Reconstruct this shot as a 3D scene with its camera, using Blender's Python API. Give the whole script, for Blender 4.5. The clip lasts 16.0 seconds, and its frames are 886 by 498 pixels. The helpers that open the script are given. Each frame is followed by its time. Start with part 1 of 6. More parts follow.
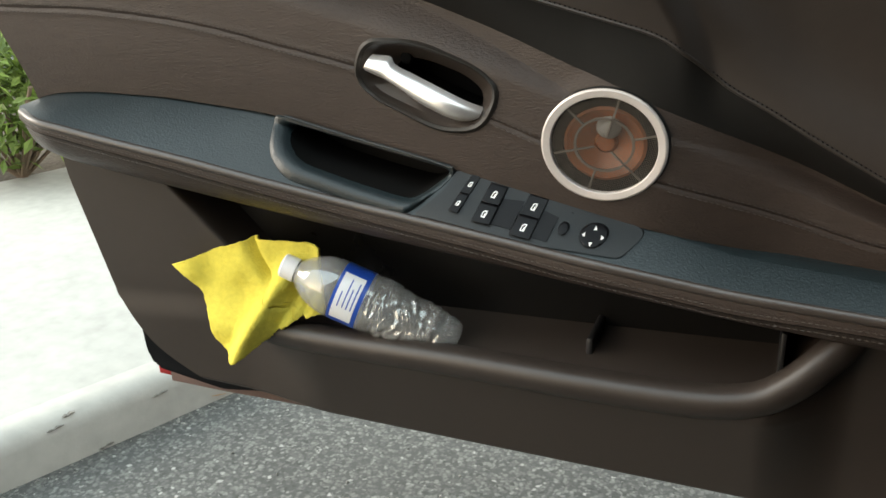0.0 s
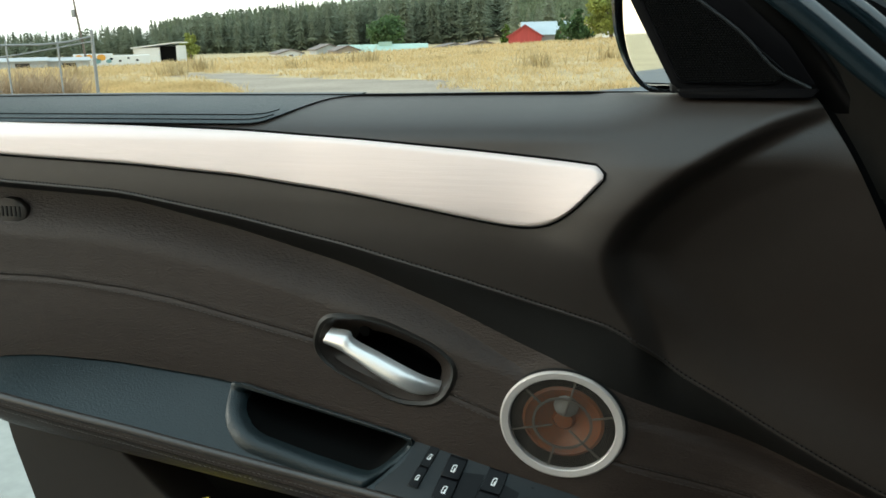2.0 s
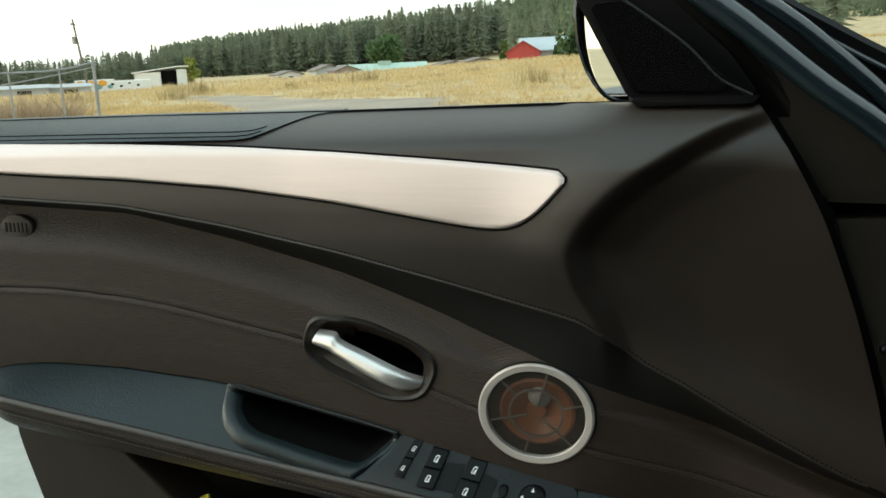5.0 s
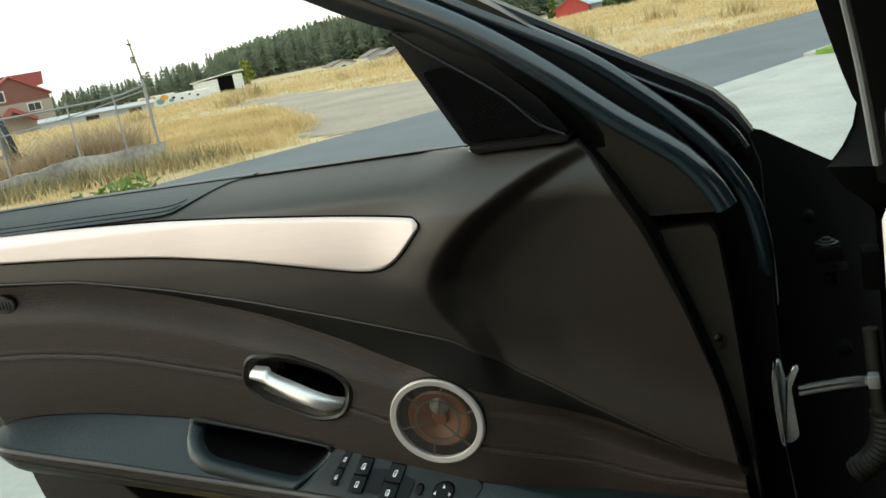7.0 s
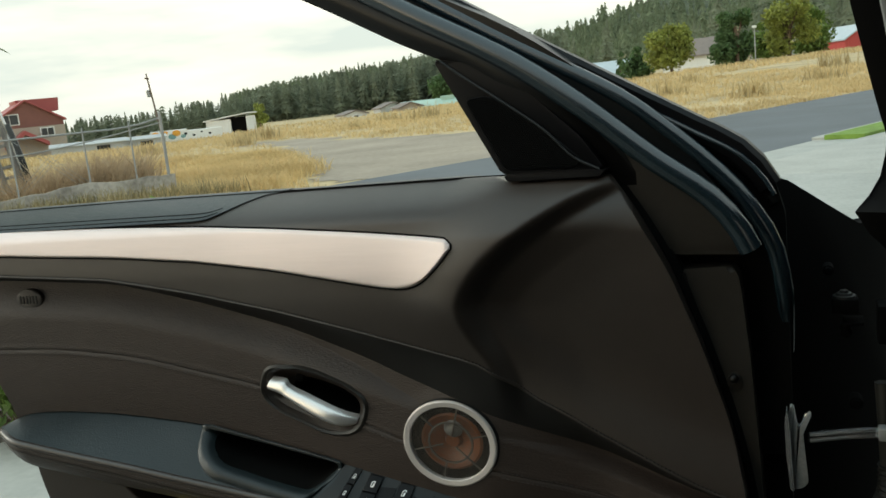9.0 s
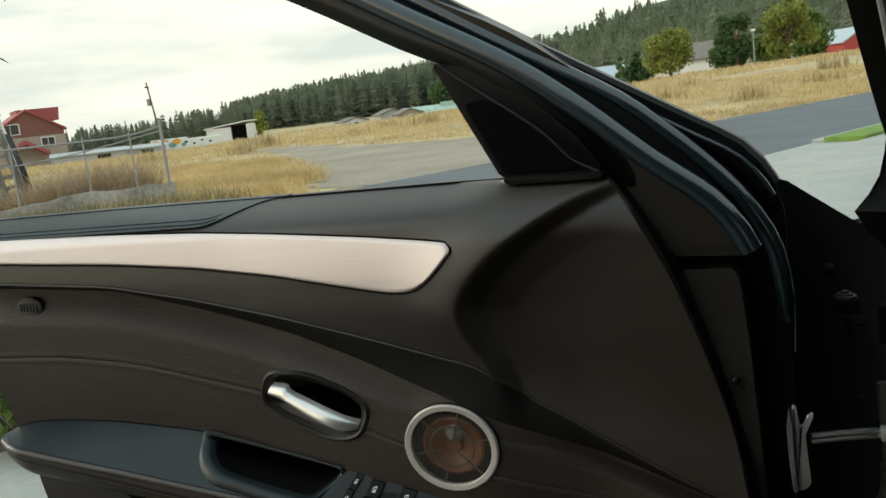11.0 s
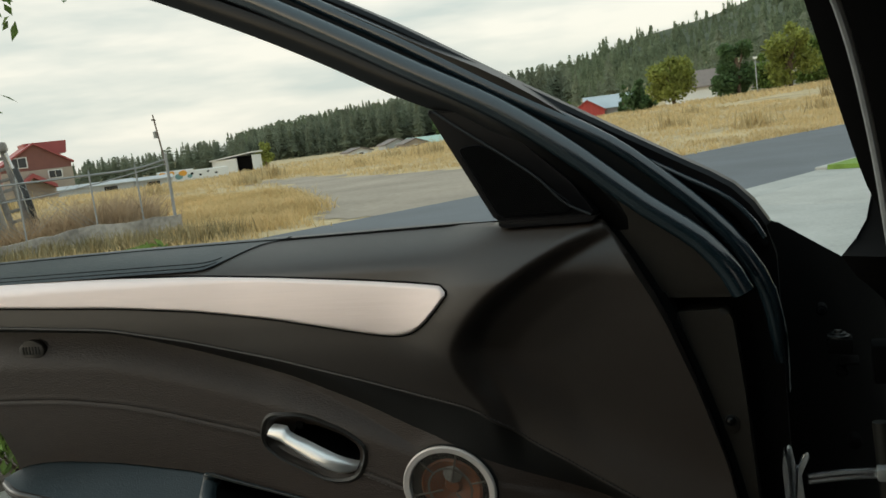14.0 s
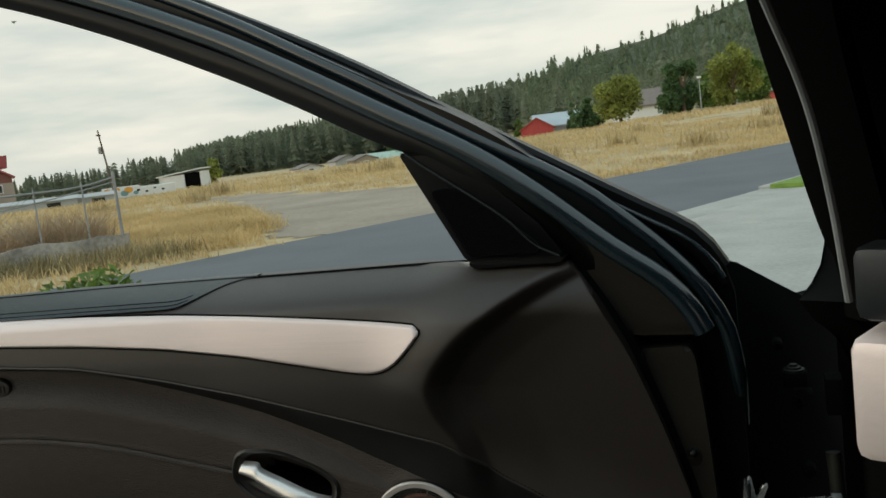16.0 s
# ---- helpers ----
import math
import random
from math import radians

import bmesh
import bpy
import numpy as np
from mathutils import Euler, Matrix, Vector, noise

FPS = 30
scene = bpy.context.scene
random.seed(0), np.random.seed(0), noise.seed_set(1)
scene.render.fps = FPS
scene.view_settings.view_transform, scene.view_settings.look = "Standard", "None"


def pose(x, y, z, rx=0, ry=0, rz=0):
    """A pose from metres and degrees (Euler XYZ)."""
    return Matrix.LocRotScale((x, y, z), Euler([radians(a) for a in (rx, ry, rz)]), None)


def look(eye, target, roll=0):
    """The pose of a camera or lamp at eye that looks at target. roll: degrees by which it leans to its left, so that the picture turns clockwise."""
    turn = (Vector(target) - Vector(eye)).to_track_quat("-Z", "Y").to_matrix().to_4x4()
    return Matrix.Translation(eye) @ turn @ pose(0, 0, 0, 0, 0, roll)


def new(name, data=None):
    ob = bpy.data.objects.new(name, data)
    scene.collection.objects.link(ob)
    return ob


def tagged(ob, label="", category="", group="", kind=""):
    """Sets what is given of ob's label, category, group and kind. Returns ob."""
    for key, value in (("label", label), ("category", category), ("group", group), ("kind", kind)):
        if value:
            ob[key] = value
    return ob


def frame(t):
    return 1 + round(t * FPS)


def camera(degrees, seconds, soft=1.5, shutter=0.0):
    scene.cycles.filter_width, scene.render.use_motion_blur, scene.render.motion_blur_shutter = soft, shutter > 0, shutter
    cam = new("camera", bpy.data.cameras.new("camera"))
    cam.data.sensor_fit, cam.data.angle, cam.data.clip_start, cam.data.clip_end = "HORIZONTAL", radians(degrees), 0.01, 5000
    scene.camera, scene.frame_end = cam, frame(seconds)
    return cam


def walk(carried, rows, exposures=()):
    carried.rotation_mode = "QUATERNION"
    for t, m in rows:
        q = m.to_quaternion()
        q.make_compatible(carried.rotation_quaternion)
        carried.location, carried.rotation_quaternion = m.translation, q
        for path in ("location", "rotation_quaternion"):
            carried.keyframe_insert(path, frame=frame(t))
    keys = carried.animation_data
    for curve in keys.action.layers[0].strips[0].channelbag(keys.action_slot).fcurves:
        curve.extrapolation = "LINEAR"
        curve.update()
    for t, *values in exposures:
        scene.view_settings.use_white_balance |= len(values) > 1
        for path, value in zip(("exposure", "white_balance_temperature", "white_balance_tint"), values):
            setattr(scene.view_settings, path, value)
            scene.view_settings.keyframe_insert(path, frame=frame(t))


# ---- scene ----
cam = camera(53.8, 16.0, 1.6)
PATH = [
    (0, (0.023, -0.079, 0.881), (-0.69, 1.625, 0.116), -2.1),
    (0.5, (-0.008, -0.097, 0.923), (-0.625, 1.691, 0.275), 0.7),
    (1, (0.008, -0.083, 0.958), (-0.608, 1.741, 0.415), -0.0),
    (1.5, (0.009, -0.046, 0.997), (-0.606, 1.787, 0.488), -0.7),
    (2, (-0.003, -0.053, 1.013), (-0.615, 1.795, 0.551), -1.3),
    (2.5, (0.002, -0.061, 1.016), (-0.61, 1.788, 0.562), -1.9),
    (3, (0.001, -0.057, 1.012), (-0.59, 1.799, 0.558), -2.5),
    (3.5, (0.002, -0.054, 1.006), (-0.583, 1.805, 0.558), -2.6),
    (6, (0.185, -0.148, 1.035), (-0.514, 1.682, 0.631), -4.5),
    (6.5, (0.289, -0.155, 1.094), (-0.501, 1.623, 0.631), -10.1),
    (7, (0.292, -0.145, 1.09), (-0.49, 1.636, 0.624), -10.8),
    (7.5, (0.26, -0.176, 1.054), (-0.458, 1.643, 0.633), -7.2),
    (8, (0.266, -0.182, 1.059), (-0.468, 1.637, 0.671), -6.5),
    (8.5, (0.268, -0.188, 1.06), (-0.491, 1.627, 0.701), -6.1),
    (9, (0.268, -0.192, 1.063), (-0.504, 1.621, 0.721), -6.1),
    (11.5, (0.27, -0.191, 1.06), (-0.503, 1.626, 0.738), -6.6),
    (12, (0.28, -0.19, 1.071), (-0.492, 1.629, 0.763), -6.5),
    (12.5, (0.283, -0.186, 1.074), (-0.496, 1.633, 0.781), -6.9),
    (13, (0.282, -0.186, 1.074), (-0.499, 1.634, 0.796), -7.1),
    (13.5, (0.28, -0.182, 1.072), (-0.499, 1.639, 0.797), -7.0),
    (14, (0.285, -0.195, 1.077), (-0.497, 1.627, 0.815), -7.1),
    (14.5, (0.28, -0.19, 1.071), (-0.497, 1.633, 0.798), -6.9),
    (15, (0.276, -0.189, 1.068), (-0.498, 1.633, 0.785), -6.8),
    (15.5, (0.272, -0.165, 1.074), (-0.451, 1.681, 0.811), -6.7),
    (16, (0.273, -0.223, 1.111), (-0.402, 1.645, 0.872), -6.9),
]
EXPOSURES = [
    (0, 1.1, 7300, 12), (0.5, 1.56, 7000, 12), (1.0, 1.25, 6600, 6), (1.5, 0.7, 6350, 0), (2.0, 0.25, 6450, 0), (2.5, 0.0, 6600, 0), (3.5, 0.05, 6650, 0),
    (6, 0.12, 6900, 0), (7, 0.2, 6900, 0), (7.5, 0.3, 6750, 0), (8.2, 0.05, 6850, 0), (9, -0.2, 6900, 2), (11.5, -0.3, 6950, 3), (12.5, -0.5, 6850, 4), (15.0, -0.5, 6850, 4), (15.5, -0.35, 6800, 4), (16, -0.65, 6800, 4),
]
walk(cam, [(t, look(eye, target, roll)) for t, eye, target, roll in PATH], EXPOSURES)

# ---- world and light ----
TURN_CAR = math.atan2(0.9027, 0.4303)  # the kerb and the car run this way


def make_world():
    w = bpy.data.worlds.new("overcast")
    scene.world = w
    w.use_nodes = True
    nt = w.node_tree
    nt.nodes.clear()
    out = nt.nodes.new("ShaderNodeOutputWorld")
    bg = nt.nodes.new("ShaderNodeBackground")
    sky = nt.nodes.new("ShaderNodeTexSky")
    sky.sky_type = "NISHITA"
    sky.sun_disc = False
    sky.sun_elevation, sky.sun_rotation = radians(14), radians(215)
    sky.air_density, sky.dust_density = 1.0, 2.5
    coord = nt.nodes.new("ShaderNodeTexCoord")
    mapping = nt.nodes.new("ShaderNodeMapping")
    mapping.inputs["Scale"].default_value = (1.6, 1.6, 9.0)
    mapping.inputs["Rotation"].default_value = (radians(4), radians(-5), 0)
    noise_a = nt.nodes.new("ShaderNodeTexNoise")
    noise_a.inputs["Scale"].default_value = 2.2
    noise_a.inputs["Detail"].default_value = 5
    noise_a.inputs["Roughness"].default_value = 0.55
    ramp = nt.nodes.new("ShaderNodeValToRGB")
    ramp.color_ramp.elements[0].position, ramp.color_ramp.elements[1].position = 0.36, 0.62
    ramp.color_ramp.elements[0].color = (0.68, 0.745, 0.745, 1)
    ramp.color_ramp.elements[1].color = (1.04, 1.01, 0.95, 1)
    dim = nt.nodes.new("ShaderNodeMix")
    dim.data_type, dim.blend_type = "RGBA", "MULTIPLY"
    dim.inputs[0].default_value = 1.0
    dim.inputs[7].default_value = (0.1, 0.1, 0.1, 1)
    mix = nt.nodes.new("ShaderNodeMix")
    mix.data_type = "RGBA"
    mix.inputs[0].default_value = 0.85
    link = nt.links.new
    link(coord.outputs["Generated"], mapping.inputs["Vector"])
    link(mapping.outputs["Vector"], noise_a.inputs["Vector"])
    link(noise_a.outputs["Fac"], ramp.inputs["Fac"])
    link(sky.outputs["Color"], dim.inputs[6])
    link(dim.outputs[2], mix.inputs[6])
    link(ramp.outputs["Color"], mix.inputs[7])
    part_z = nt.nodes.new("ShaderNodeSeparateXYZ")
    link(coord.outputs["Generated"], part_z.inputs["Vector"])
    rise = nt.nodes.new("ShaderNodeMapRange")
    rise.inputs["From Min"].default_value, rise.inputs["From Max"].default_value = 0.28, 0.90
    rise.inputs["To Max"].default_value = 0.75
    link(part_z.outputs["Z"], rise.inputs["Value"])
    blue = nt.nodes.new("ShaderNodeMix")
    blue.data_type = "RGBA"
    blue.inputs[7].default_value = (0.58, 0.84, 1.02, 1)
    link(rise.outputs["Result"], blue.inputs[0])
    link(mix.outputs[2], blue.inputs[6])
    link(blue.outputs[2], bg.inputs["Color"])
    bg.inputs["Strength"].default_value = 1.5
    link(bg.outputs["Background"], out.inputs["Surface"])


make_world()
sun = new("sun", bpy.data.lights.new("sun", "SUN"))
sun.data.energy, sun.data.angle, sun.data.color = 1.6, radians(30), (1.0, 0.96, 0.90)
sun.matrix_world = look((-26, -7, 13), (0, 0, 0))


# ---- materials ----
def mat(name, color, rough=0.6, vary=0.15, scale=20.0, bump=0.0, bump_scale=200.0, metal=0.0, voronoi=False, color2=None, detail_scale=None, spec=0.5, stretch=(1, 1, 1), coat=0.0, random_tint=0.0):
    """A surface with a base colour that varies at two scales, and a fine relief."""
    m = bpy.data.materials.new(name)
    m.use_nodes = True
    nt = m.node_tree
    bsdf = nt.nodes["Principled BSDF"]
    link = nt.links.new
    coord = nt.nodes.new("ShaderNodeTexCoord")
    mapping = nt.nodes.new("ShaderNodeMapping")
    mapping.inputs["Scale"].default_value = stretch
    link(coord.outputs["Object"], mapping.inputs["Vector"])
    big = nt.nodes.new("ShaderNodeTexNoise")
    big.inputs["Scale"].default_value, big.inputs["Detail"].default_value = scale, 4
    link(mapping.outputs["Vector"], big.inputs["Vector"])
    fine = nt.nodes.new("ShaderNodeTexNoise")
    fine.inputs["Scale"].default_value, fine.inputs["Detail"].default_value = detail_scale or scale * 11, 3
    link(mapping.outputs["Vector"], fine.inputs["Vector"])
    both = nt.nodes.new("ShaderNodeMath")
    both.operation = "MULTIPLY_ADD"
    both.inputs[1].default_value = 0.4
    link(fine.outputs["Fac"], both.inputs[0])
    half = nt.nodes.new("ShaderNodeMath")
    half.operation = "MULTIPLY"
    half.inputs[1].default_value = 0.6
    link(big.outputs["Fac"], half.inputs[0])
    link(half.outputs[0], both.inputs[2])
    ramp = nt.nodes.new("ShaderNodeValToRGB")
    ramp.color_ramp.elements[0].position, ramp.color_ramp.elements[1].position = 0.34, 0.66
    a = [max(0.0, c * (1 - vary)) for c in color]
    b = list(color2) if color2 else [c * (1 + vary) for c in color]
    ramp.color_ramp.elements[0].color, ramp.color_ramp.elements[1].color = (*a, 1), (*b, 1)
    link(both.outputs[0], ramp.inputs["Fac"])
    shade = ramp.outputs["Color"]
    if random_tint:
        geo = nt.nodes.new("ShaderNodeNewGeometry")
        hsv = nt.nodes.new("ShaderNodeHueSaturation")
        rng = nt.nodes.new("ShaderNodeMapRange")
        rng.inputs["To Min"].default_value, rng.inputs["To Max"].default_value = 1 - random_tint, 1 + random_tint
        link(geo.outputs["Random Per Island"], rng.inputs["Value"])
        link(rng.outputs["Result"], hsv.inputs["Value"])
        link(shade, hsv.inputs["Color"])
        shade = hsv.outputs["Color"]
    link(shade, bsdf.inputs["Base Color"])
    gloss = nt.nodes.new("ShaderNodeMapRange")
    gloss.inputs["To Min"].default_value, gloss.inputs["To Max"].default_value = max(0.02, rough - 0.08), min(1.0, rough + 0.08)
    link(big.outputs["Fac"], gloss.inputs["Value"])
    link(gloss.outputs["Result"], bsdf.inputs["Roughness"])
    bsdf.inputs["Metallic"].default_value = metal
    bsdf.inputs["Specular IOR Level"].default_value = spec
    bsdf.inputs["Coat Weight"].default_value = coat
    bsdf.inputs["Coat Roughness"].default_value = 0.05
    if bump:
        if voronoi:
            tex = nt.nodes.new("ShaderNodeTexVoronoi")
            tex.inputs["Scale"].default_value = bump_scale
            height = tex.outputs["Distance"]
        else:
            tex = nt.nodes.new("ShaderNodeTexNoise")
            tex.inputs["Scale"].default_value, tex.inputs["Detail"].default_value = bump_scale, 4
            height = tex.outputs["Fac"]
        link(mapping.outputs["Vector"], tex.inputs["Vector"])
        bm_node = nt.nodes.new("ShaderNodeBump")
        bm_node.inputs["Strength"].default_value, bm_node.inputs["Distance"].default_value = min(1.0, bump), 0.001 if bump_scale > 60 else 0.02
        link(height, bm_node.inputs["Height"])
        link(bm_node.outputs["Normal"], bsdf.inputs["Normal"])
    return m


M = {}
M["leather"] = mat("brown_leather", (0.0425, 0.0312, 0.0262), 0.48, 0.14, 9, 0.95, 430, spec=0.36, stretch=(0.6, 1, 1.3))
M["soft"] = mat("soft_touch_plastic", (0.0305, 0.0232, 0.0192), 0.45, 0.09, 7, 0.18, 900, spec=0.6)
# black leather whose base colour is tinted with the sky's blue sheen
M["armrest"] = mat("sheen_blue_leather", (0.0100, 0.0175, 0.0205), 0.38, 0.10, 10, 0.55, 430, spec=0.5)
# brown leather made paler and glossier to carry the armrest edge's highlight
M["edge"] = mat("highlight_edge_leather", (0.050, 0.040, 0.035), 0.34, 0.10, 12, 0.2, 460, spec=0.8)
# darker than the neighbouring trim: shade is put into this colour
M["ledge"] = mat("shade_dark_trim", (0.013, 0.0125, 0.012), 0.5, 0.08, 20, 0.15, 700, spec=0.3)
M["switch"] = mat("black_switch_plastic", (0.004, 0.004, 0.005), 0.38, 0.1, 40, 0.1, 900, spec=0.18)
M["black"] = mat("black_plastic", (0.008, 0.008, 0.009), 0.42, 0.1, 30, 0.15, 900)
M["panel_black"] = mat("grained_black_plastic", (0.012, 0.0145, 0.016), 0.45, 0.1, 25, 0.2, 1100, spec=0.35)
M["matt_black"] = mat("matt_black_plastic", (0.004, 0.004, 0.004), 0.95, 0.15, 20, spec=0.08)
# black rubber; the bluish sky highlight is tinted into its base colour
M["rubber"] = mat("blue_tinted_rubber", (0.009, 0.018, 0.024), 0.22, 0.15, 15, 0.04, 300, spec=0.95)
M["paint_dark"] = mat("dark_door_frame_paint", (0.0065, 0.0062, 0.0060), 0.30, 0.12, 8, spec=0.26)
M["alu"] = mat("brushed_aluminium", (0.84, 0.71, 0.675), 0.52, 0.05, 2.5, 0.15, 320, metal=0.3, stretch=(0.05, 1, 1), detail_scale=120)
M["ring"] = mat("satin_silver", (0.53, 0.485, 0.46), 0.42, 0.04, 30, 0.1, 900, metal=0.25)
M["chrome"] = mat("satin_chrome", (0.84, 0.81, 0.79), 0.33, 0.03, 30, metal=0.75)
M["steel"] = mat("worn_steel", (0.55, 0.56, 0.57), 0.22, 0.15, 40, 0.08, 200, metal=0.8)
M["worn"] = mat("dull_grey_steel", (0.42, 0.43, 0.43), 0.42, 0.25, 25, 0.1, 200, metal=0.45)
M["chip"] = mat("exposed_aggregate", (0.17, 0.165, 0.15), 0.95, 0.4, 60)
M["thread"] = mat("brown_thread", (0.050, 0.040, 0.034), 0.6, 0.15, 300)
M["plate"] = mat("dark_brown_plate", (0.0225, 0.0195, 0.0165), 0.45, 0.14, 10, 0.1, 500, spec=0.37)
M["silver_paint"] = mat("silver_car_paint", (0.62, 0.63, 0.63), 0.3, 0.03, 40, metal=0.5, coat=0.8)
M["cone"] = mat("copper_speaker_cone", (0.23, 0.07, 0.022), 0.35, 0.25, 60)
M["gloss_black"] = mat("gloss_black_paint", (0.012, 0.016, 0.020), 0.14, 0.1, 20, spec=0.8, coat=0.5)
M["grille"] = mat("grey_wire_mesh", (0.13, 0.115, 0.10), 0.4, 0.1, 60, metal=0.3)
M["icon"] = mat("white_print", (0.88, 0.89, 0.89), 0.5, 0.03, 100)
M["asphalt"] = mat("asphalt", (0.125, 0.13, 0.125), 0.9, 0.35, 3.0, 1.0, 240, detail_scale=110)


def stones(m, scale):
    """Rounded stones of different greys, a few of them bright, bound in dark tar."""
    nt = m.node_tree
    bsdf = nt.nodes["Principled BSDF"]
    coord = nt.nodes.new("ShaderNodeTexCoord")
    cells = nt.nodes.new("ShaderNodeTexVoronoi")
    cells.inputs["Scale"].default_value = scale
    wobble = nt.nodes.new("ShaderNodeTexNoise")
    wobble.inputs["Scale"].default_value, wobble.inputs["Detail"].default_value = scale * 0.6, 3
    nt.links.new(coord.outputs["Object"], wobble.inputs["Vector"])
    bend = nt.nodes.new("ShaderNodeVectorMath")
    bend.operation = "MULTIPLY_ADD"
    bend.inputs[1].default_value = (2.0 / scale,) * 3
    nt.links.new(wobble.outputs["Color"], bend.inputs[0])
    nt.links.new(coord.outputs["Object"], bend.inputs[2])
    nt.links.new(bend.outputs["Vector"], cells.inputs["Vector"])
    split = nt.nodes.new("ShaderNodeSeparateColor")
    nt.links.new(cells.outputs["Color"], split.inputs["Color"])
    ramp = nt.nodes.new("ShaderNodeValToRGB")
    el = ramp.color_ramp.elements
    el[0].position, el[0].color = 0.0, (0.032, 0.034, 0.032, 1)
    el[1].position, el[1].color = 1.0, (0.38, 0.38, 0.36, 1)
    for pos, grey in ((0.55, 0.125), (0.92, 0.175), (0.985, 0.25)):
        e = el.new(pos)
        e.color = (grey, grey * 1.02, grey * 0.96, 1)
    nt.links.new(split.outputs[0], ramp.inputs["Fac"])
    edge = nt.nodes.new("ShaderNodeMapRange")
    edge.inputs["From Min"].default_value, edge.inputs["From Max"].default_value = 0.35, 0.75
    nt.links.new(cells.outputs["Distance"], edge.inputs["Value"])
    mix = nt.nodes.new("ShaderNodeMix")
    mix.data_type = "RGBA"
    mix.inputs[7].default_value = (0.05, 0.052, 0.05, 1)
    nt.links.new(edge.outputs["Result"], mix.inputs[0])
    nt.links.new(ramp.outputs["Color"], mix.inputs[6])
    old = bsdf.inputs["Base Color"].links[0].from_socket
    both = nt.nodes.new("ShaderNodeMix")
    both.data_type = "RGBA"
    both.inputs[0].default_value = 0.8
    nt.links.new(old, both.inputs[6])
    nt.links.new(mix.outputs[2], both.inputs[7])
    nt.links.new(both.outputs[2], bsdf.inputs["Base Color"])


stones(M["asphalt"], 140)
M["road"] = mat("road_asphalt", (0.115, 0.126, 0.138), 0.9, 0.2, 0.6, 0.5, 120, detail_scale=60)
M["concrete"] = mat("concrete", (0.37, 0.37, 0.345), 0.85, 0.16, 2.2, 0.35, 130, detail_scale=30)
M["field"] = mat("dry_field", (0.42, 0.325, 0.18), 0.95, 0.25, 0.25, 0.6, 9, color2=(0.58, 0.455, 0.26), detail_scale=3.0)
M["gravel"] = mat("gravel_track", (0.31, 0.26, 0.205), 0.95, 0.25, 0.4, 0.6, 30, detail_scale=9)
M["soil"] = mat("planting_soil", (0.12, 0.10, 0.08), 0.95, 0.35, 6, 0.9, 50)
M["lawn"] = mat("lawn", (0.16, 0.26, 0.045), 0.9, 0.25, 4, 0.5, 50)
M["dry_blade"] = mat("dry_grass_blade", (0.60, 0.455, 0.24), 0.9, 0.22, 0.35, random_tint=0.07)
M["gold_blade"] = mat("golden_grass_blade", (0.60, 0.43, 0.19), 0.9, 0.2, 0.45, random_tint=0.10, color2=(0.80, 0.61, 0.32), detail_scale=2.2)
M["brush"] = mat("dead_brush", (0.40, 0.295, 0.19), 0.95, 0.25, 0.8, random_tint=0.15)
M["weed"] = mat("dry_weeds", (0.47, 0.37, 0.20), 0.95, 0.25, 0.8, random_tint=0.2)
M["roadside_weed"] = mat("roadside_weeds", (0.20, 0.185, 0.095), 0.95, 0.25, 1.2, random_tint=0.3, color2=(0.42, 0.34, 0.19), detail_scale=4)
M["leaf"] = mat("shrub_leaf", (0.135, 0.205, 0.045), 0.5, 0.25, 9, random_tint=0.4)
M["leaf_yellow"] = mat("autumn_leaf", (0.27, 0.30, 0.075), 0.7, 0.25, 0.6, random_tint=0.35)
M["leaf_dark"] = mat("dark_leaf", (0.09, 0.155, 0.06), 0.7, 0.25, 0.6, random_tint=0.35)
# both conifer greens are paled and greyed to stand for distance haze
M["conifer"] = mat("hazed_conifer_needles", (0.225, 0.255, 0.185), 0.95, 0.25, 0.1, random_tint=0.10, spec=0.05)
M["conifer_far"] = mat("hazed_hill_conifers", (0.215, 0.255, 0.165), 0.95, 0.28, 0.05, random_tint=0.10, spec=0.05)
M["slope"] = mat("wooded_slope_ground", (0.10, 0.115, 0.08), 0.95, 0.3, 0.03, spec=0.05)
M["bark"] = mat("bark", (0.14, 0.10, 0.07), 0.9, 0.3, 5, 0.5, 30)
M["red_roof"] = mat("red_metal_roof", (0.32, 0.07, 0.068), 0.5, 0.1, 1.0)
M["red_wall"] = mat("red_barn_boards", (0.45, 0.07, 0.065), 0.8, 0.15, 0.8, stretch=(4, 4, 0.4))
M["brown_wall"] = mat("brown_red_siding", (0.20, 0.085, 0.07), 0.8, 0.1, 0.7)
M["stone_wall"] = mat("tan_siding", (0.36, 0.31, 0.26), 0.85, 0.1, 0.7)
M["white_wall"] = mat("white_sheet_metal", (0.72, 0.73, 0.72), 0.6, 0.06, 0.4)
M["grey_wall"] = mat("grey_sheet_metal", (0.42, 0.44, 0.45), 0.6, 0.08, 0.4)
M["blue_roof"] = mat("blue_grey_metal_roof", (0.42, 0.49, 0.53), 0.5, 0.08, 0.4)
M["green_roof"] = mat("pale_green_metal_roof", (0.36, 0.50, 0.43), 0.5, 0.08, 0.4)
M["brown_roof"] = mat("grey_brown_shingles", (0.20, 0.17, 0.155), 0.9, 0.15, 1.0)
M["galv"] = mat("galvanised_steel", (0.30, 0.31, 0.31), 0.55, 0.12, 8, metal=0.3)
M["wood_pole"] = mat("weathered_pole_wood", (0.15, 0.12, 0.10), 0.9, 0.2, 3, stretch=(4, 4, 0.5))
M["machine"] = mat("machine_grey_paint", (0.21, 0.20, 0.185), 0.5, 0.4, 3, 0.1, 60)
M["orange"] = mat("orange_paint", (0.75, 0.36, 0.05), 0.5, 0.08, 1)
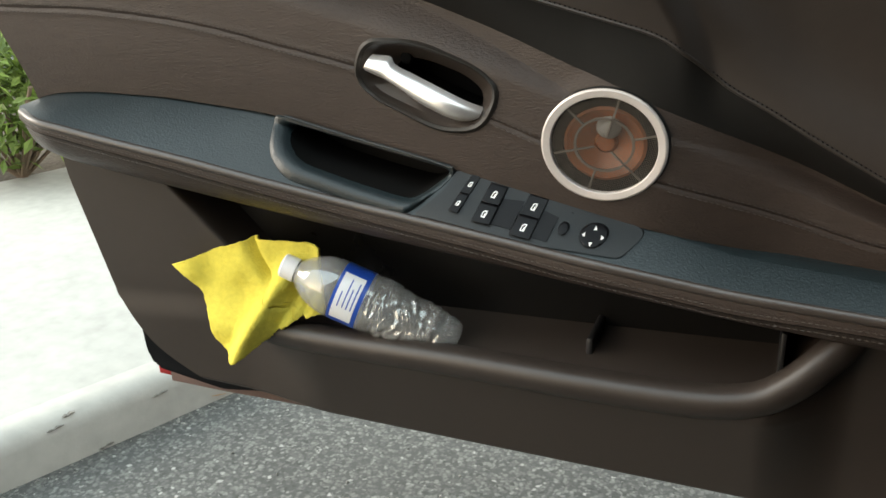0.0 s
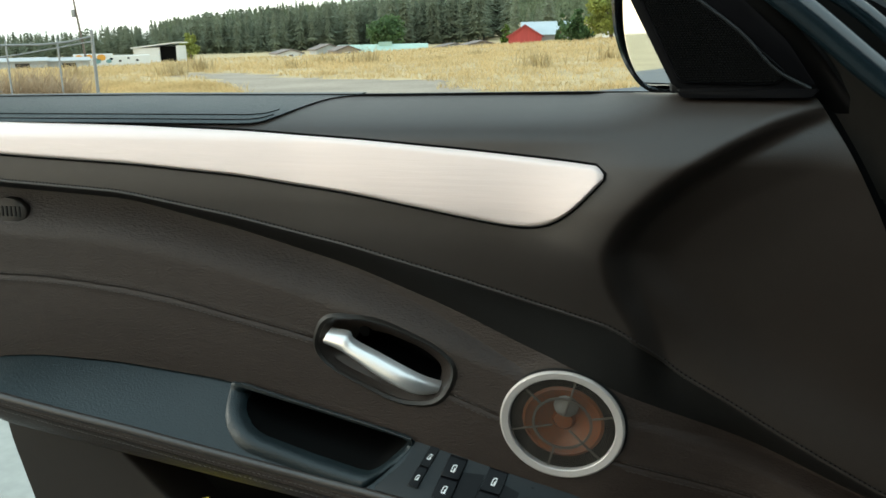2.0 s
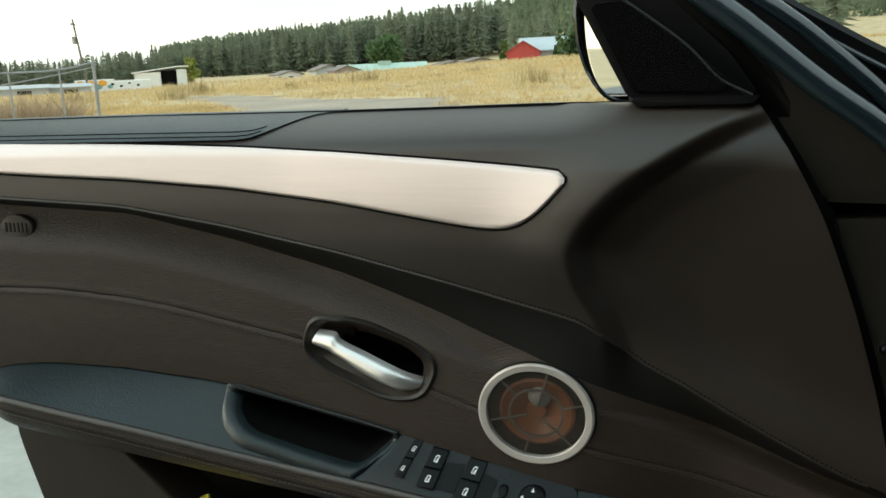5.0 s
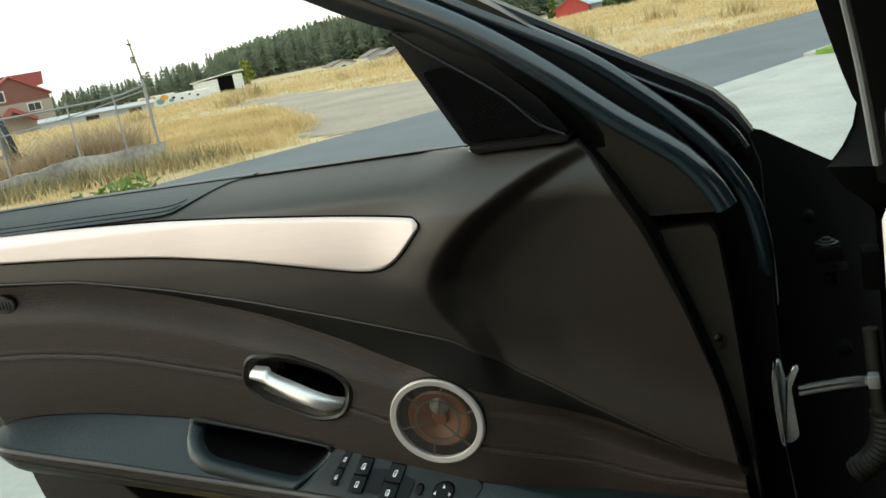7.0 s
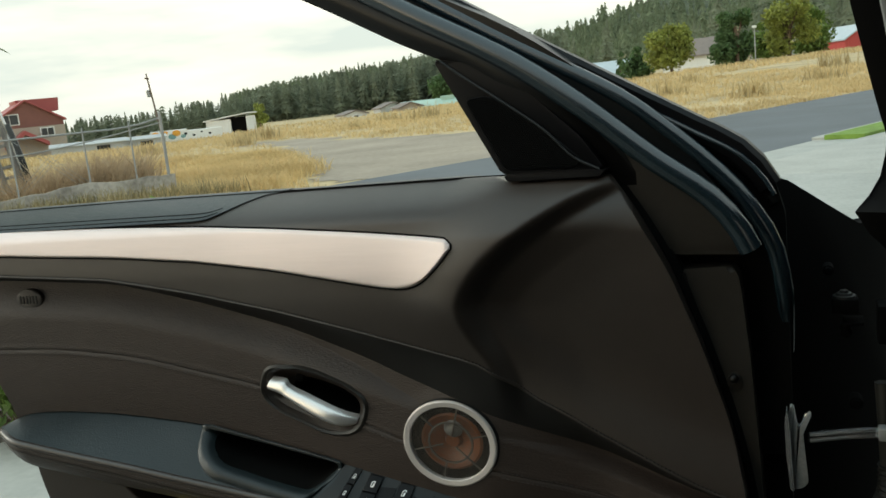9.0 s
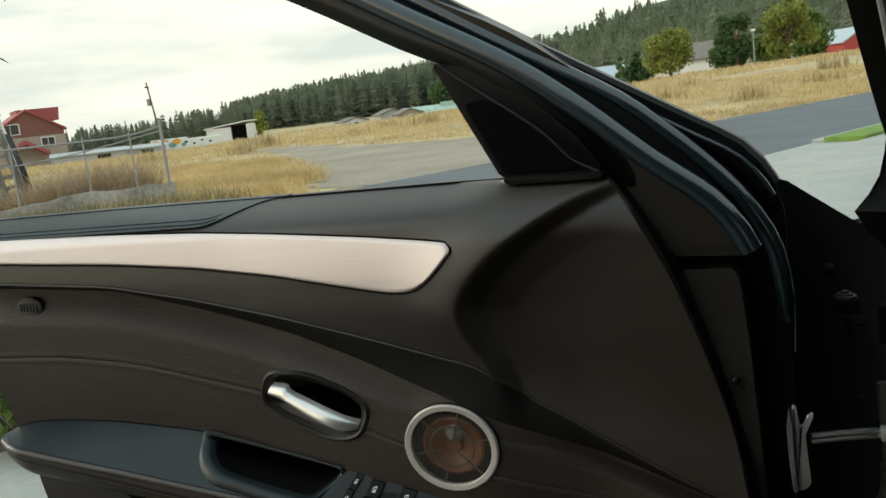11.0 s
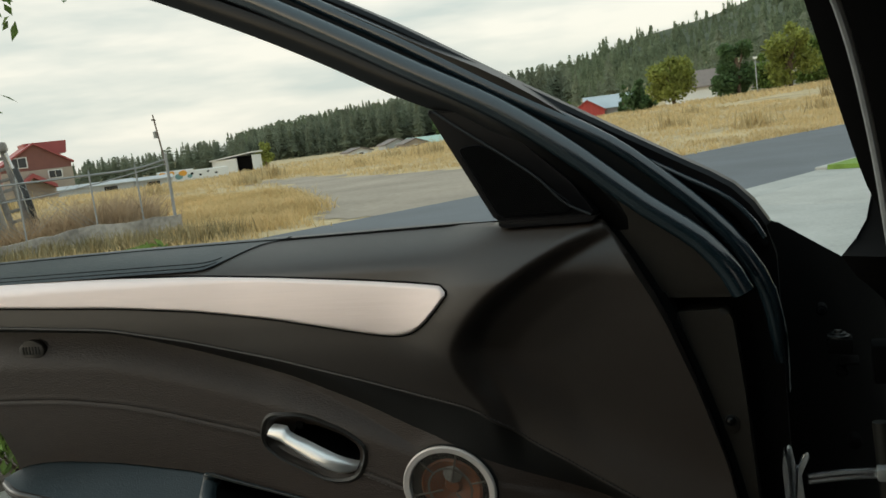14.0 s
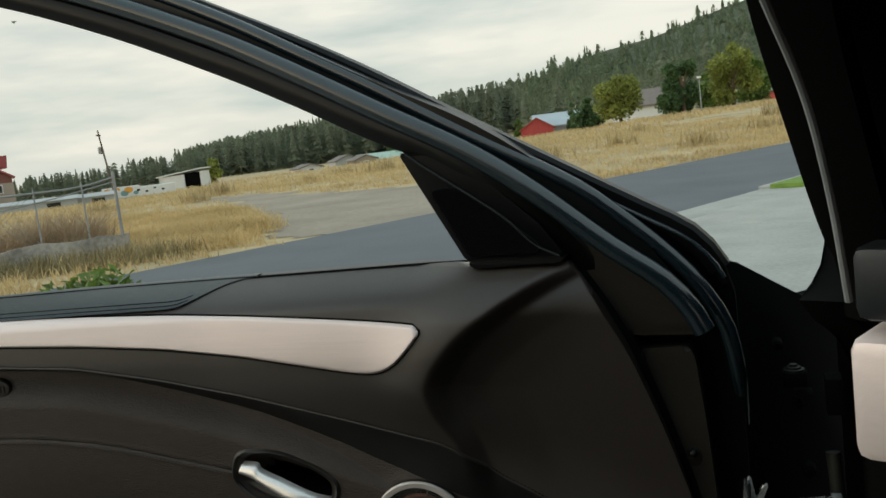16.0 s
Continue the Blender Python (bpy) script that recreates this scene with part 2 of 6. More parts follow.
M["window_dark"] = mat("dark_window_glass", (0.02, 0.025, 0.03), 0.1, 0.2, 1)
M["cloth"] = mat("yellow_microfibre", (0.62, 0.53, 0.085), 0.95, 0.14, 14, 1.0, 420, spec=0.1)
M["teal"] = mat("faded_teal_paint", (0.17, 0.32, 0.33), 0.5, 0.1, 1)
M["label"] = mat("blue_label", (0.012, 0.07, 0.40), 0.35, 0.05, 50)
M["label_white"] = mat("white_label", (0.78, 0.80, 0.82), 0.35, 0.03, 50)
M["cap"] = mat("white_cap", (0.80, 0.80, 0.80), 0.4, 0.03, 50)
M["reflector"] = mat("red_reflector", (0.35, 0.03, 0.03), 0.25, 0.2, 60)
M["flower"] = mat("yellow_flower", (0.75, 0.60, 0.05), 0.7, 0.1, 50)


def leafy(m, share):
    """Lets part of the light through, as leaves and needles do."""
    nt = m.node_tree
    bsdf = nt.nodes["Principled BSDF"]
    thin = nt.nodes.new("ShaderNodeBsdfTranslucent")
    mix = nt.nodes.new("ShaderNodeMixShader")
    mix.inputs[0].default_value = share
    nt.links.new(bsdf.inputs["Base Color"].links[0].from_socket, thin.inputs["Color"])
    nt.links.new(bsdf.outputs["BSDF"], mix.inputs[1])
    nt.links.new(thin.outputs["BSDF"], mix.inputs[2])
    nt.links.new(mix.outputs["Shader"], nt.nodes["Material Output"].inputs["Surface"])


for key, share in (("conifer", 0.5), ("conifer_far", 0.5), ("leaf", 0.35), ("leaf_yellow", 0.4), ("leaf_dark", 0.4), ("dry_blade", 0.4), ("brush", 0.3), ("weed", 0.3), ("gold_blade", 0.4)):
    leafy(M[key], share)


def glass_mat(name, color, rough, clear):
    m = bpy.data.materials.new(name)
    m.use_nodes = True
    b = m.node_tree.nodes["Principled BSDF"]
    b.inputs["Base Color"].default_value = (*color, 1)
    b.inputs["Transmission Weight"].default_value = clear
    b.inputs["Roughness"].default_value = rough
    b.inputs["IOR"].default_value = 1.45
    return m


def clear_sheet(name, share, rough):
    """Thin clear plastic: most light passes straight through, the rest glints."""
    m = bpy.data.materials.new(name)
    m.use_nodes = True
    nt = m.node_tree
    bsdf = nt.nodes["Principled BSDF"]
    bsdf.inputs["Base Color"].default_value = (0.62, 0.63, 0.62, 1)
    bsdf.inputs["Roughness"].default_value = rough
    bsdf.inputs["Specular IOR Level"].default_value = 1.0
    bsdf.inputs["Metallic"].default_value = 0.35
    clear = nt.nodes.new("ShaderNodeBsdfTransparent")
    mix = nt.nodes.new("ShaderNodeMixShader")
    mix.inputs[0].default_value = share
    nt.links.new(clear.outputs["BSDF"], mix.inputs[1])
    nt.links.new(bsdf.outputs["BSDF"], mix.inputs[2])
    nt.links.new(mix.outputs["Shader"], nt.nodes["Material Output"].inputs["Surface"])
    return m


M["pet"] = clear_sheet("clear_bottle_plastic", 0.34, 0.05)
M["mirror"] = glass_mat("mirror_glass", (0.85, 0.88, 0.88), 0.02, 0.0)
M["mirror"].node_tree.nodes["Principled BSDF"].inputs["Metallic"].default_value = 1.0


# ---- mesh helpers ----
def link_mesh(name, verts, faces, material, parent=None, label="", smooth=True, kind=""):
    me = bpy.data.meshes.new(name)
    me.from_pydata([tuple(map(float, v)) for v in verts], [], faces)
    me.validate()
    me.update()
    me.materials.append(material)
    if smooth:
        me.polygons.foreach_set("use_smooth", [True] * len(me.polygons))
        me.set_sharp_from_angle(angle=radians(38))
    ob = new(name, me)
    if parent:
        ob.parent = parent
        ob.matrix_parent_inverse = parent.matrix_world.inverted()
    if label or kind:
        tagged(ob, label=label, kind=kind)
    return ob


def part(name, bm, material, parent=None, label="", smooth=True):
    """One bmesh as one mesh object under a thing or a part."""
    bmesh.ops.recalc_face_normals(bm, faces=bm.faces)
    me = bpy.data.meshes.new(name)
    bm.to_mesh(me)
    bm.free()
    me.materials.append(material)
    if smooth:
        me.polygons.foreach_set("use_smooth", [True] * len(me.polygons))
        me.set_sharp_from_angle(angle=radians(38))
    ob = new(name, me)
    if parent:
        ob.parent = parent
        ob.matrix_parent_inverse = parent.matrix_world.inverted()
    if label:
        tagged(ob, label=label)
    return ob


def thing(name, at, label, category, group="", turn=0.0):
    e = new(name)
    e.empty_display_size = 0.05
    e.matrix_world = Matrix.Translation(at) @ Matrix.Rotation(turn, 4, "Z")
    bpy.context.view_layer.update()
    return tagged(e, label, category, group)


def box_bm(lo, hi, bevel=0.0, m=None, segments=2):
    bm = bmesh.new()
    bmesh.ops.create_cube(bm, size=1)
    lo, hi = Vector(lo), Vector(hi)
    for v in bm.verts:
        v.co = Vector((lo[i] + (v.co[i] + 0.5) * (hi[i] - lo[i]) for i in range(3)))
    if bevel:
        bmesh.ops.bevel(bm, geom=bm.edges[:], offset=bevel, segments=segments, profile=0.5, affect="EDGES")
    if m is not None:
        bm.transform(m)
    return bm


def prism_bm(outline, axis, lo, hi, bevel=0.0, segments=2, m=None):
    """A flat outline pushed along an axis ('x', 'y' or 'z') from lo to hi, its rims rounded."""
    bm = bmesh.new()

    def place(p, d):
        return {"y": (p[0], d, p[1]), "x": (d, p[0], p[1]), "z": (p[0], p[1], d)}[axis]

    a = [bm.verts.new(place(p, lo)) for p in outline]
    b = [bm.verts.new(place(p, hi)) for p in outline]
    n = len(outline)
    fa, fb = bm.faces.new(a), bm.faces.new(b)
    for i in range(n):
        bm.faces.new((a[i], a[(i + 1) % n], b[(i + 1) % n], b[i]))
    if bevel:
        rims = list({e for f in (fa, fb) for e in f.edges})
        bmesh.ops.bevel(bm, geom=rims, offset=bevel, segments=segments, profile=0.5, affect="EDGES")
    if m is not None:
        bm.transform(m)
    return bm


def smooth_path(points, n, soft=1):
    """n points along a rounded line through the given ones."""
    p = np.array(points, float)
    d = np.concatenate([[0], np.cumsum(np.linalg.norm(np.diff(p, axis=0), axis=1))])
    t = np.linspace(0, d[-1], n)
    k = len(p)
    m = np.zeros_like(p)
    for i in range(k):
        a, b = max(0, i - 1), min(k - 1, i + 1)
        m[i] = (p[b] - p[a]) / max(1e-9, d[b] - d[a])
    out = []
    for x in t:
        i = min(k - 2, max(0, int(np.searchsorted(d, x, side="right")) - 1))
        h = d[i + 1] - d[i]
        s = (x - d[i]) / h
        out.append((2 * s**3 - 3 * s**2 + 1) * p[i] + (s**3 - 2 * s**2 + s) * h * m[i] + (3 * s**2 - 2 * s**3) * p[i + 1] + (s**3 - s**2) * h * m[i + 1])
    return [Vector(q) for q in out]


def sweep_bm(path, section, up=(0, -1, 0), scale=None, closed=True, caps=True):
    """A section of (across, out) pairs carried along a path; 'up' is where out points."""
    bm = bmesh.new()
    rings = []
    up = Vector(up)
    for i, p in enumerate(path):
        a, b = path[max(0, i - 1)], path[min(len(path) - 1, i + 1)]
        t = (b - a).normalized()
        side = t.cross(up).normalized()
        out = side.cross(t).normalized()
        k = scale[i] if scale else 1.0
        rings.append([bm.verts.new(p + side * (s * k) + out * (o * k)) for s, o in section])
    n = len(section)
    for r, q in zip(rings, rings[1:]):
        for j in range(n if closed else n - 1):
            bm.faces.new((r[j], r[(j + 1) % n], q[(j + 1) % n], q[j]))
    if caps and closed:
        bm.faces.new(rings[0][::-1])
        bm.faces.new(rings[-1])
    return bm


def circle(r, n=10, squash=1.0):
    return [(r * math.cos(2 * math.pi * i / n), squash * r * math.sin(2 * math.pi * i / n)) for i in range(n)]


def tube(name, points, r, material, parent, n=24, sides=8, label="", up=(0, -1, 0)):
    path = smooth_path(points, n) if len(points) > 2 else [Vector(points[0]), Vector(points[1])]
    return part(name, sweep_bm(path, circle(r, sides), up), material, parent, label)


def lathe_bm(profile, steps=32, m=None):
    """Turns (radius, height) pairs round the z axis."""
    bm = bmesh.new()
    rings = []
    for r, z in profile:
        rings.append([bm.verts.new((r * math.cos(2 * math.pi * i / steps), r * math.sin(2 * math.pi * i / steps), z)) for i in range(steps)] if r > 1e-6 else [bm.verts.new((0, 0, z))])
    for a, b in zip(rings, rings[1:]):
        for i in range(steps):
            j = (i + 1) % steps
            if len(a) == 1 and len(b) == 1:
                continue
            if len(a) == 1:
                bm.faces.new((a[0], b[j], b[i]))
            elif len(b) == 1:
                bm.faces.new((a[i], a[j], b[0]))
            else:
                bm.faces.new((a[i], a[j], b[j], b[i]))
    if m is not None:
        bm.transform(m)
    return bm


def curve(points, soft=0.018):
    """A smooth function through (x, z) pairs."""
    xs, zs = zip(*points)
    fine = np.linspace(xs[0], xs[-1], 800)
    val = np.interp(fine, xs, zs)
    step = fine[1] - fine[0]
    k = max(1, int(soft / step))
    kern = np.ones(2 * k + 1) / (2 * k + 1)
    for _ in range(2):
        val = np.convolve(np.pad(val, k, mode="reflect", reflect_type="odd"), kern, mode="valid")
    return lambda x: float(np.interp(x, fine, val))


def step(a, b, x):
    t = min(1.0, max(0.0, (x - a) / (b - a)))
    return t * t * (3 - 2 * t)

# ---- the open car door ----
belt = curve([(-1.1, 0.953), (-0.87, 0.957), (-0.65, 0.9595), (-0.38, 0.960), (-0.05, 0.962), (0.05, 0.960), (0.30, 0.945)])
stitch_line = curve([(-1.0725, 0.8755), (-0.8287, 0.8736), (-0.6191, 0.8648), (-0.4797, 0.8443), (-0.3549, 0.8199), (-0.2388, 0.7907), (-0.1297, 0.7605), (-0.0945, 0.7517), (-0.0702, 0.737), (-0.0263, 0.701), (0.001, 0.6844), (0.0293, 0.6678), (0.0634, 0.6542), (0.1512, 0.623), (0.2925, 0.5762)])


def stitch(x):
    return stitch_line(x) - 0.022 * step(0.0, 0.18, x) - 0.006 * math.exp(-(((x + 0.045) / 0.03) ** 2))


crease_line = curve([(-1.1194, 0.8604), (-0.868, 0.8583), (-0.6472, 0.8492), (-0.5027, 0.8207), (-0.3725, 0.7881), (-0.2503, 0.7464), (-0.1923, 0.723), (-0.1354, 0.7026), (-0.0804, 0.6762), (-0.0265, 0.6558), (0.0763, 0.6223), (0.1587, 0.5948), (0.3053, 0.547)])


def crease(x):
    return crease_line(x) - 0.023 * step(-0.08, 0.17, x)


arm_top = curve([(-1.1, 0.60), (-0.93, 0.620), (-0.89, 0.636), (-0.849, 0.652), (-0.778, 0.659), (-0.669, 0.660), (-0.529, 0.652), (-0.42, 0.631), (-0.305, 0.607), (-0.183, 0.578), (-0.125, 0.567), (-0.015, 0.542), (0.117, 0.531), (0.30, 0.525)])
arm_edge = curve([(-1.1, 0.662), (-0.80, 0.634), (-0.62, 0.611), (-0.417, 0.578), (-0.332, 0.565), (-0.17, 0.541), (-0.01, 0.521), (0.117, 0.513), (0.30, 0.508)])
arm_low = curve([(-1.1, 0.648), (-0.80, 0.620), (-0.642, 0.599), (-0.493, 0.574), (-0.357, 0.552), (-0.172, 0.522), (-0.009, 0.500), (0.12, 0.495), (0.30, 0.490)])
pocket_top = curve([(-1.1, 0.592), (-0.73, 0.552), (0.084, 0.464), (0.30, 0.455)])
left_edge = curve([(0.20, -0.802), (0.265, -0.802), (0.328, -0.804), (0.365, -0.812), (0.544, -0.864), (0.648, -0.872), (0.688, -0.888), (0.745, -0.918), (0.96, -1.01), (1.1, -1.05)])
right_edge = curve([(0.20, 0.215), (0.50, 0.205), (0.596, 0.196), (0.674, 0.182), (0.764, 0.157), (0.853, 0.126), (0.916, 0.094), (0.956, 0.069), (1.05, 0.0)])
SCOOP = smooth_path([(x, z, 0) for x, z in [(-0.050, 0.60), (-0.062, 0.68), (-0.078, 0.7448), (-0.098, 0.7887), (-0.1015, 0.8324), (-0.066, 0.880), (-0.008, 0.922), (0.043, 0.948), (0.085, 0.963), (0.17, 0.983)]], 70)
SCOOP = np.array([(p.x, p.y) for p in SCOOP])


def scoop_side(x, z):
    """Distance from the scoop's edge, positive inside it."""
    q = np.array((x, z))
    a, d = SCOOP[:-1], np.diff(SCOOP, axis=0)
    t = np.clip(((q - a) * d).sum(1) / (d * d).sum(1), 0, 1)
    r = q - (a + d * t[:, None])
    i = int(np.argmin((r * r).sum(1)))
    side = d[i, 0] * r[i, 1] - d[i, 1] * r[i, 0]
    return float(np.hypot(*r[i])) * (-1 if side > 0 else 1)


def fit_x(x0, z):
    if x0 < -0.6:
        return -0.6 + (x0 + 0.6) * (-0.6 - left_edge(z)) / 0.4
    if x0 > 0:
        return x0 * right_edge(z) / 0.2
    return x0


def inside(outline, x, z):
    hit = False
    for (ax, az), (bx, bz) in zip(outline, outline[1:] + outline[:1]):
        if (az > z) != (bz > z) and x < ax + (z - az) * (bx - ax) / (bz - az):
            hit = not hit
    return hit


def rounded(points, r, n=5):
    out = []
    k = len(points)
    for i in range(k):
        p, a, b = Vector(points[i]), Vector(points[i - 1]), Vector(points[(i + 1) % k])
        ra = min(r, (a - p).length * 0.45)
        rb = min(r, (b - p).length * 0.45)
        s, e = p + (a - p).normalized() * ra, p + (b - p).normalized() * rb
        for j in range(n + 1):
            t = j / n
            out.append(tuple((1 - t) ** 2 * s + 2 * t * (1 - t) * p + t * t * e))
    return out


def shrunk(outline, fx, fz):
    cx, cz = sum(p[0] for p in outline) / len(outline), sum(p[1] for p in outline) / len(outline)
    return [(cx + (p[0] - cx) * fx, cz + (p[1] - cz) * fz) for p in outline]


PULL = rounded([(-0.522, 0.653), (-0.400, 0.630), (-0.300, 0.6095), (-0.306, 0.595), (-0.338, 0.569), (-0.350, 0.565), (-0.41, 0.5775), (-0.486, 0.594), (-0.514, 0.616)], 0.014)
PULL_IN = rounded([(-0.503, 0.6415), (-0.40, 0.6225), (-0.309, 0.605), (-0.315, 0.595), (-0.336, 0.580), (-0.350, 0.5795), (-0.41, 0.5935), (-0.470, 0.6085), (-0.496, 0.623)], 0.014)
BEZEL = rounded([(-0.414, 0.703), (-0.400, 0.742), (-0.338, 0.7405), (-0.271, 0.715), (-0.247, 0.692), (-0.267, 0.650), (-0.314, 0.6445), (-0.396, 0.680)], 0.022)
HOLLOW = rounded([(-0.375, 0.702), (-0.363, 0.7195), (-0.336, 0.7175), (-0.296, 0.7045), (-0.273, 0.688), (-0.278, 0.664), (-0.310, 0.676), (-0.345, 0.691)], 0.012)
SPEAKER = [(-0.146 + 0.0615 * math.cos(a), 0.6445 + 0.0555 * math.sin(a)) for a in np.linspace(0, 2 * math.pi, 49)[:-1]]


def patch(name, top, bottom, depth, material, parent, nx=150, nz=24, label="", x0=-1.0, x1=0.2, skirt=0.03, spread=None, holes=()):
    """A panel between two curves along the door, with its depth as a function of x, z and the share of the way down."""
    verts, faces, idx = [], [], {}
    for i in range(-1, nx + 2):
        ii = min(nx, max(0, i))
        for j in range(-1, nz + 2):
            jj = min(nz, max(0, j))
            s = jj / nz
            if spread:
                s = spread(s)
            xa = x0 + (x1 - x0) * ii / nx
            x = xa
            for _ in range(4):
                z = top(x) + (bottom(x) - top(x)) * s
                x = fit_x(xa, z)
            y = depth(x, z, s)
            if i != ii or j != jj:
                y = max(y, 0.76) + skirt
            idx[i, j] = len(verts)
            verts.append((x, y, z))
    for i in range(-1, nx + 1):
        for j in range(-1, nz + 1):
            quad = (idx[i, j], idx[i, j + 1], idx[i + 1, j + 1], idx[i + 1, j])
            cx, cz = sum(verts[k][0] for k in quad) / 4, sum(verts[k][2] for k in quad) / 4
            if not any(inside(h, cx, cz) for h in holes):
                faces.append(quad)
    return link_mesh(name, verts, faces, material, parent, label)


door = thing("car", (0.5, -0.3, 0.0), "silver car, front door open, dark brown leather door trim", "car")


def pad_base(d, roll=0.085):
    """How far back the upper panel lies, by the distance below the top edge."""
    return 0.711 + roll * max(0.0, 1 - d / 0.04) ** 2.2 + 0.020 * max(0.0, 1 - d / 0.10) ** 1.6 + 0.016 * step(0.12, 0.24, d)


def pad_depth(x, z, s):
    y = pad_base(belt(x) - z, 0.085 - 0.05 * step(-0.14, -0.05, x))
    k = scoop_side(x, z)
    y += (0.727 - y) * step(0.0, 0.06, k)
    y -= 0.014 * math.exp(-((min(0.0, k + 0.004) / 0.055) ** 2)) * step(0.02, 0.06, belt(x) - z) * step(0.0, 0.07, z - stitch(x))
    y += 0.034 * step(-0.003, 0.022, k) * (0.62 + 0.38 * step(0.0, 0.09, z - stitch(x)))
    y += (0.022 - 0.020 * step(0.60, 0.98, z)) * step(0.0, 0.10, k) * step(0.0, 0.07, z - stitch(x))
    return y


upper = patch("upper_trim", belt, stitch, pad_depth, M["soft"], door, 330, 100, "dark brown soft-touch upper panel with a scoop by the hinge")
upper.data.set_sharp_from_angle(angle=radians(75))


def ledge_depth(x, z, s):
    a = pad_depth(x, stitch(x), 1.0) + 0.001
    b = leather_depth(x, crease(x), 0.0)
    return a + (b - a) * s ** 0.8


def lower_stitch(x):
    return stitch(x) - 0.0015




def leather_depth(x, z, s):
    near = 0.8 * math.exp(-(((x + 0.13) / 0.13) ** 2))
    y = 0.757 - 0.018 * max(near, step(0.0, 0.28, s)) - 0.004 * math.sin(math.pi * s) + 0.034 * step(-0.12, 0.05, x)
    ring = math.hypot(x + 0.146, (z - 0.6445) / 0.902)
    y += (min(y, 0.7385 + max(0.0, ring - 0.062) * 0.30) - y) * max(step(0.02, 0.30, s), near)
    d = abs(z - seam(x))
    if -0.98 < x < 0.2:
        y += 0.0016 * math.exp(-((d / 0.0016) ** 2))
        y -= 0.0006 * math.exp(-(((d - 0.005) / 0.003) ** 2))
    return y


seam_line = curve([(-1.1, 0.75), (-0.88, 0.754), (-0.765, 0.756), (-0.725, 0.755), (-0.648, 0.750), (-0.574, 0.741), (-0.505, 0.728), (-0.414, 0.712), (-0.33, 0.688), (-0.259, 0.663), (-0.212, 0.646), (-0.15, 0.626), (-0.087, 0.609), (-0.025, 0.592), (0.10, 0.566), (0.30, 0.540)])


def seam(x):
    return seam_line(x) - 0.010 * step(-0.05, 0.12, x)


# the ledge's colour carries the shade under the upper panel
patch("trim_ledge", lower_stitch, crease, ledge_depth, M["ledge"], door, 200, 6, "underside of the upper panel, shade put into its colour")
patch("leather_panel", crease, arm_top, leather_depth, M["leather"], door, 200, 110, "brown leather middle panel with a double seam", holes=(shrunk(PULL, 0.94, 0.8), shrunk(BEZEL, 0.95, 0.9), shrunk(SPEAKER, 0.90, 0.90)))

# armrest: top, rounded edge, face
def edge_y(x):
    return 0.676 + 0.022 * step(-0.75, -0.2, x) + 0.006 * step(-0.2, 0.15, x) + 0.05 * step(-0.80, -0.93, x)


def arm_depth(x, z, s):
    return 0.742 + (edge_y(x) - 0.742) * s ** 0.95 + 0.002


def arm_face_depth(x, z, s):
    return edge_y(x) - 0.0015 + 0.008 * max(0.0, 1 - s / 0.6) ** 2


def arm_under_depth(x, z, s):
    return edge_y(x) + 0.003 + (0.748 - edge_y(x)) * (0.25 * s + 0.75 * s ** 3.0)


patch("armrest_top", arm_top, arm_edge, arm_depth, M["armrest"], door, 520, 50, "black leather armrest, blue-grey sheen put into its colour", skirt=0.02, holes=([(p[0] * 0.85 + q[0] * 0.15, p[1] * 0.85 + q[1] * 0.15) for p, q in zip(PULL, PULL_IN)],))
patch("armrest_edge", arm_edge, arm_low, arm_face_depth, M["leather"], door, 160, 12, "brown leather rounded armrest edge with stitching", skirt=0.02)
tube("armrest_piping", [(x, edge_y(x) + 0.0015, arm_edge(x) - 0.0035) for x in np.linspace(-0.86, 0.178, 60)], 0.0052, M["edge"], door, 160, 12, "rolled edge of the armrest")
patch("armrest_face", arm_low, pocket_top, arm_under_depth, M["leather"], door, 160, 12, "brown leather face under the armrest", skirt=0.02)


low_edge = curve([(-1.1, 0.41), (-0.82, 0.39), (-0.80, 0.358), (-0.78, 0.326), (-0.75, 0.302), (-0.70, 0.277), (-0.65, 0.256), (-0.6, 0.246), (-0.3, 0.250), (0.3, 0.250)])


def lower_bottom(x):
    return low_edge(x)


def lower_depth(x, z, s):
    left = -0.704 + (0.548 - z) * 1.12
    right = 0.012 + 0.075 * math.sqrt(max(0.0, min(1.0, (z - 0.392) / 0.075)))
    m = min(z - 0.397, (x - left) * 0.7, right - x, pocket_top(x) - 0.004 - z + 0.02)
    y = 0.752 + 0.075 * step(-0.002, 0.022, m)
    lip = step(-0.62, -0.47, x) * step(0.11, 0.02, x)
    y -= lip * (0.054 - 0.034 * min(1.0, max(0.0, (0.385 - z) / 0.115))) * (1 - step(0.002, 0.016, m))
    y -= 0.005 * step(0.39, 0.345, z - 0.10 * (x + 0.8)) * step(-0.45, -0.62, x)
    y += 0.05 * step(0.275, 0.245, z)
    return y


patch("lower_panel", pocket_top, lower_bottom, lower_depth, M["soft"], door, 300, 120, "dark brown moulded lower panel with a map pocket", skirt=0.05)
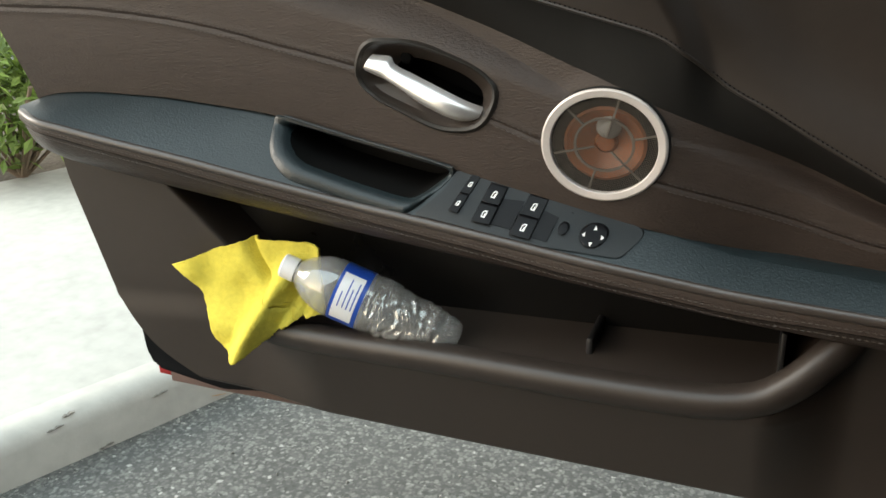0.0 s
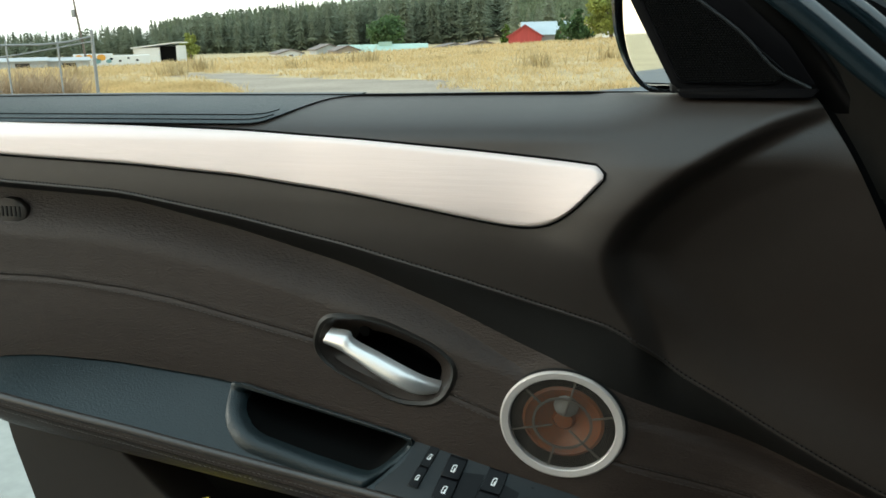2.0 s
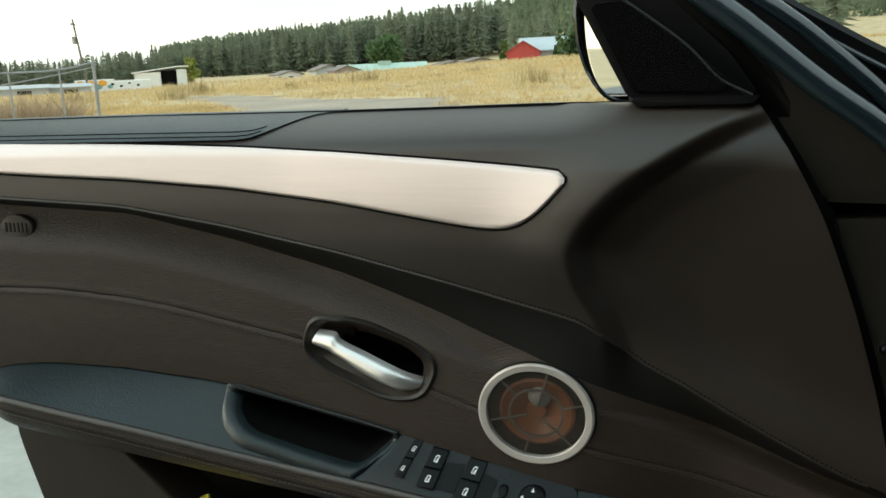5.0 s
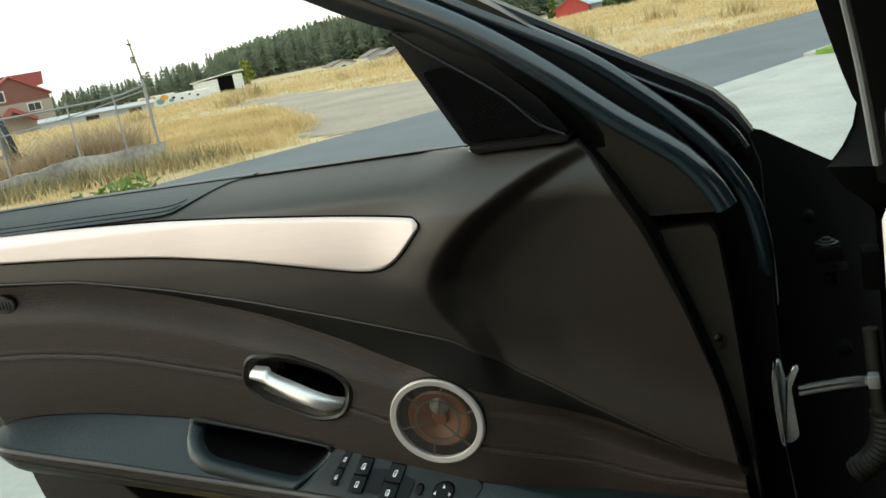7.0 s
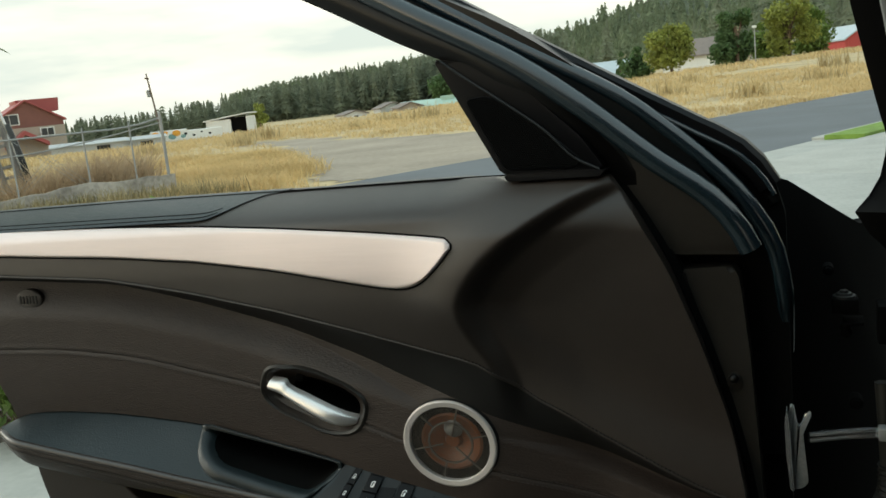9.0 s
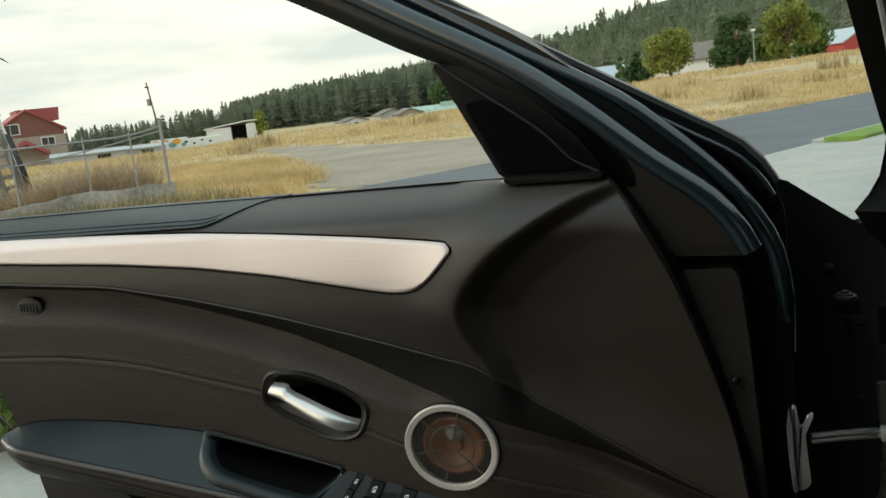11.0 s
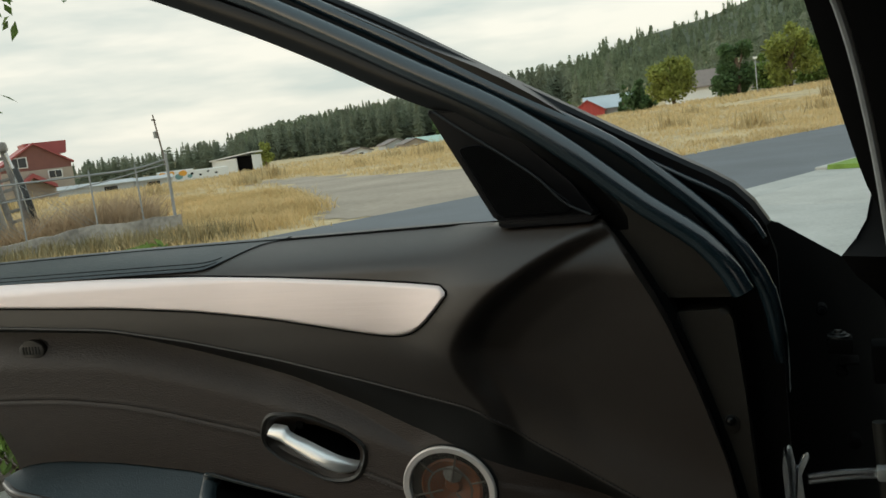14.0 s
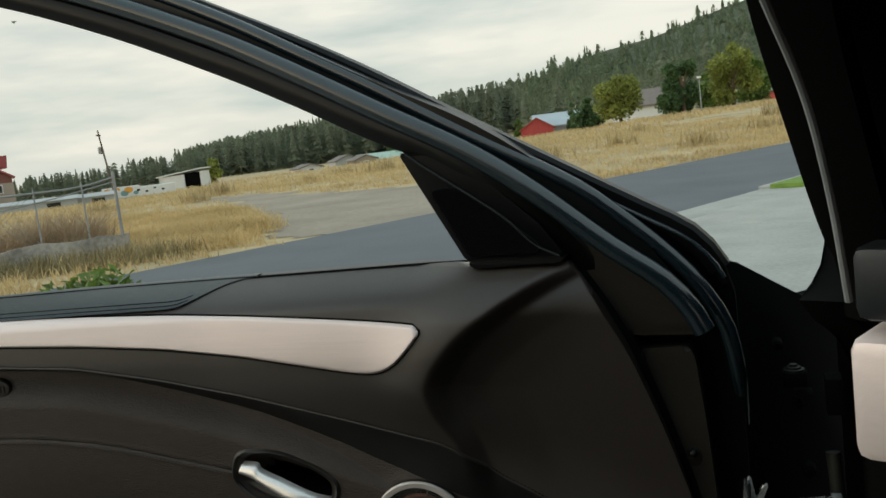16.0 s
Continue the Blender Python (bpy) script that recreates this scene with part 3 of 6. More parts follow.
part("pocket_lip", sweep_bm(smooth_path([(-0.600, 0.722, 0.392), (-0.545, 0.704, 0.392), (-0.47, 0.692, 0.397), (-0.30, 0.689, 0.401), (-0.16, 0.689, 0.400), (-0.035, 0.691, 0.402), (0.018, 0.695, 0.411), (0.050, 0.702, 0.432), (0.075, 0.714, 0.456), (0.100, 0.732, 0.478), (0.118, 0.756, 0.490)], 60), [(0.022, -0.012), (0.018, -0.004), (0.011, 0.0012), (0.003, 0.0035), (-0.004, 0.0030), (-0.009, -0.0005), (-0.0115, -0.006), (-0.0118, -0.014), (-0.008, -0.03), (0.016, -0.03)], (0, -1, 0)), M["soft"], door, "rounded lip of the map pocket")
part("pocket_divider", box_bm((-0.160, 0.75, 0.38), (-0.152, 0.83, 0.424), 0.003), M["black"], door)
part("pocket_rib", box_bm((0.035, 0.755, 0.40), (0.041, 0.83, 0.46), 0.002), M["black"], door)

# structural shell behind the trim, its outer skin and hinge end
outline = [(left_edge(z) + 0.006, z) for z in np.linspace(0.33, 0.95, 14)] + [(x, belt(x) - 0.020) for x in np.linspace(-0.95, 0.05, 8)] + [(right_edge(z) + 0.045, z) for z in (0.90, 0.82, 0.72, 0.60, 0.45, 0.262)]
part("door_shell", prism_bm(outline, "y", 0.83, 0.915, 0.008), M["paint_dark"], door, "dark painted door shell")
skin = [(left_edge(z) + 0.002, z) for z in np.linspace(0.34, 0.93, 14)] + [(x, belt(x) - 0.034) for x in np.linspace(-0.95, 0.12, 8)] + [(0.215, z) for z in (0.88, 0.6, 0.285)]
part("outer_skin", prism_bm(skin, "y", 0.915, 0.945, 0.010), M["silver_paint"], door, "silver painted outer skin")
tube("outer_belt_trim", [(x, 0.918, belt(x) - 0.0245) for x in np.linspace(-0.98, 0.03, 8)], 0.0035, M["ring"], door, 24, 8)
tube("outer_belt_seal", [(x, 0.905, belt(x) - 0.0240) for x in np.linspace(-0.98, 0.03, 8)], 0.006, M["rubber"], door, 24, 8)
tube("inner_belt_seal", [(x, 0.812, belt(x) - 0.0015) for x in np.linspace(-0.98, 0.02, 8)], 0.0028, M["matt_black"], door, 24, 8)
part("window_slot", prism_bm([(x, 0.815) for x in np.linspace(-1.0, 0.04, 14)] + [(x, 0.90) for x in np.linspace(0.04, -1.0, 14)], "z", 0.93, 0.945), M["matt_black"], door)

# leather pad on top of the door, rear part
pad_line = curve([(-1.1, 0.930), (-0.86, 0.9335), (-0.636, 0.9350), (-0.475, 0.9355), (-0.455, 0.9370), (-0.437, 0.9445), (-0.422, 0.9525), (-0.408, 0.9577), (-0.390, 0.9597), (-0.2, 0.9613)], 0.006)


def cap_depth(x, z, s):
    return pad_depth(x, z, 0.0) - 0.0065 * (1 - step(0.93, 1.0, s) ** 2)


def cap_top(x):
    return belt(x) + 0.002


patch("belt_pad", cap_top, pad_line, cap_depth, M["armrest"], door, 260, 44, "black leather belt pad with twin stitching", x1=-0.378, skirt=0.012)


def along(fn, depth_fn, xa, xb, n, dz=0.0, lift=0.0012):
    pts = []
    for x in np.linspace(xa, xb, n):
        z = fn(x) + dz
        pts.append(Vector((x, depth_fn(x, z) - lift, z)))
    return pts


def stitches(name, pts, parent, length=0.0042, gap=0.0018, r=0.0006, material=None):
    """Short raised threads along a line, one mesh."""
    verts, faces = [], []
    d = [0.0]
    for a, b in zip(pts, pts[1:]):
        d.append(d[-1] + (b - a).length)

    def at(s):
        i = min(len(pts) - 2, max(0, int(np.searchsorted(d, s, side="right")) - 1))
        f = (s - d[i]) / max(1e-9, d[i + 1] - d[i])
        return pts[i].lerp(pts[i + 1], f)

    s = 0.0
    while s + length < d[-1]:
        a, b = at(s), at(s + length)
        t = (b - a).normalized()
        side = t.cross(Vector((0, -1, 0))).normalized() * r
        out = Vector((0, -r, 0))
        k = len(verts)
        mid = (a + b) / 2
        for p, w in ((a, 0.3), (mid, 1.0), (b, 0.3)):
            verts += [p - side * w, p + out * w * 1.3, p + side * w]
        for q in (0, 3):
            faces += [(k + q, k + q + 1, k + q + 4, k + q + 3), (k + q + 1, k + q + 2, k + q + 5, k + q + 4)]
        s += length + gap
    return link_mesh(name, verts, faces, material or M["thread"], parent, kind="stuff")


def on(fn):
    return lambda x, z: fn(x, z, 0.5)


tube("edge_piping", along(stitch, lambda x, z: pad_depth(x, z, 1.0), -0.98, 0.175, 160, 0.0006, 0.0002), 0.0020, M["soft"], door, 300, 8, "rolled edge of the upper panel")
stitches("upper_stitching", along(stitch, lambda x, z: pad_depth(x, z, 1.0), -0.98, 0.17, 300, 0.0028, 0.0012), door, 0.0026, 0.0022, 0.0007, M["matt_black"])
stitches("seam_stitching", along(seam, on(leather_depth), -0.95, -0.415, 200, 0.0042, 0.0022), door)
stitches("seam_stitching", along(seam, on(leather_depth), -0.95, -0.415, 200, -0.0042, 0.0022), door)
stitches("seam_stitching", along(seam, on(leather_depth), -0.255, -0.212, 40, 0.004, 0.0022), door)
stitches("seam_stitching", along(seam, on(leather_depth), -0.255, -0.212, 40, -0.004, 0.0022), door)
stitches("seam_stitching", along(seam, on(leather_depth), -0.083, 0.16, 90, 0.004, 0.0022), door)
stitches("seam_stitching", along(seam, on(leather_depth), -0.083, 0.16, 90, -0.004, 0.0022), door)
stitches("armrest_stitching", along(arm_low, lambda x, z: edge_y(x), -0.86, 0.17, 300, 0.004, 0.0018), door)
stitches("armrest_stitching", along(arm_low, lambda x, z: edge_y(x), -0.86, 0.17, 300, -0.005, 0.0006), door)
tube("armrest_seam", along(arm_low, lambda x, z: edge_y(x), -0.87, 0.175, 120, -0.0005, -0.0004), 0.0014, M["matt_black"], door, 120, 6)
for off in (0.0045, 0.0085):
    tube("pad_groove", along(pad_line, lambda x, z: cap_depth(x, z, 0.5), -0.98, -0.448, 60, off, 0.0002), 0.0006, M["matt_black"], door, 90, 6)
stitches("pad_stitching", along(pad_line, lambda x, z: cap_depth(x, z, 0.5), -0.98, -0.452, 200, 0.005, 0.0010), door)
stitches("pad_stitching", along(pad_line, lambda x, z: cap_depth(x, z, 0.5), -0.98, -0.456, 200, 0.009, 0.0010), door)

# silver decor strip
trim_hi = curve([(-1.0604, 0.9426), (-0.8039, 0.9383), (-0.7422, 0.9354), (-0.5976, 0.933), (-0.4646, 0.9296), (-0.3431, 0.9233), (-0.2304, 0.9151), (-0.1262, 0.906), (-0.0482, 0.8982)])


def grown(outline, g):
    pts = [Vector(p) for p in outline]
    res = []
    for i, p in enumerate(pts):
        t = (pts[(i + 1) % len(pts)] - pts[i - 1]).normalized()
        res.append(p + Vector((-t.y, t.x)) * g)
    return [tuple(p) for p in res]


strip_low = curve([(-1.1, 0.909), (-0.82, 0.903), (-0.75, 0.9), (-0.603, 0.895), (-0.469, 0.8865), (-0.347, 0.8725), (-0.233, 0.8535), (-0.195, 0.8478), (-0.172, 0.8465), (-0.156, 0.8485), (-0.144, 0.853), (-0.122, 0.8730), (-0.1085, 0.8895), (-0.085, 0.918), (-0.06, 0.948)])


def strip_hi(x):
    return trim_hi(x) - 0.0065 * step(-0.115, -0.1045, x) ** 2


def strip_depth(x, z, s):
    e = min(s, 1 - s) * max(0.004, strip_hi(x) - strip_low(x))
    e = min(e, (-0.1045 - x) * 0.9)
    return pad_depth(x, z, 0.0) - 0.0052 * math.sqrt(step(-0.0004, 0.0035, e))


patch("decor_surround", lambda x: strip_hi(x) + 0.0020, lambda x: strip_low(x) - 0.0020, lambda x, z, s: pad_depth(x, z, 0.0) - 0.0010, M["matt_black"], door, 200, 12, "black shadow gap round the strip", x1=-0.1036, skirt=0.0)
patch("decor_strip", strip_hi, strip_low, strip_depth, M["alu"], door, 260, 30, "brushed silver aluminium strip", x0=-1.0, x1=-0.1058, skirt=0.0)


# door pull pocket in the armrest
def ring_bm(outer, inner, axis_lo, axis_hi, yfn, inner_back=None, bevel=0.0):
    """A frame between two outlines of equal length, its front following yfn."""
    bm = bmesh.new()
    n = len(outer)
    fo = [bm.verts.new((p[0], yfn(*p) + axis_lo, p[1])) for p in outer]
    fi = [bm.verts.new((p[0], yfn(*p) + axis_lo, p[1])) for p in inner]
    mid = [bm.verts.new(((p[0] + q[0]) / 2, (yfn(*p) + yfn(*q)) / 2 + axis_lo - bevel, (p[1] + q[1]) / 2)) for p, q in zip(outer, inner)]
    bo = [bm.verts.new((p[0], yfn(*p) + axis_hi, p[1])) for p in outer]
    bi = [bm.verts.new((p[0], yfn(*p) + (inner_back if inner_back is not None else axis_hi), p[1])) for p in inner]
    for i in range(n):
        j = (i + 1) % n
        for r, q in ((bo, fo), (fo, mid), (mid, fi), (fi, bi)):
            bm.faces.new((r[i], r[j], q[j], q[i]))
    return bm


def arm_surface(x, z):
    a, b = arm_top(x), arm_edge(x)
    s = min(1.0, max(0.0, (a - z) / max(1e-4, a - b)))
    return arm_depth(x, z, s)


c = Vector((-0.40, 0.608))
pull_outer = PULL
pull_inner = PULL_IN


def pull_loops():
    """The scooped rim of the pull: from the armrest's surface over a rounded bead down to the dark recess."""
    bm = bmesh.new()
    loops = []
    for share, sink in ((-0.06, 0.004), (0.0, 0.0004), (0.08, -0.0010), (0.4, -0.0014), (0.68, 0.0004), (0.86, 0.0042), (0.95, 0.0085), (1.0, 0.016)):
        loop = []
        for p, q in zip(pull_outer, pull_inner):
            y = min(arm_surface(*p), 0.7372) + sink
            loop.append(bm.verts.new((p[0] + (q[0] - p[0]) * share, y, p[1] + (q[1] - p[1]) * share)))
        loops.append(loop)
    for a, b in zip(loops, loops[1:]):
        for i in range(len(a)):
            j = (i + 1) % len(a)
            bm.faces.new((a[i], a[j], b[j], b[i]))
    return bm, [v.co.copy() for v in loops[-1]]


pull_bm, pull_edge = pull_loops()
pull = part("pull_handle", pull_bm, M["armrest"], door, "black door pull, scooped rim with blue-grey sheen in its colour")
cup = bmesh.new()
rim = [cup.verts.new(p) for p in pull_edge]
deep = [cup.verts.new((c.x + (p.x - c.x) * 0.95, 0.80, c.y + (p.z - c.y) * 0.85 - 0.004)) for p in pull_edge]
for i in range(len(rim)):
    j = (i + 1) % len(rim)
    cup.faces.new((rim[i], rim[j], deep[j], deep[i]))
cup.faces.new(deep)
# near-black colour puts the recess's shade on its walls
part("pull_recess", cup, M["matt_black"], pull, "deep recess, coloured black for its shade")
tube("pull_bead", [(x, min(arm_surface(x, z), 0.7372) - 0.003, z) for x, z in ((-0.502, 0.6515), (-0.45, 0.6405), (-0.40, 0.6305), (-0.35, 0.6205), (-0.303, 0.6095))], 0.0017, M["armrest"], pull, 24, 8, "thin shiny upper edge of the pull")

# inner door handle
def leather_at(x, z):
    a, b = crease(x), arm_top(x)
    return leather_depth(x, z, (a - z) / (a - b))


inner = shrunk(BEZEL, 0.92, 0.875)
handle = part("door_handle", ring_bm(BEZEL, inner, -0.0010, 0.02, leather_at, 0.012, 0.0028), M["plate"], door, "satin silver lever in a dark oval bezel")
hollow = HOLLOW
bowl = bmesh.new()
r0 = [bowl.verts.new((p[0], leather_at(*p) + 0.001, p[1])) for p in inner]
r1 = [bowl.verts.new((q[0], leather_at(*q) + 0.009, q[1])) for q in shrunk(inner, 0.93, 0.88)]
r2 = [bowl.verts.new((q[0], 0.755, q[1])) for q in hollow]
for a, b in ((r0, r1), (r1, r2)):
    for i in range(len(a)):
        j = (i + 1) % len(a)
        bowl.faces.new((a[i], a[j], b[j], b[i]))
part("handle_bowl", bowl, M["soft"], handle, "dark dished bowl behind the lever")
pit = bmesh.new()
r2 = [pit.verts.new((q[0], 0.755, q[1])) for q in hollow]
r3 = [pit.verts.new((q[0], 0.80, q[1])) for q in shrunk(hollow, 0.9, 0.9)]
for i in range(len(r2)):
    j = (i + 1) % len(r2)
    pit.faces.new((r2[i], r2[j], r3[j], r3[i]))
pit.faces.new(r3)
# the pit's darkness is coloured in with matt black
part("handle_pit", pit, M["matt_black"], handle, "finger space, coloured black for its shade")
# one broad lever: upper and lower edge, and how far out its middle stands
lever_hi = smooth_path([(-0.391, 0.7235, 0.731), (-0.3690, 0.7215, 0.729), (-0.3655, 0.7150, 0.728), (-0.336, 0.7025, 0.726), (-0.306, 0.6895, 0.725), (-0.290, 0.6815, 0.728), (-0.279, 0.6757, 0.734), (-0.272, 0.6715, 0.741)], 40)
lever_lo = smooth_path([(-0.399, 0.7045, 0.731), (-0.372, 0.6945, 0.729), (-0.362, 0.6895, 0.728), (-0.338, 0.6750, 0.726), (-0.316, 0.6655, 0.725), (-0.300, 0.6585, 0.729), (-0.286, 0.6565, 0.736), (-0.276, 0.6585, 0.743)], 40)
lv, lf = [], []
for a, b in zip(lever_hi, lever_lo):
    for k in range(11):
        s_ = k / 10
        p = a.lerp(b, s_)
        lv.append((p.x, p.z + 0.007 * abs(2 * s_ - 1) ** 5 - 0.0022 * (1 - (2 * s_ - 1) ** 2) - 0.007 * (s_ - 0.4) + 0.011 * max(0.0, (s_ - 0.55) / 0.45) ** 1.4, p.y))
for i in range(39):
    for k in range(10):
        q = i * 11 + k
        lf.append((q, q + 1, q + 12, q + 11))
    lf.append((i * 11 + 10, i * 11, i * 11 + 11, i * 11 + 21))
lf += [tuple(range(11)), tuple(range(439, 428, -1))]
link_mesh("lever", lv, lf, M["chrome"], handle, "broad satin chrome pull lever")
part("lock_nub", lathe_bm([(0.0, 0.012), (0.006, 0.010), (0.008, 0.0), (0.008, -0.02)], 16, pose(-0.358, 0.760, 0.719, 90)), M["matt_black"], handle)

# loudspeaker
SPK = pose(-0.146, 0.7350, 0.6445, 90) @ Matrix.Diagonal((1, 0.902, 1, 1))
speaker = part("speaker_ring", lathe_bm([(0.0528, -0.006), (0.0528, 0.0002), (0.0536, 0.0010), (0.0600, 0.0016), (0.0618, 0.0004), (0.0626, -0.003)], 64, SPK), M["ring"], door, "round speaker with a satin silver ring and mesh grille")
part("speaker_cone", lathe_bm([(0.0, -0.010), (0.009, -0.011), (0.012, -0.016), (0.034, -0.010), (0.038, -0.007), (0.041, -0.009)], 48, SPK), M["cone"], speaker, "copper-orange speaker cone")
# dark collar drawn as the shadow the ring leaves on the leather
part("speaker_collar", lathe_bm([(0.0624, -0.0012), (0.0636, -0.0030), (0.0642, -0.010), (0.0645, -0.026)], 64, SPK), M["ledge"], speaker, "rim round the speaker, coloured dark as its shadow")
part("speaker_basket", lathe_bm([(0.041, -0.011), (0.0560, -0.012), (0.0560, -0.004)], 48, SPK), M["matt_black"], speaker, "black speaker basket")
part("speaker_dust_cap", lathe_bm([(0.0, -0.0055), (0.006, -0.0060), (0.0105, -0.0078), (0.0125, -0.0105)], 24, SPK @ pose(0.003, 0.018, 0.001)), M["machine"], speaker, "silver tweeter dome")
part("spider_ring", lathe_bm([(0.0275, -0.005), (0.0275, -0.003), (0.0300, -0.003), (0.0300, -0.005), (0.0275, -0.005)], 40, SPK @ pose(0, 0, 0)), M["grille"], speaker)
for k in range(6):
    a = radians(15 + 60 * k)
    part("spider_arm", box_bm((0.010 if k % 2 else 0.0285, -0.0011, -0.005), (0.0548, 0.0011, -0.003), 0.0004, SPK @ pose(0, 0, 0, 0, 0, math.degrees(a))), M["grille"], speaker)


def grille():
    verts, faces = [], []
    R, pitch, w = 0.0545, 0.0021, 0.00017
    for k, ang in enumerate((20, 110)):
        c_, s_ = math.cos(radians(ang)), math.sin(radians(ang))
        n = int(R / pitch)
        for i in range(-n, n + 1):
            d = i * pitch
            h = math.sqrt(max(0.0, R * R - d * d))
            q = [(-h, d - w), (h, d - w), (h, d + w), (-h, d + w)]
            b = len(verts)
            for x, y in q:
                rr = (x * x + y * y) / (R * R)
                verts.append(SPK @ Vector((x * c_ - y * s_, x * s_ + y * c_, -0.0012 + 0.0002 * k)))
            faces.append((b, b + 1, b + 2, b + 3))
    return link_mesh("speaker_grille", verts, faces, M["grille"], speaker, "fine black wire mesh grille", smooth=False, kind="stuff")


grille()

# window and mirror switches on the armrest
def plate_surface(x, z):
    return arm_surface(x, z) - 0.0018


plate_pts = rounded([(-0.299, 0.609), (-0.20, 0.5855), (-0.118, 0.569), (-0.100, 0.558), (-0.120, 0.541), (-0.20, 0.5475), (-0.334, 0.568), (-0.315, 0.583), (-0.306, 0.592)], 0.006)


def on_arm(outline, lift, back, bevel):
    bm = prism_bm(outline, "y", -lift, back, bevel)
    for v in bm.verts:
        v.co.y += plate_surface(v.co.x, v.co.z)
    return bm


switch_panel = part("switch_panel", on_arm(plate_pts, 0.001, 0.01, 0.0006), M["panel_black"], door, "black switch panel with window and mirror controls")


# silver tube added as the highlight along the panel's upper edge
tube("panel_bead", [(x, plate_surface(x, z) - 0.001, z) for x, z in ((-0.272, 0.6035), (-0.22, 0.5915), (-0.165, 0.579))], 0.0010, M["ring"], switch_panel, 16, 6, "thin silver line drawn as the edge highlight")


def rocker(name, quad, lift, split, icon):
    """A pair of rockers on a slanted four-sided footprint, top-left first, clockwise."""
    tl, tr, br, bl = [Vector(q) for q in quad]
    made = []
    for a, b in ((0.0, 0.485), (0.515, 1.0)) if split else ((0.0, 1.0),):
        o = [tl.lerp(bl, a), tr.lerp(br, a), tr.lerp(br, b), tl.lerp(bl, b)]
        ob = part(name, on_arm([tuple(p) for p in o], lift, 0.004, 0.0012), M["switch"], switch_panel)
        mid = sum(o, Vector((0, 0))) / 4
        e1, e2 = (o[1] - o[0]).normalized(), (o[0] - o[3]).normalized()
        if icon:
            w, h = 0.0024 * icon, 0.0026 * icon
            bars = [((-0.85, -1), (-0.5, 0.45)), ((0.5, -1), (0.85, 1)), ((-0.85, -1), (0.85, -0.7)), ((-0.35, 0.7), (0.85, 1)), ((-0.75, 0.4), (-0.25, 0.82)), ((0.1, -0.75), (0.55, 0.15))]
            vs, fs = [], []
            for (ax, ay), (bx, by) in bars:
                k = len(vs)
                for px, py in ((ax, ay), (bx, ay), (bx, by), (ax, by)):
                    p = mid + e1 * (px * w) + e2 * (py * h)
                    vs.append((p.x, plate_surface(p.x, p.y) - lift - 0.0005, p.y))
                fs.append((k, k + 1, k + 2, k + 3))
            link_mesh("window_icon", vs, fs, M["icon"], ob, "white window symbol", smooth=False)
        made.append(ob)
    return made


# flat black plates draw the dark of the finger scoops beside the rockers
for quad in ([(-0.262, 0.597), (-0.221, 0.589), (-0.231, 0.559), (-0.272, 0.566)], [(-0.220, 0.588), (-0.183, 0.579), (-0.193, 0.551), (-0.231, 0.557)]):
    part("switch_well", on_arm(quad, 0.0016, 0.004, 0.0004), M["switch"], switch_panel, "flat black plate drawn as the shaded scoop round the rockers")
rocker("lock_button", [(-0.283, 0.603), (-0.2735, 0.601), (-0.288, 0.571), (-0.2985, 0.573)], 0.004, True, 0.85)
rocker("window_rocker", [(-0.2615, 0.5965), (-0.243, 0.5925), (-0.2525, 0.563), (-0.272, 0.566)], 0.006, True, 1.1)
rocker("window_rocker", [(-0.2195, 0.5875), (-0.200, 0.5835), (-0.2095, 0.553), (-0.231, 0.5565)], 0.006, True, 1.1)


def oval(cx, cz, rx, rz, n=20):
    return [(cx + rx * math.cos(2 * math.pi * i / n), cz + rz * math.sin(2 * math.pi * i / n)) for i in range(n)]


part("mirror_fold_button", on_arm(oval(-0.1795, 0.5615, 0.0052, 0.0046), 0.004, 0.004, 0.0015), M["switch"], switch_panel)
part("mirror_side_button", on_arm(oval(-0.173, 0.5755, 0.0055, 0.0036), 0.003, 0.004, 0.0012), M["switch"], switch_panel)
pad = part("mirror_joypad", on_arm(oval(-0.149, 0.5575, 0.0138, 0.0084, 28), 0.0042, 0.004, 0.0018), M["switch"], switch_panel, "round black mirror adjuster with white arrows")
for dx, dz, ax, az in ((0.009, -0.001, 1, 0), (-0.009, 0.001, -1, 0), (0.001, 0.0054, 0, 1), (-0.001, -0.0054, 0, -1)):
    tri = [(-0.149 + dx + 0.0022 * ax, 0.557 + dz + 0.0020 * az), (-0.149 + dx - 0.001 * ax + 0.0018 * az, 0.557 + dz - 0.001 * az + 0.0017 * ax), (-0.149 + dx - 0.001 * ax - 0.0018 * az, 0.557 + dz - 0.001 * az - 0.0017 * ax)]
    link_mesh("arrow", [(p[0], plate_surface(*p) - 0.0048, p[1]) for p in tri], [(0, 1, 2)], M["icon"], pad, "white arrow", smooth=False)

# embossed oval badge
badge = part("badge", on_arm(oval(-0.806, 0.831, 0.026, 0.0155, 28), 0.0, 0.01, 0.0035), M["soft"], door, "small oval embossed badge")
for v in badge.data.vertices:
    v.co.y = leather_at(-0.802, 0.831) + (v.co.y - plate_surface(v.co.x, v.co.z)) - 0.0062
for i in range(6):
    x = -0.8215 + i * 0.0063
    part("badge_bar", box_bm((x - 0.0017, leather_at(-0.802, 0.831) - 0.0072, 0.825), (x + 0.0017, leather_at(-0.802, 0.831) - 0.005, 0.837), 0.0006), M["ledge"], badge)

# sail panel with tweeter mesh
SAIL = rounded([(-0.124, 1.106), (-0.052, 0.967), (0.066, 0.967), (0.040, 1.006), (-0.012, 1.056), (-0.085, 1.098)], 0.006)
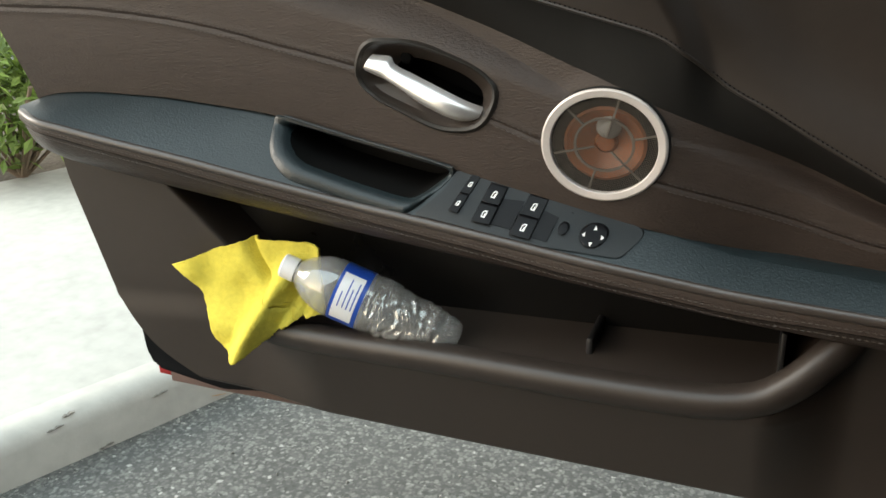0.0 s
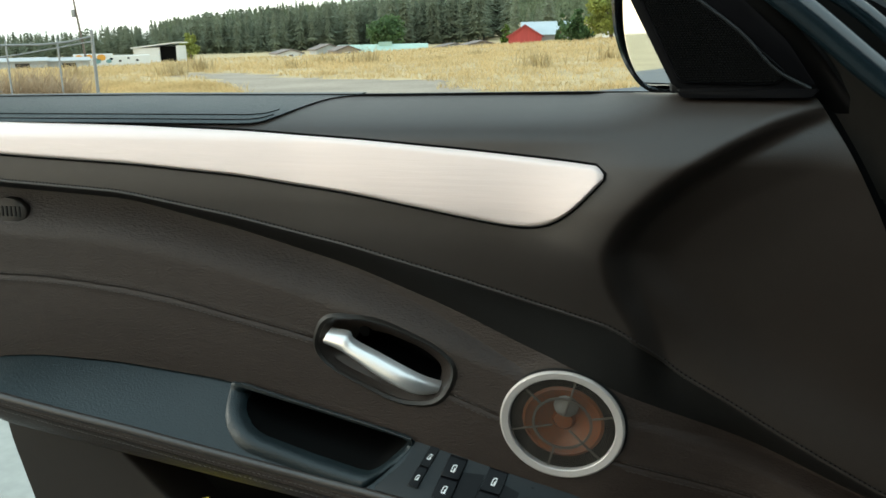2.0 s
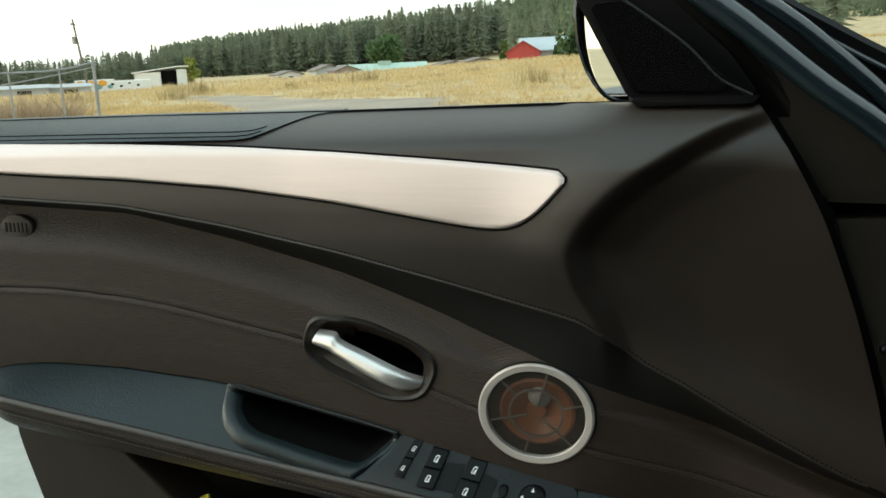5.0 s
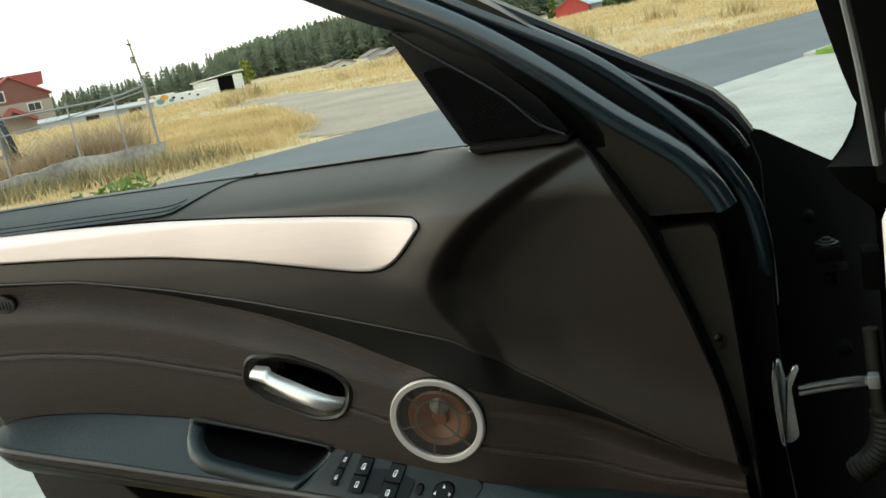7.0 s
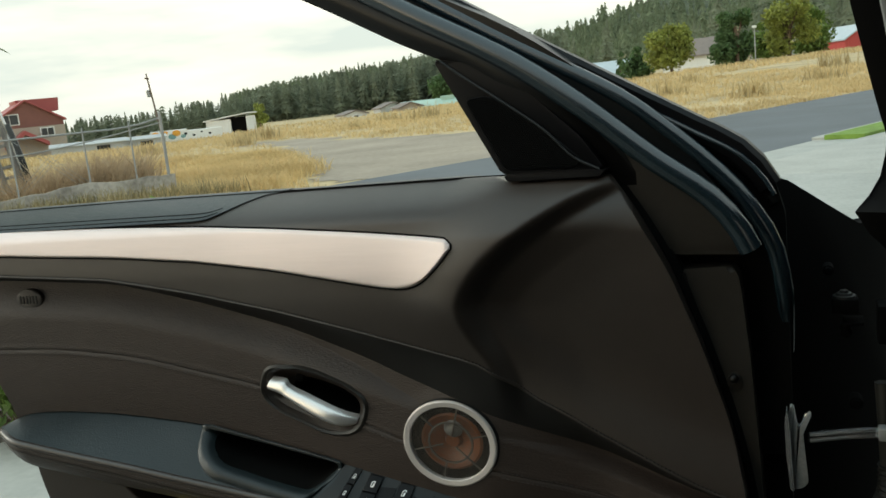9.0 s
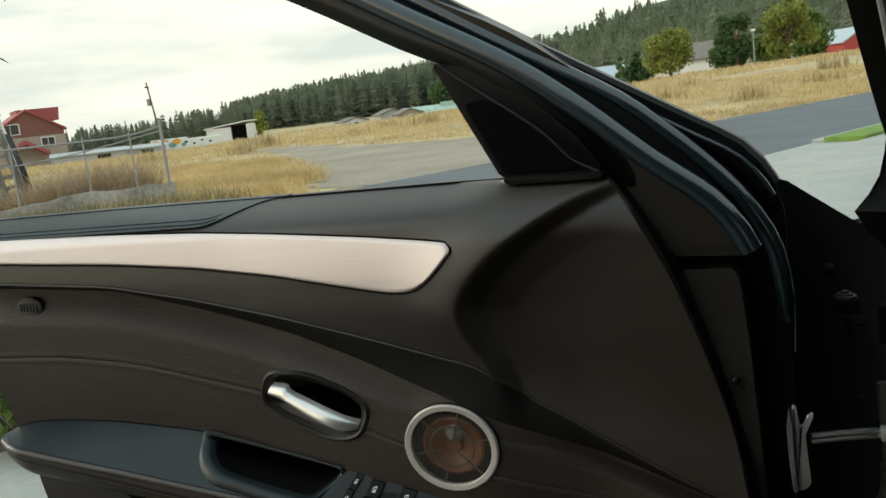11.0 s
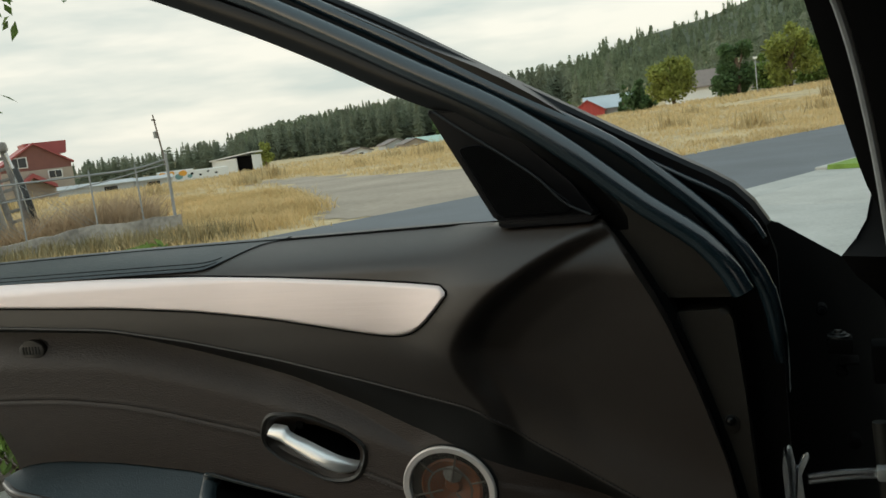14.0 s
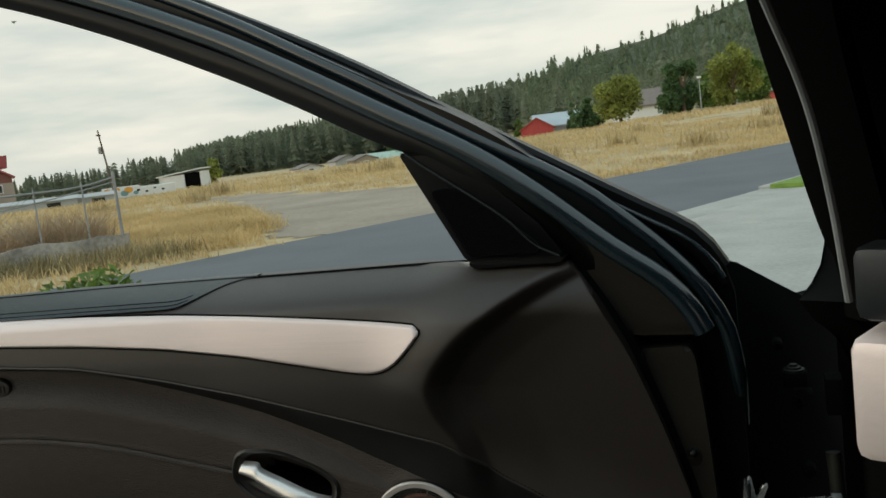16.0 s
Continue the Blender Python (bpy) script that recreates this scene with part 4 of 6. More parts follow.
sail = part("sail_panel", prism_bm(SAIL, "y", 0.756, 0.80, 0.004), M["switch"], door, "black triangular mirror panel with a mesh tweeter cover")
MESH = rounded([(-0.0865, 1.0555), (-0.0465, 0.9745), (0.033, 0.9725), (0.0385, 0.980), (-0.003, 1.0165), (-0.045, 1.0495), (-0.063, 1.0565)], 0.006)
part("tweeter_rim", ring_bm(grown(MESH, -0.0022), MESH, -0.001, 0.004, lambda x, z: 0.756, None, 0.0014), M["switch"], sail)


def tweeter_mesh():
    verts, faces = [], []
    pitch = 0.0026
    for i in range(-10, 60):
        for j in range(0, 48):
            x, z = -0.09 + pitch * i + (pitch / 2 if j % 2 else 0), 0.972 + pitch * 0.8 * j
            if inside(MESH, x, z):
                k = len(verts)
                r = 0.00095
                verts += [(x + r * math.cos(a), 0.7535, z + r * math.sin(a)) for a in np.linspace(0, 2 * math.pi, 7)[:-1]]
                verts.append((x, 0.7526, z))
                faces += [(k + q, k + (q + 1) % 6, k + 6) for q in range(6)]
    return link_mesh("tweeter_mesh", verts, faces, M["matt_black"], sail, "fine black mesh", kind="stuff")


part("tweeter_cloth", prism_bm(MESH, "y", 0.7538, 0.76), M["matt_black"], sail, "black tweeter cover")
tweeter_mesh()
part("sail_foot", prism_bm(rounded([(-0.050, 0.968), (-0.046, 0.960), (0.060, 0.960), (0.068, 0.967)], 0.003), "y", 0.752, 0.80, 0.002), M["switch"], door, "black rubber foot of the mirror panel")

# window frame: inner trim, seals and outer flange
inner_line = [(-0.98, 0.775, 1.478), (-0.71, 0.775, 1.396), (-0.527, 0.773, 1.326), (-0.36, 0.771, 1.2495), (-0.26, 0.770, 1.199), (-0.15, 0.768, 1.139), (-0.09, 0.767, 1.110), (-0.02, 0.768, 1.062), (0.045, 0.778, 1.004), (0.082, 0.792, 0.957), (0.128, 0.815, 0.885)]
win_frame = part("window_frame", sweep_bm(smooth_path(inner_line, 50), [(-0.014, -0.02), (-0.0145, 0.004), (-0.011, 0.010), (-0.003, 0.013), (0.008, 0.011), (0.017, 0.005), (0.014, -0.010)]), M["paint_dark"], door, "black window frame with rubber seals")
seal_line = [(-0.98, 0.762, 1.508), (-0.71, 0.762, 1.424), (-0.527, 0.762, 1.354), (-0.36, 0.762, 1.278), (-0.263, 0.760, 1.226), (-0.145, 0.760, 1.158), (-0.037, 0.760, 1.096), (0.042, 0.760, 1.038), (0.117, 0.760, 0.974), (0.174, 0.760, 0.930), (0.200, 0.760, 0.897), (0.212, 0.762, 0.872)]
tube("frame_seal", seal_line, 0.0125, M["rubber"], win_frame, 60, 12, "thick black rubber seal")
part("frame_core", sweep_bm(smooth_path([(a[0] * 0.5 + b[0] * 0.5, 0.79, a[2] * 0.5 + b[2] * 0.5) for a, b in zip(inner_line, seal_line)], 40), [(-0.040, -0.02), (-0.038, 0.006), (0.026, 0.006), (0.020, -0.02)]), M["paint_dark"], win_frame, "dark painted frame channel")
ridge_line = [(-0.98, 0.79, 1.545), (-0.71, 0.79, 1.457), (-0.527, 0.79, 1.385), (-0.36, 0.79, 1.304), (-0.236, 0.79, 1.233), (-0.165, 0.79, 1.192), (-0.044, 0.79, 1.117), (0.078, 0.79, 1.044), (0.134, 0.79, 0.998), (0.182, 0.79, 0.952), (0.212, 0.79, 0.914), (0.234, 0.792, 0.870), (0.242, 0.802, 0.82), (0.242, 0.83, 0.77), (0.240, 0.86, 0.72)]
tube("frame_lip", ridge_line, 0.0095, M["rubber"], win_frame, 60, 10, "outer rubber lip")
flange_line = [(-0.98, 0.81, 1.560), (-0.71, 0.81, 1.470), (-0.527, 0.81, 1.394), (-0.36, 0.81, 1.312), (-0.206, 0.81, 1.230), (-0.048, 0.81, 1.133), (0.076, 0.81, 1.058), (0.153, 0.81, 1.012), (0.205, 0.81, 0.98), (0.232, 0.812, 0.948), (0.238, 0.812, 0.935)]
part("frame_flange", sweep_bm(smooth_path(flange_line, 50), [(-0.004, -0.03), (-0.005, 0.003), (0.0, 0.008), (0.020, 0.004), (0.022, -0.03)]), M["switch"], win_frame, "dark outer flange of the frame")
tube("frame_groove", [(p[0] - 0.004, p[1] + 0.004, p[2] - 0.024) for p in flange_line], 0.006, M["matt_black"], win_frame, 50, 8)

# thin tubes added to draw the highlight lines on flange and sail edge
tube("flange_bead", [(p[0] - 0.002, 0.800, p[2] - 0.012) for p in flange_line[3:]], 0.0028, M["rubber"], win_frame, 40, 8)
tube("sail_bead", [(-0.114, 0.7545, 1.103), (-0.090, 0.7545, 1.084), (-0.029, 0.7545, 1.039), (0.003, 0.7545, 1.0135), (0.032, 0.7545, 0.983), (0.060, 0.7545, 0.9675)], 0.0016, M["panel_black"], sail, 30, 8)

# hinge end of the door
part("frame_backing", prism_bm(rounded([(0.00, 1.085), (0.10, 1.035), (0.19, 0.982), (0.234, 0.945), (0.246, 0.90), (0.246, 0.62), (0.20, 0.62), (0.14, 0.86), (0.09, 0.94)], 0.006), "y", 0.815, 0.86, 0.004), M["matt_black"], door, "black rear face of the frame root")
part("frame_root", prism_bm(rounded([(-0.09, 1.112), (-0.02, 1.058), (0.045, 0.996), (0.076, 0.955), (0.100, 0.912), (0.128, 0.868), (0.205, 0.866), (0.207, 0.885), (0.170, 0.933), (0.117, 0.974), (0.042, 1.036), (-0.037, 1.092), (-0.085, 1.124)], 0.006), "y", 0.764, 0.83, 0.006), M["plate"], door, "dark painted root of the window frame")
plate = prism_bm(rounded([(0.136, 0.851), (0.192, 0.853), (0.199, 0.842), (0.206, 0.761), (0.211, 0.660), (0.215, 0.550), (0.218, 0.27), (0.20, 0.27), (0.196, 0.58), (0.184, 0.68), (0.158, 0.78)], 0.006), "y", 0.764, 0.84, 0.006, 3)
part("end_plate", plate, M["plate"], door, "dark painted door end plate with a screw")
part("screw", lathe_bm([(0.0, 0.006), (0.003, 0.0050), (0.0050, 0.0028), (0.0054, 0.0), (0.0054, -0.006)], 20, pose(0.1885, 0.760, 0.729, 90)), M["paint_dark"], door, "round black screw head")
part("screw_dent", lathe_bm([(0.0, 0.0012), (0.007, 0.0010), (0.0085, 0.0), (0.0085, -0.005)], 20, pose(0.1895, 0.763, 0.724, 90) @ Matrix.Diagonal((1, 1.3, 1, 1))), M["plate"], door)
tube("panel_edge_seal", [(right_edge(z) + 0.006, 0.772, z) for z in (0.955, 0.90, 0.85, 0.76, 0.67, 0.58, 0.45, 0.28)], 0.0105, M["matt_black"], door, 40, 8)
strap = part("door_check", sweep_bm(smooth_path([(0.262, 0.80, 0.648), (0.30, 0.815, 0.648), (0.345, 0.83, 0.646)], 8), [(-0.0055, -0.003), (-0.0055, 0.002), (-0.003, 0.0035), (-0.001, 0.002), (0.001, 0.002), (0.003, 0.0035), (0.0055, 0.002), (0.0055, -0.003)]), M["steel"], door, "bright worn steel check strap")
part("check_bracket", prism_bm(rounded([(0.244, 0.692), (0.2405, 0.671), (0.241, 0.634), (0.2435, 0.593), (0.252, 0.594), (0.260, 0.600), (0.2575, 0.635), (0.2560, 0.658), (0.2655, 0.682), (0.2635, 0.684), (0.2515, 0.664), (0.2475, 0.690)], 0.003), "y", 0.784, 0.792, 0.0025, 3), M["worn"], strap, "bent grey steel bracket")
part("bracket_fold", prism_bm(rounded([(0.2405, 0.690), (0.2375, 0.671), (0.2385, 0.634), (0.2415, 0.594), (0.2455, 0.593), (0.2435, 0.634), (0.243, 0.671)], 0.002), "y", 0.776, 0.790, 0.0018, 3), M["steel"], strap, "bright folded edge")
tube("check_spring", [(0.262, 0.80, 0.676), (0.253, 0.795, 0.655), (0.252, 0.79, 0.63)], 0.004, M["steel"], strap, 10, 8)

# bottom rear corner: rubber edge and red reflector
part("corner_rubber", prism_bm(rounded([(-0.822, 0.345), (-0.832, 0.30), (-0.830, 0.262), (-0.818, 0.236), (-0.70, 0.222), (-0.62, 0.235), (-0.70, 0.275), (-0.77, 0.30), (-0.795, 0.345)], 0.008), "y", 0.80, 0.835, 0.004), M["switch"], door, "black rubber edge at the bottom corner")
part("door_reflector", box_bm((-0.848, 0.835, 0.199), (-0.822, 0.853, 0.219), 0.002), M["reflector"], door, "small red reflector")
part("bottom_sill", prism_bm([(-0.822, 0.193), (-0.822, 0.220), (-0.716, 0.212), (-0.45, 0.222), (-0.2, 0.235), (-0.2, 0.215), (-0.45, 0.205), (-0.72, 0.196)], "y", 0.83, 0.87, 0.003), mat("brown_sill_strip", (0.13, 0.085, 0.075), 0.5), door, "reddish-brown sill strip")

# outside mirror
mirror = part("door_mirror", prism_bm(rounded([(-0.128, 1.075), (-0.124, 1.02), (-0.112, 0.985), (-0.088, 0.955), (0.0, 0.955), (0.03, 0.98), (0.035, 1.035), (0.012, 1.068), (-0.04, 1.088), (-0.10, 1.095)], 0.02), "y", 0.950, 1.045, 0.02, 4), M["silver_paint"], door, "silver outside mirror with a bluish glass")
part("mirror_rim", ring_bm(rounded([(-0.128, 1.075), (-0.124, 1.02), (-0.112, 0.985), (-0.088, 0.955), (0.0, 0.955), (0.03, 0.98), (0.035, 1.035), (0.012, 1.068), (-0.04, 1.088), (-0.10, 1.095)], 0.02), rounded([(-0.1205, 1.07), (-0.1175, 1.02), (-0.106, 0.988), (-0.083, 0.961), (-0.005, 0.965), (0.02, 0.985), (0.025, 1.033), (0.004, 1.06), (-0.04, 1.079), (-0.09, 1.085)], 0.02), 0.0, 0.075, lambda x, z: 0.888, 0.012, 0.004), M["gloss_black"], mirror, "glossy black mirror rim")
glass_pts = rounded([(-0.1215, 1.07), (-0.1185, 1.02), (-0.107, 0.988), (-0.084, 0.961), (-0.035, 0.961), (-0.035, 1.079), (-0.09, 1.085)], 0.02)
glass_bm = prism_bm(glass_pts, "y", 0.0, 0.002)
glass_bm.transform(Matrix.Translation((-0.118, 0.893, 1.02)) @ Matrix.Rotation(radians(-20), 4, "Z") @ Matrix.Translation((0.118, 0, -1.02)))
part("mirror_glass", glass_bm, M["mirror"], mirror, "mirror glass turned outwards")
part("mirror_foot", box_bm((-0.062, 0.84, 0.955), (0.03, 0.96, 0.985), 0.008), M["black"], mirror, "black mirror foot")


for ob in door.children_recursive:
    if ob.name.split(".")[0] in ("frame_root", "end_plate", "screw", "screw_dent", "panel_edge_seal"):
        for v in ob.data.vertices:
            v.co = Vector((0.27, -0.19, 1.06)) + (v.co - Vector((0.27, -0.19, 1.06))) * 1.02

# the rear end of the door curves in towards the cabin
def curve_in(ob):
    c_ = Vector((0.27, -0.19, 1.06))
    for v in ob.data.vertices:
        if v.co.x < -0.40:
            v.co = c_ + (v.co - c_) * (1 - 0.064 * ((-0.40 - v.co.x) / 0.51) ** 1.3)


for ob in door.children_recursive:
    curve_in(ob)

# ---- car body round the camera ----
CAR = Matrix.Rotation(TURN_CAR, 4, "Z")
car = door


def body_box(name, lo, hi, material, bevel=0.0, label=""):
    return part(name, box_bm(lo, hi, bevel, CAR), material, car, label)


def body_plate(name, outline, lo, hi, material, bevel=0.004, label=""):
    """An outline in (forward, up), with its width across the car from lo to hi."""
    bm = bmesh.new()
    a = [bm.verts.new((p[0], lo, p[1])) for p in outline]
    b = [bm.verts.new((p[0], hi, p[1])) for p in outline]
    fa, fb = bm.faces.new(a), bm.faces.new(b)
    n = len(outline)
    for i in range(n):
        bm.faces.new((a[i], a[(i + 1) % n], b[(i + 1) % n], b[i]))
    if bevel:
        bmesh.ops.bevel(bm, geom=list({e for f in (fa, fb) for e in f.edges}), offset=bevel, segments=2, profile=0.5, affect="EDGES")
    bm.transform(CAR)
    return part(name, bm, material, car, label)


pillar_path = [CAR @ Vector(p) for p in smooth_path([(0.665, -0.075, 0.93), (0.640, -0.08, 0.98), (0.612, -0.08, 1.012), (0.533, -0.087, 1.118), (0.495, -0.092, 1.166), (0.376, -0.121, 1.29), (0.22, -0.160, 1.39)], 30)]
part("front_pillar", sweep_bm(pillar_path, [(-0.012, -0.04), (-0.013, 0.0), (-0.010, 0.012), (0.0, 0.015), (0.010, 0.012), (0.013, 0.0), (0.012, -0.04)], CAR.to_3x3() @ Vector((0.0, 1.0, 0.0))), M["matt_black"], car, "black trimmed windscreen pillar")
tube("pillar_seal", [CAR @ Vector(p) for p in ((0.534, -0.112, 0.968), (0.515, -0.112, 1.04), (0.484, -0.112, 1.110), (0.432, -0.112, 1.174), (0.36, -0.115, 1.25))], 0.0028, M["galv"], car, 40, 8, "grey body seal")
body_plate("hinge_pillar", [(0.865, 0.30), (0.85, 0.80), (0.845, 0.942), (0.872, 0.932), (0.96, 0.893), (1.055, 0.847), (1.4, 0.82), (1.4, 0.30)], 0.14, 0.17, M["matt_black"], 0.004, "black inner fender behind the door")
body_plate("pillar_base", [(0.788, 0.999), (0.783, 0.968), (0.770, 0.948), (0.745, 0.934), (0.708, 0.927), (0.74, 0.90), (0.80, 0.87), (0.845, 0.82), (0.85, 0.30), (1.2, 0.30), (1.2, 1.02), (0.82, 1.02)], -0.04, 0.0, M["matt_black"], 0.003, "black base of the windscreen pillar")
body_box("sill", (-0.9, -0.02, 0.22), (0.85, 0.12, 0.36), M["paint_dark"], 0.02)
# unseen plain boxes close the cabin and keep light off the door trim
body_box("floor_pan", (-1.4, -1.5, 0.20), (1.2, -0.02, 0.26), M["matt_black"])
body_box("roof", (-3.0, -1.5, 1.39), (0.22, -0.13, 1.43), M["matt_black"], 0.01)
body_box("windscreen_header", (0.16, -1.35, 1.33), (0.24, -0.17, 1.42), M["matt_black"], 0.01)
body_box("far_side", (-1.4, -1.52, 0.25), (1.2, -1.48, 1.42), M["matt_black"])
body_box("rear_door", (-3.2, -0.08, 0.30), (-0.36, 0.07, 1.40), M["paint_dark"], 0.02)
body_box("rear_wall", (-1.42, -1.5, 0.25), (-1.38, -0.05, 1.40), M["matt_black"])
body_box("rear_pillar", (-1.2, -0.10, 0.36), (-0.85, -0.02, 1.39), M["matt_black"], 0.01)
body_box("firewall", (1.0, -1.5, 0.25), (1.05, 0.08, 0.94), M["matt_black"])
# added opaque sheet over the windscreen, only there to block light
body_plate("windscreen_shade", [(0.86, 0.98), (0.22, 1.40), (0.20, 1.38), (0.84, 0.96)], -1.48, -0.072, M["matt_black"], 0.0, "unseen black sheet blocking light from the windscreen")
dash = body_box("dashboard", (0.62, -1.4, 0.55), (1.0, -0.115, 0.985), M["black"], 0.02, "black dashboard end with a silver strip")
part("dash_strip", box_bm((0.560, -1.3, 0.838), (0.64, -0.097, 0.934), 0.012, CAR), M["alu"], dash, "silver dashboard strip")
part("dash_vent", box_bm((0.575, -0.30, 0.942), (0.66, -0.098, 1.000), 0.010, CAR), M["panel_black"], dash, "black side air vent")
part("dash_lower", box_bm((0.60, -1.3, 0.55), (0.66, -0.106, 0.832), 0.012, CAR), M["black"], dash)
hinge = part("hinge_block", box_bm((0.291, 0.870, 0.770), (0.319, 0.900, 0.788), 0.003), M["matt_black"], car, "black upper door hinge")
part("hinge_nut", lathe_bm([(0.0, 0.0075), (0.0045, 0.0070), (0.0052, 0.0045), (0.0085, 0.0040), (0.0095, 0.0018), (0.0125, 0.0012), (0.0130, -0.003)], 24, pose(0.304, 0.884, 0.789)), M["ledge"], hinge, "round hinge pin with washers")
part("hinge_leaf", box_bm((0.303, 0.868, 0.758), (0.324, 0.90, 0.7615), 0.001), M["matt_black"], hinge)
for x, z, r in ((0.3055, 0.747, 0.0065), (0.314, 0.661, 0.0075), (0.288, 0.821, 0.006)):
    part("hinge_bolt", lathe_bm([(0, 0.004), (r * 0.6, 0.0038), (r * 0.72, 0.0010), (r, 0.0), (r, -0.02)], 12, pose(x, 0.878, z, 90)), M["matt_black"], car, "black bolt head")
part("relay_box", box_bm((0.338, 0.866, 0.736), (0.357, 0.90, 0.781), 0.002), M["matt_black"], car, "black plastic box beside the hinge")
# pale block added for the light on the strap's far end
part("strap_end", box_bm((0.333, 0.818, 0.6395), (0.345, 0.834, 0.6545), 0.002), M["galv"], strap, "pale block drawn as the lit end of the check strap")
conduit = part("cable_conduit", sweep_bm(smooth_path([(0.341, 0.866, 0.692), (0.343, 0.862, 0.64), (0.345, 0.858, 0.585)], 12), circle(0.0085, 14)), mat("dusty_black_sleeve", (0.026, 0.025, 0.021), 0.6, 0.2, 60, 0.2, 300, spec=0.4), car, "dusty black cable sleeve")
boot_path = smooth_path([(0.349, 0.858, 0.595), (0.3485, 0.858, 0.572), (0.343, 0.860, 0.548), (0.331, 0.864, 0.527), (0.315, 0.868, 0.512)], 56)
part("rubber_boot", sweep_bm(boot_path, circle(0.0145, 20), scale=[1.0 + 0.10 * math.cos(i * math.pi / 2) for i in range(56)]), mat("dusty_rubber_boot", (0.024, 0.022, 0.019), 0.55, 0.2, 60, 0.1, 300, spec=0.5), conduit, "corrugated rubber boot round the cables")

# ---- ground, kerb, pavement, road ----
def uv(u, v, z=0.0):
    p = CAR @ Vector((u, v, z))
    return (p.x, p.y, p.z)


def ground_height(x, y):
    """The land falls a little to the left and rises towards the wooded hill on the right."""
    r = math.hypot(x, y)
    far = step(25, 140, r)
    side = math.atan2(x, max(y, 0.01)) if y > 0 else -1.5
    return far * (-1.3 + 2.75 * step(-0.55, 0.05, side)) + (28 * step(250, 620, r) * step(-0.62, 0.02, side) + 6 * step(300, 900, r))


def ground_sheet():
    rs = [0.0] + list(np.geomspace(3, 3500, 80))
    n = 180
    verts, faces = [(0, 0, -0.03)], []
    for r in rs[1:]:
        for i in range(n):
            a = 2 * math.pi * i / n
            x, y = r * math.sin(a), r * math.cos(a)
            verts.append((x, y, ground_height(x, y) - 0.03))
    for i in range(n):
        faces.append((0, 1 + (i + 1) % n, 1 + i))
    for k in range(len(rs) - 2):
        for i in range(n):
            a, b = 1 + k * n + i, 1 + k * n + (i + 1) % n
            faces.append((a, b, b + n, a + n))
    return tagged(link_mesh("ground", verts, faces, M["field"]), "dry yellow field stretching to wooded hills", "ground", kind="structure")


ground_sheet()


def slab(name, u0, u1, v0, v1, z0, z1, material, label, category, bevel=0.0):
    ob = part(name, box_bm((u0, v0, z0), (u1, v1, z1), bevel, CAR, 4), material)
    return tagged(ob, label, category, kind="structure")


slab("car_park", -14, 40, -16, 1.296, -0.2, 0.0, M["asphalt"], "rough grey asphalt beside the kerb", "asphalt")
slab("kerb", -14, 40, 1.296, 1.42, -0.2, 0.0965, M["concrete"], "pale concrete kerb, chipped and stained", "kerb", 0.036)
pavement = slab("pavement", -14, 4.2, 1.451, 2.75, -0.2, 0.088, M["concrete"], "pale concrete pavement with joints", "pavement")
for i in range(12):
    u = -13.9 + i * 1.5
    part("paving_slab", box_bm((u, 1.350, -0.02), (u + 1.494, 2.75, 0.097), 0.006, CAR), M["concrete"], pavement)
apron = slab("apron", 4.2, 40, 1.451, 3.95, -0.2, 0.088, M["concrete"], "pale concrete driveway apron", "driveway")
for i in range(10):
    u = 4.21 + i * 3.0
    part("paving_slab", box_bm((u, 1.350, -0.02), (u + 2.99, 3.94, 0.097), 0.006, CAR), M["concrete"], apron)
slab("apron_edge", 4.2, 10.4, 3.95, 4.55, -0.2, 0.075, M["concrete"], "concrete apron edge at the road", "driveway", 0.02)
slab("road_kerb", 10.4, 60, 4.42, 4.58, -0.2, 0.11, M["concrete"], "pale concrete road kerb", "kerb", 0.015)
slab("lawn", 10.4, 60, 3.95, 4.42, -0.2, 0.13, M["lawn"], "narrow strip of bright green lawn", "lawn")
slab("planting_bed", -14, 4.2, 2.75, 4.42, -0.2, 0.09, M["soil"], "dark soil planting bed behind the pavement", "planting bed")
slab("bed_kerb", -14, 4.2, 4.42, 4.58, -0.2, 0.11, M["concrete"], "pale concrete road kerb", "kerb", 0.015)
slab("road", -60, 90, 4.58, 10.0, -0.25, -0.012, M["road"], "smooth grey asphalt road", "road")


GRAVEL = [(-7.0, 11.3), (-6.0, 10.65), (-4.7, 13.45), (-3.5, 16.0), (-5.9, 18.5), (-7.2, 22.5), (-9.9, 24.6), (-12.3, 24.6), (-15.6, 28.6), (-22, 33.6), (-22.4, 31.2), (-17.6, 26.9), (-14.6, 23.0), (-10.1, 16.9), (-8.0, 13.9), (-7.4, 12.4)]


def patch_of_gravel():
    verts, faces, at = [], [], {}
    cell = 0.13

    def corner(i, j):
        if (i, j) not in at:
            at[i, j] = len(verts)
            x, y = -23 + cell * i, 10.4 + cell * j
            verts.append((x, y, ground_height(x, y) - 0.022))
        return at[i, j]

    for i in range(157):
        for j in range(194):
            x, y = -23 + cell * (i + 0.5), 10.4 + cell * (j + 0.5)
            k = 0.9 * noise.noise(Vector((x * 0.5, y * 0.5, 1.0))) + 0.4 * noise.noise(Vector((x * 1.7, y * 1.7, 4.0)))
            if inside(GRAVEL, x + k, y + k):
                faces.append((corner(i, j), corner(i + 1, j), corner(i + 1, j + 1), corner(i, j + 1)))
    return tagged(link_mesh("gravel_track", verts, faces, M["gravel"]), "dusty gravel track leading off the road", "track", kind="structure")


patch_of_gravel()


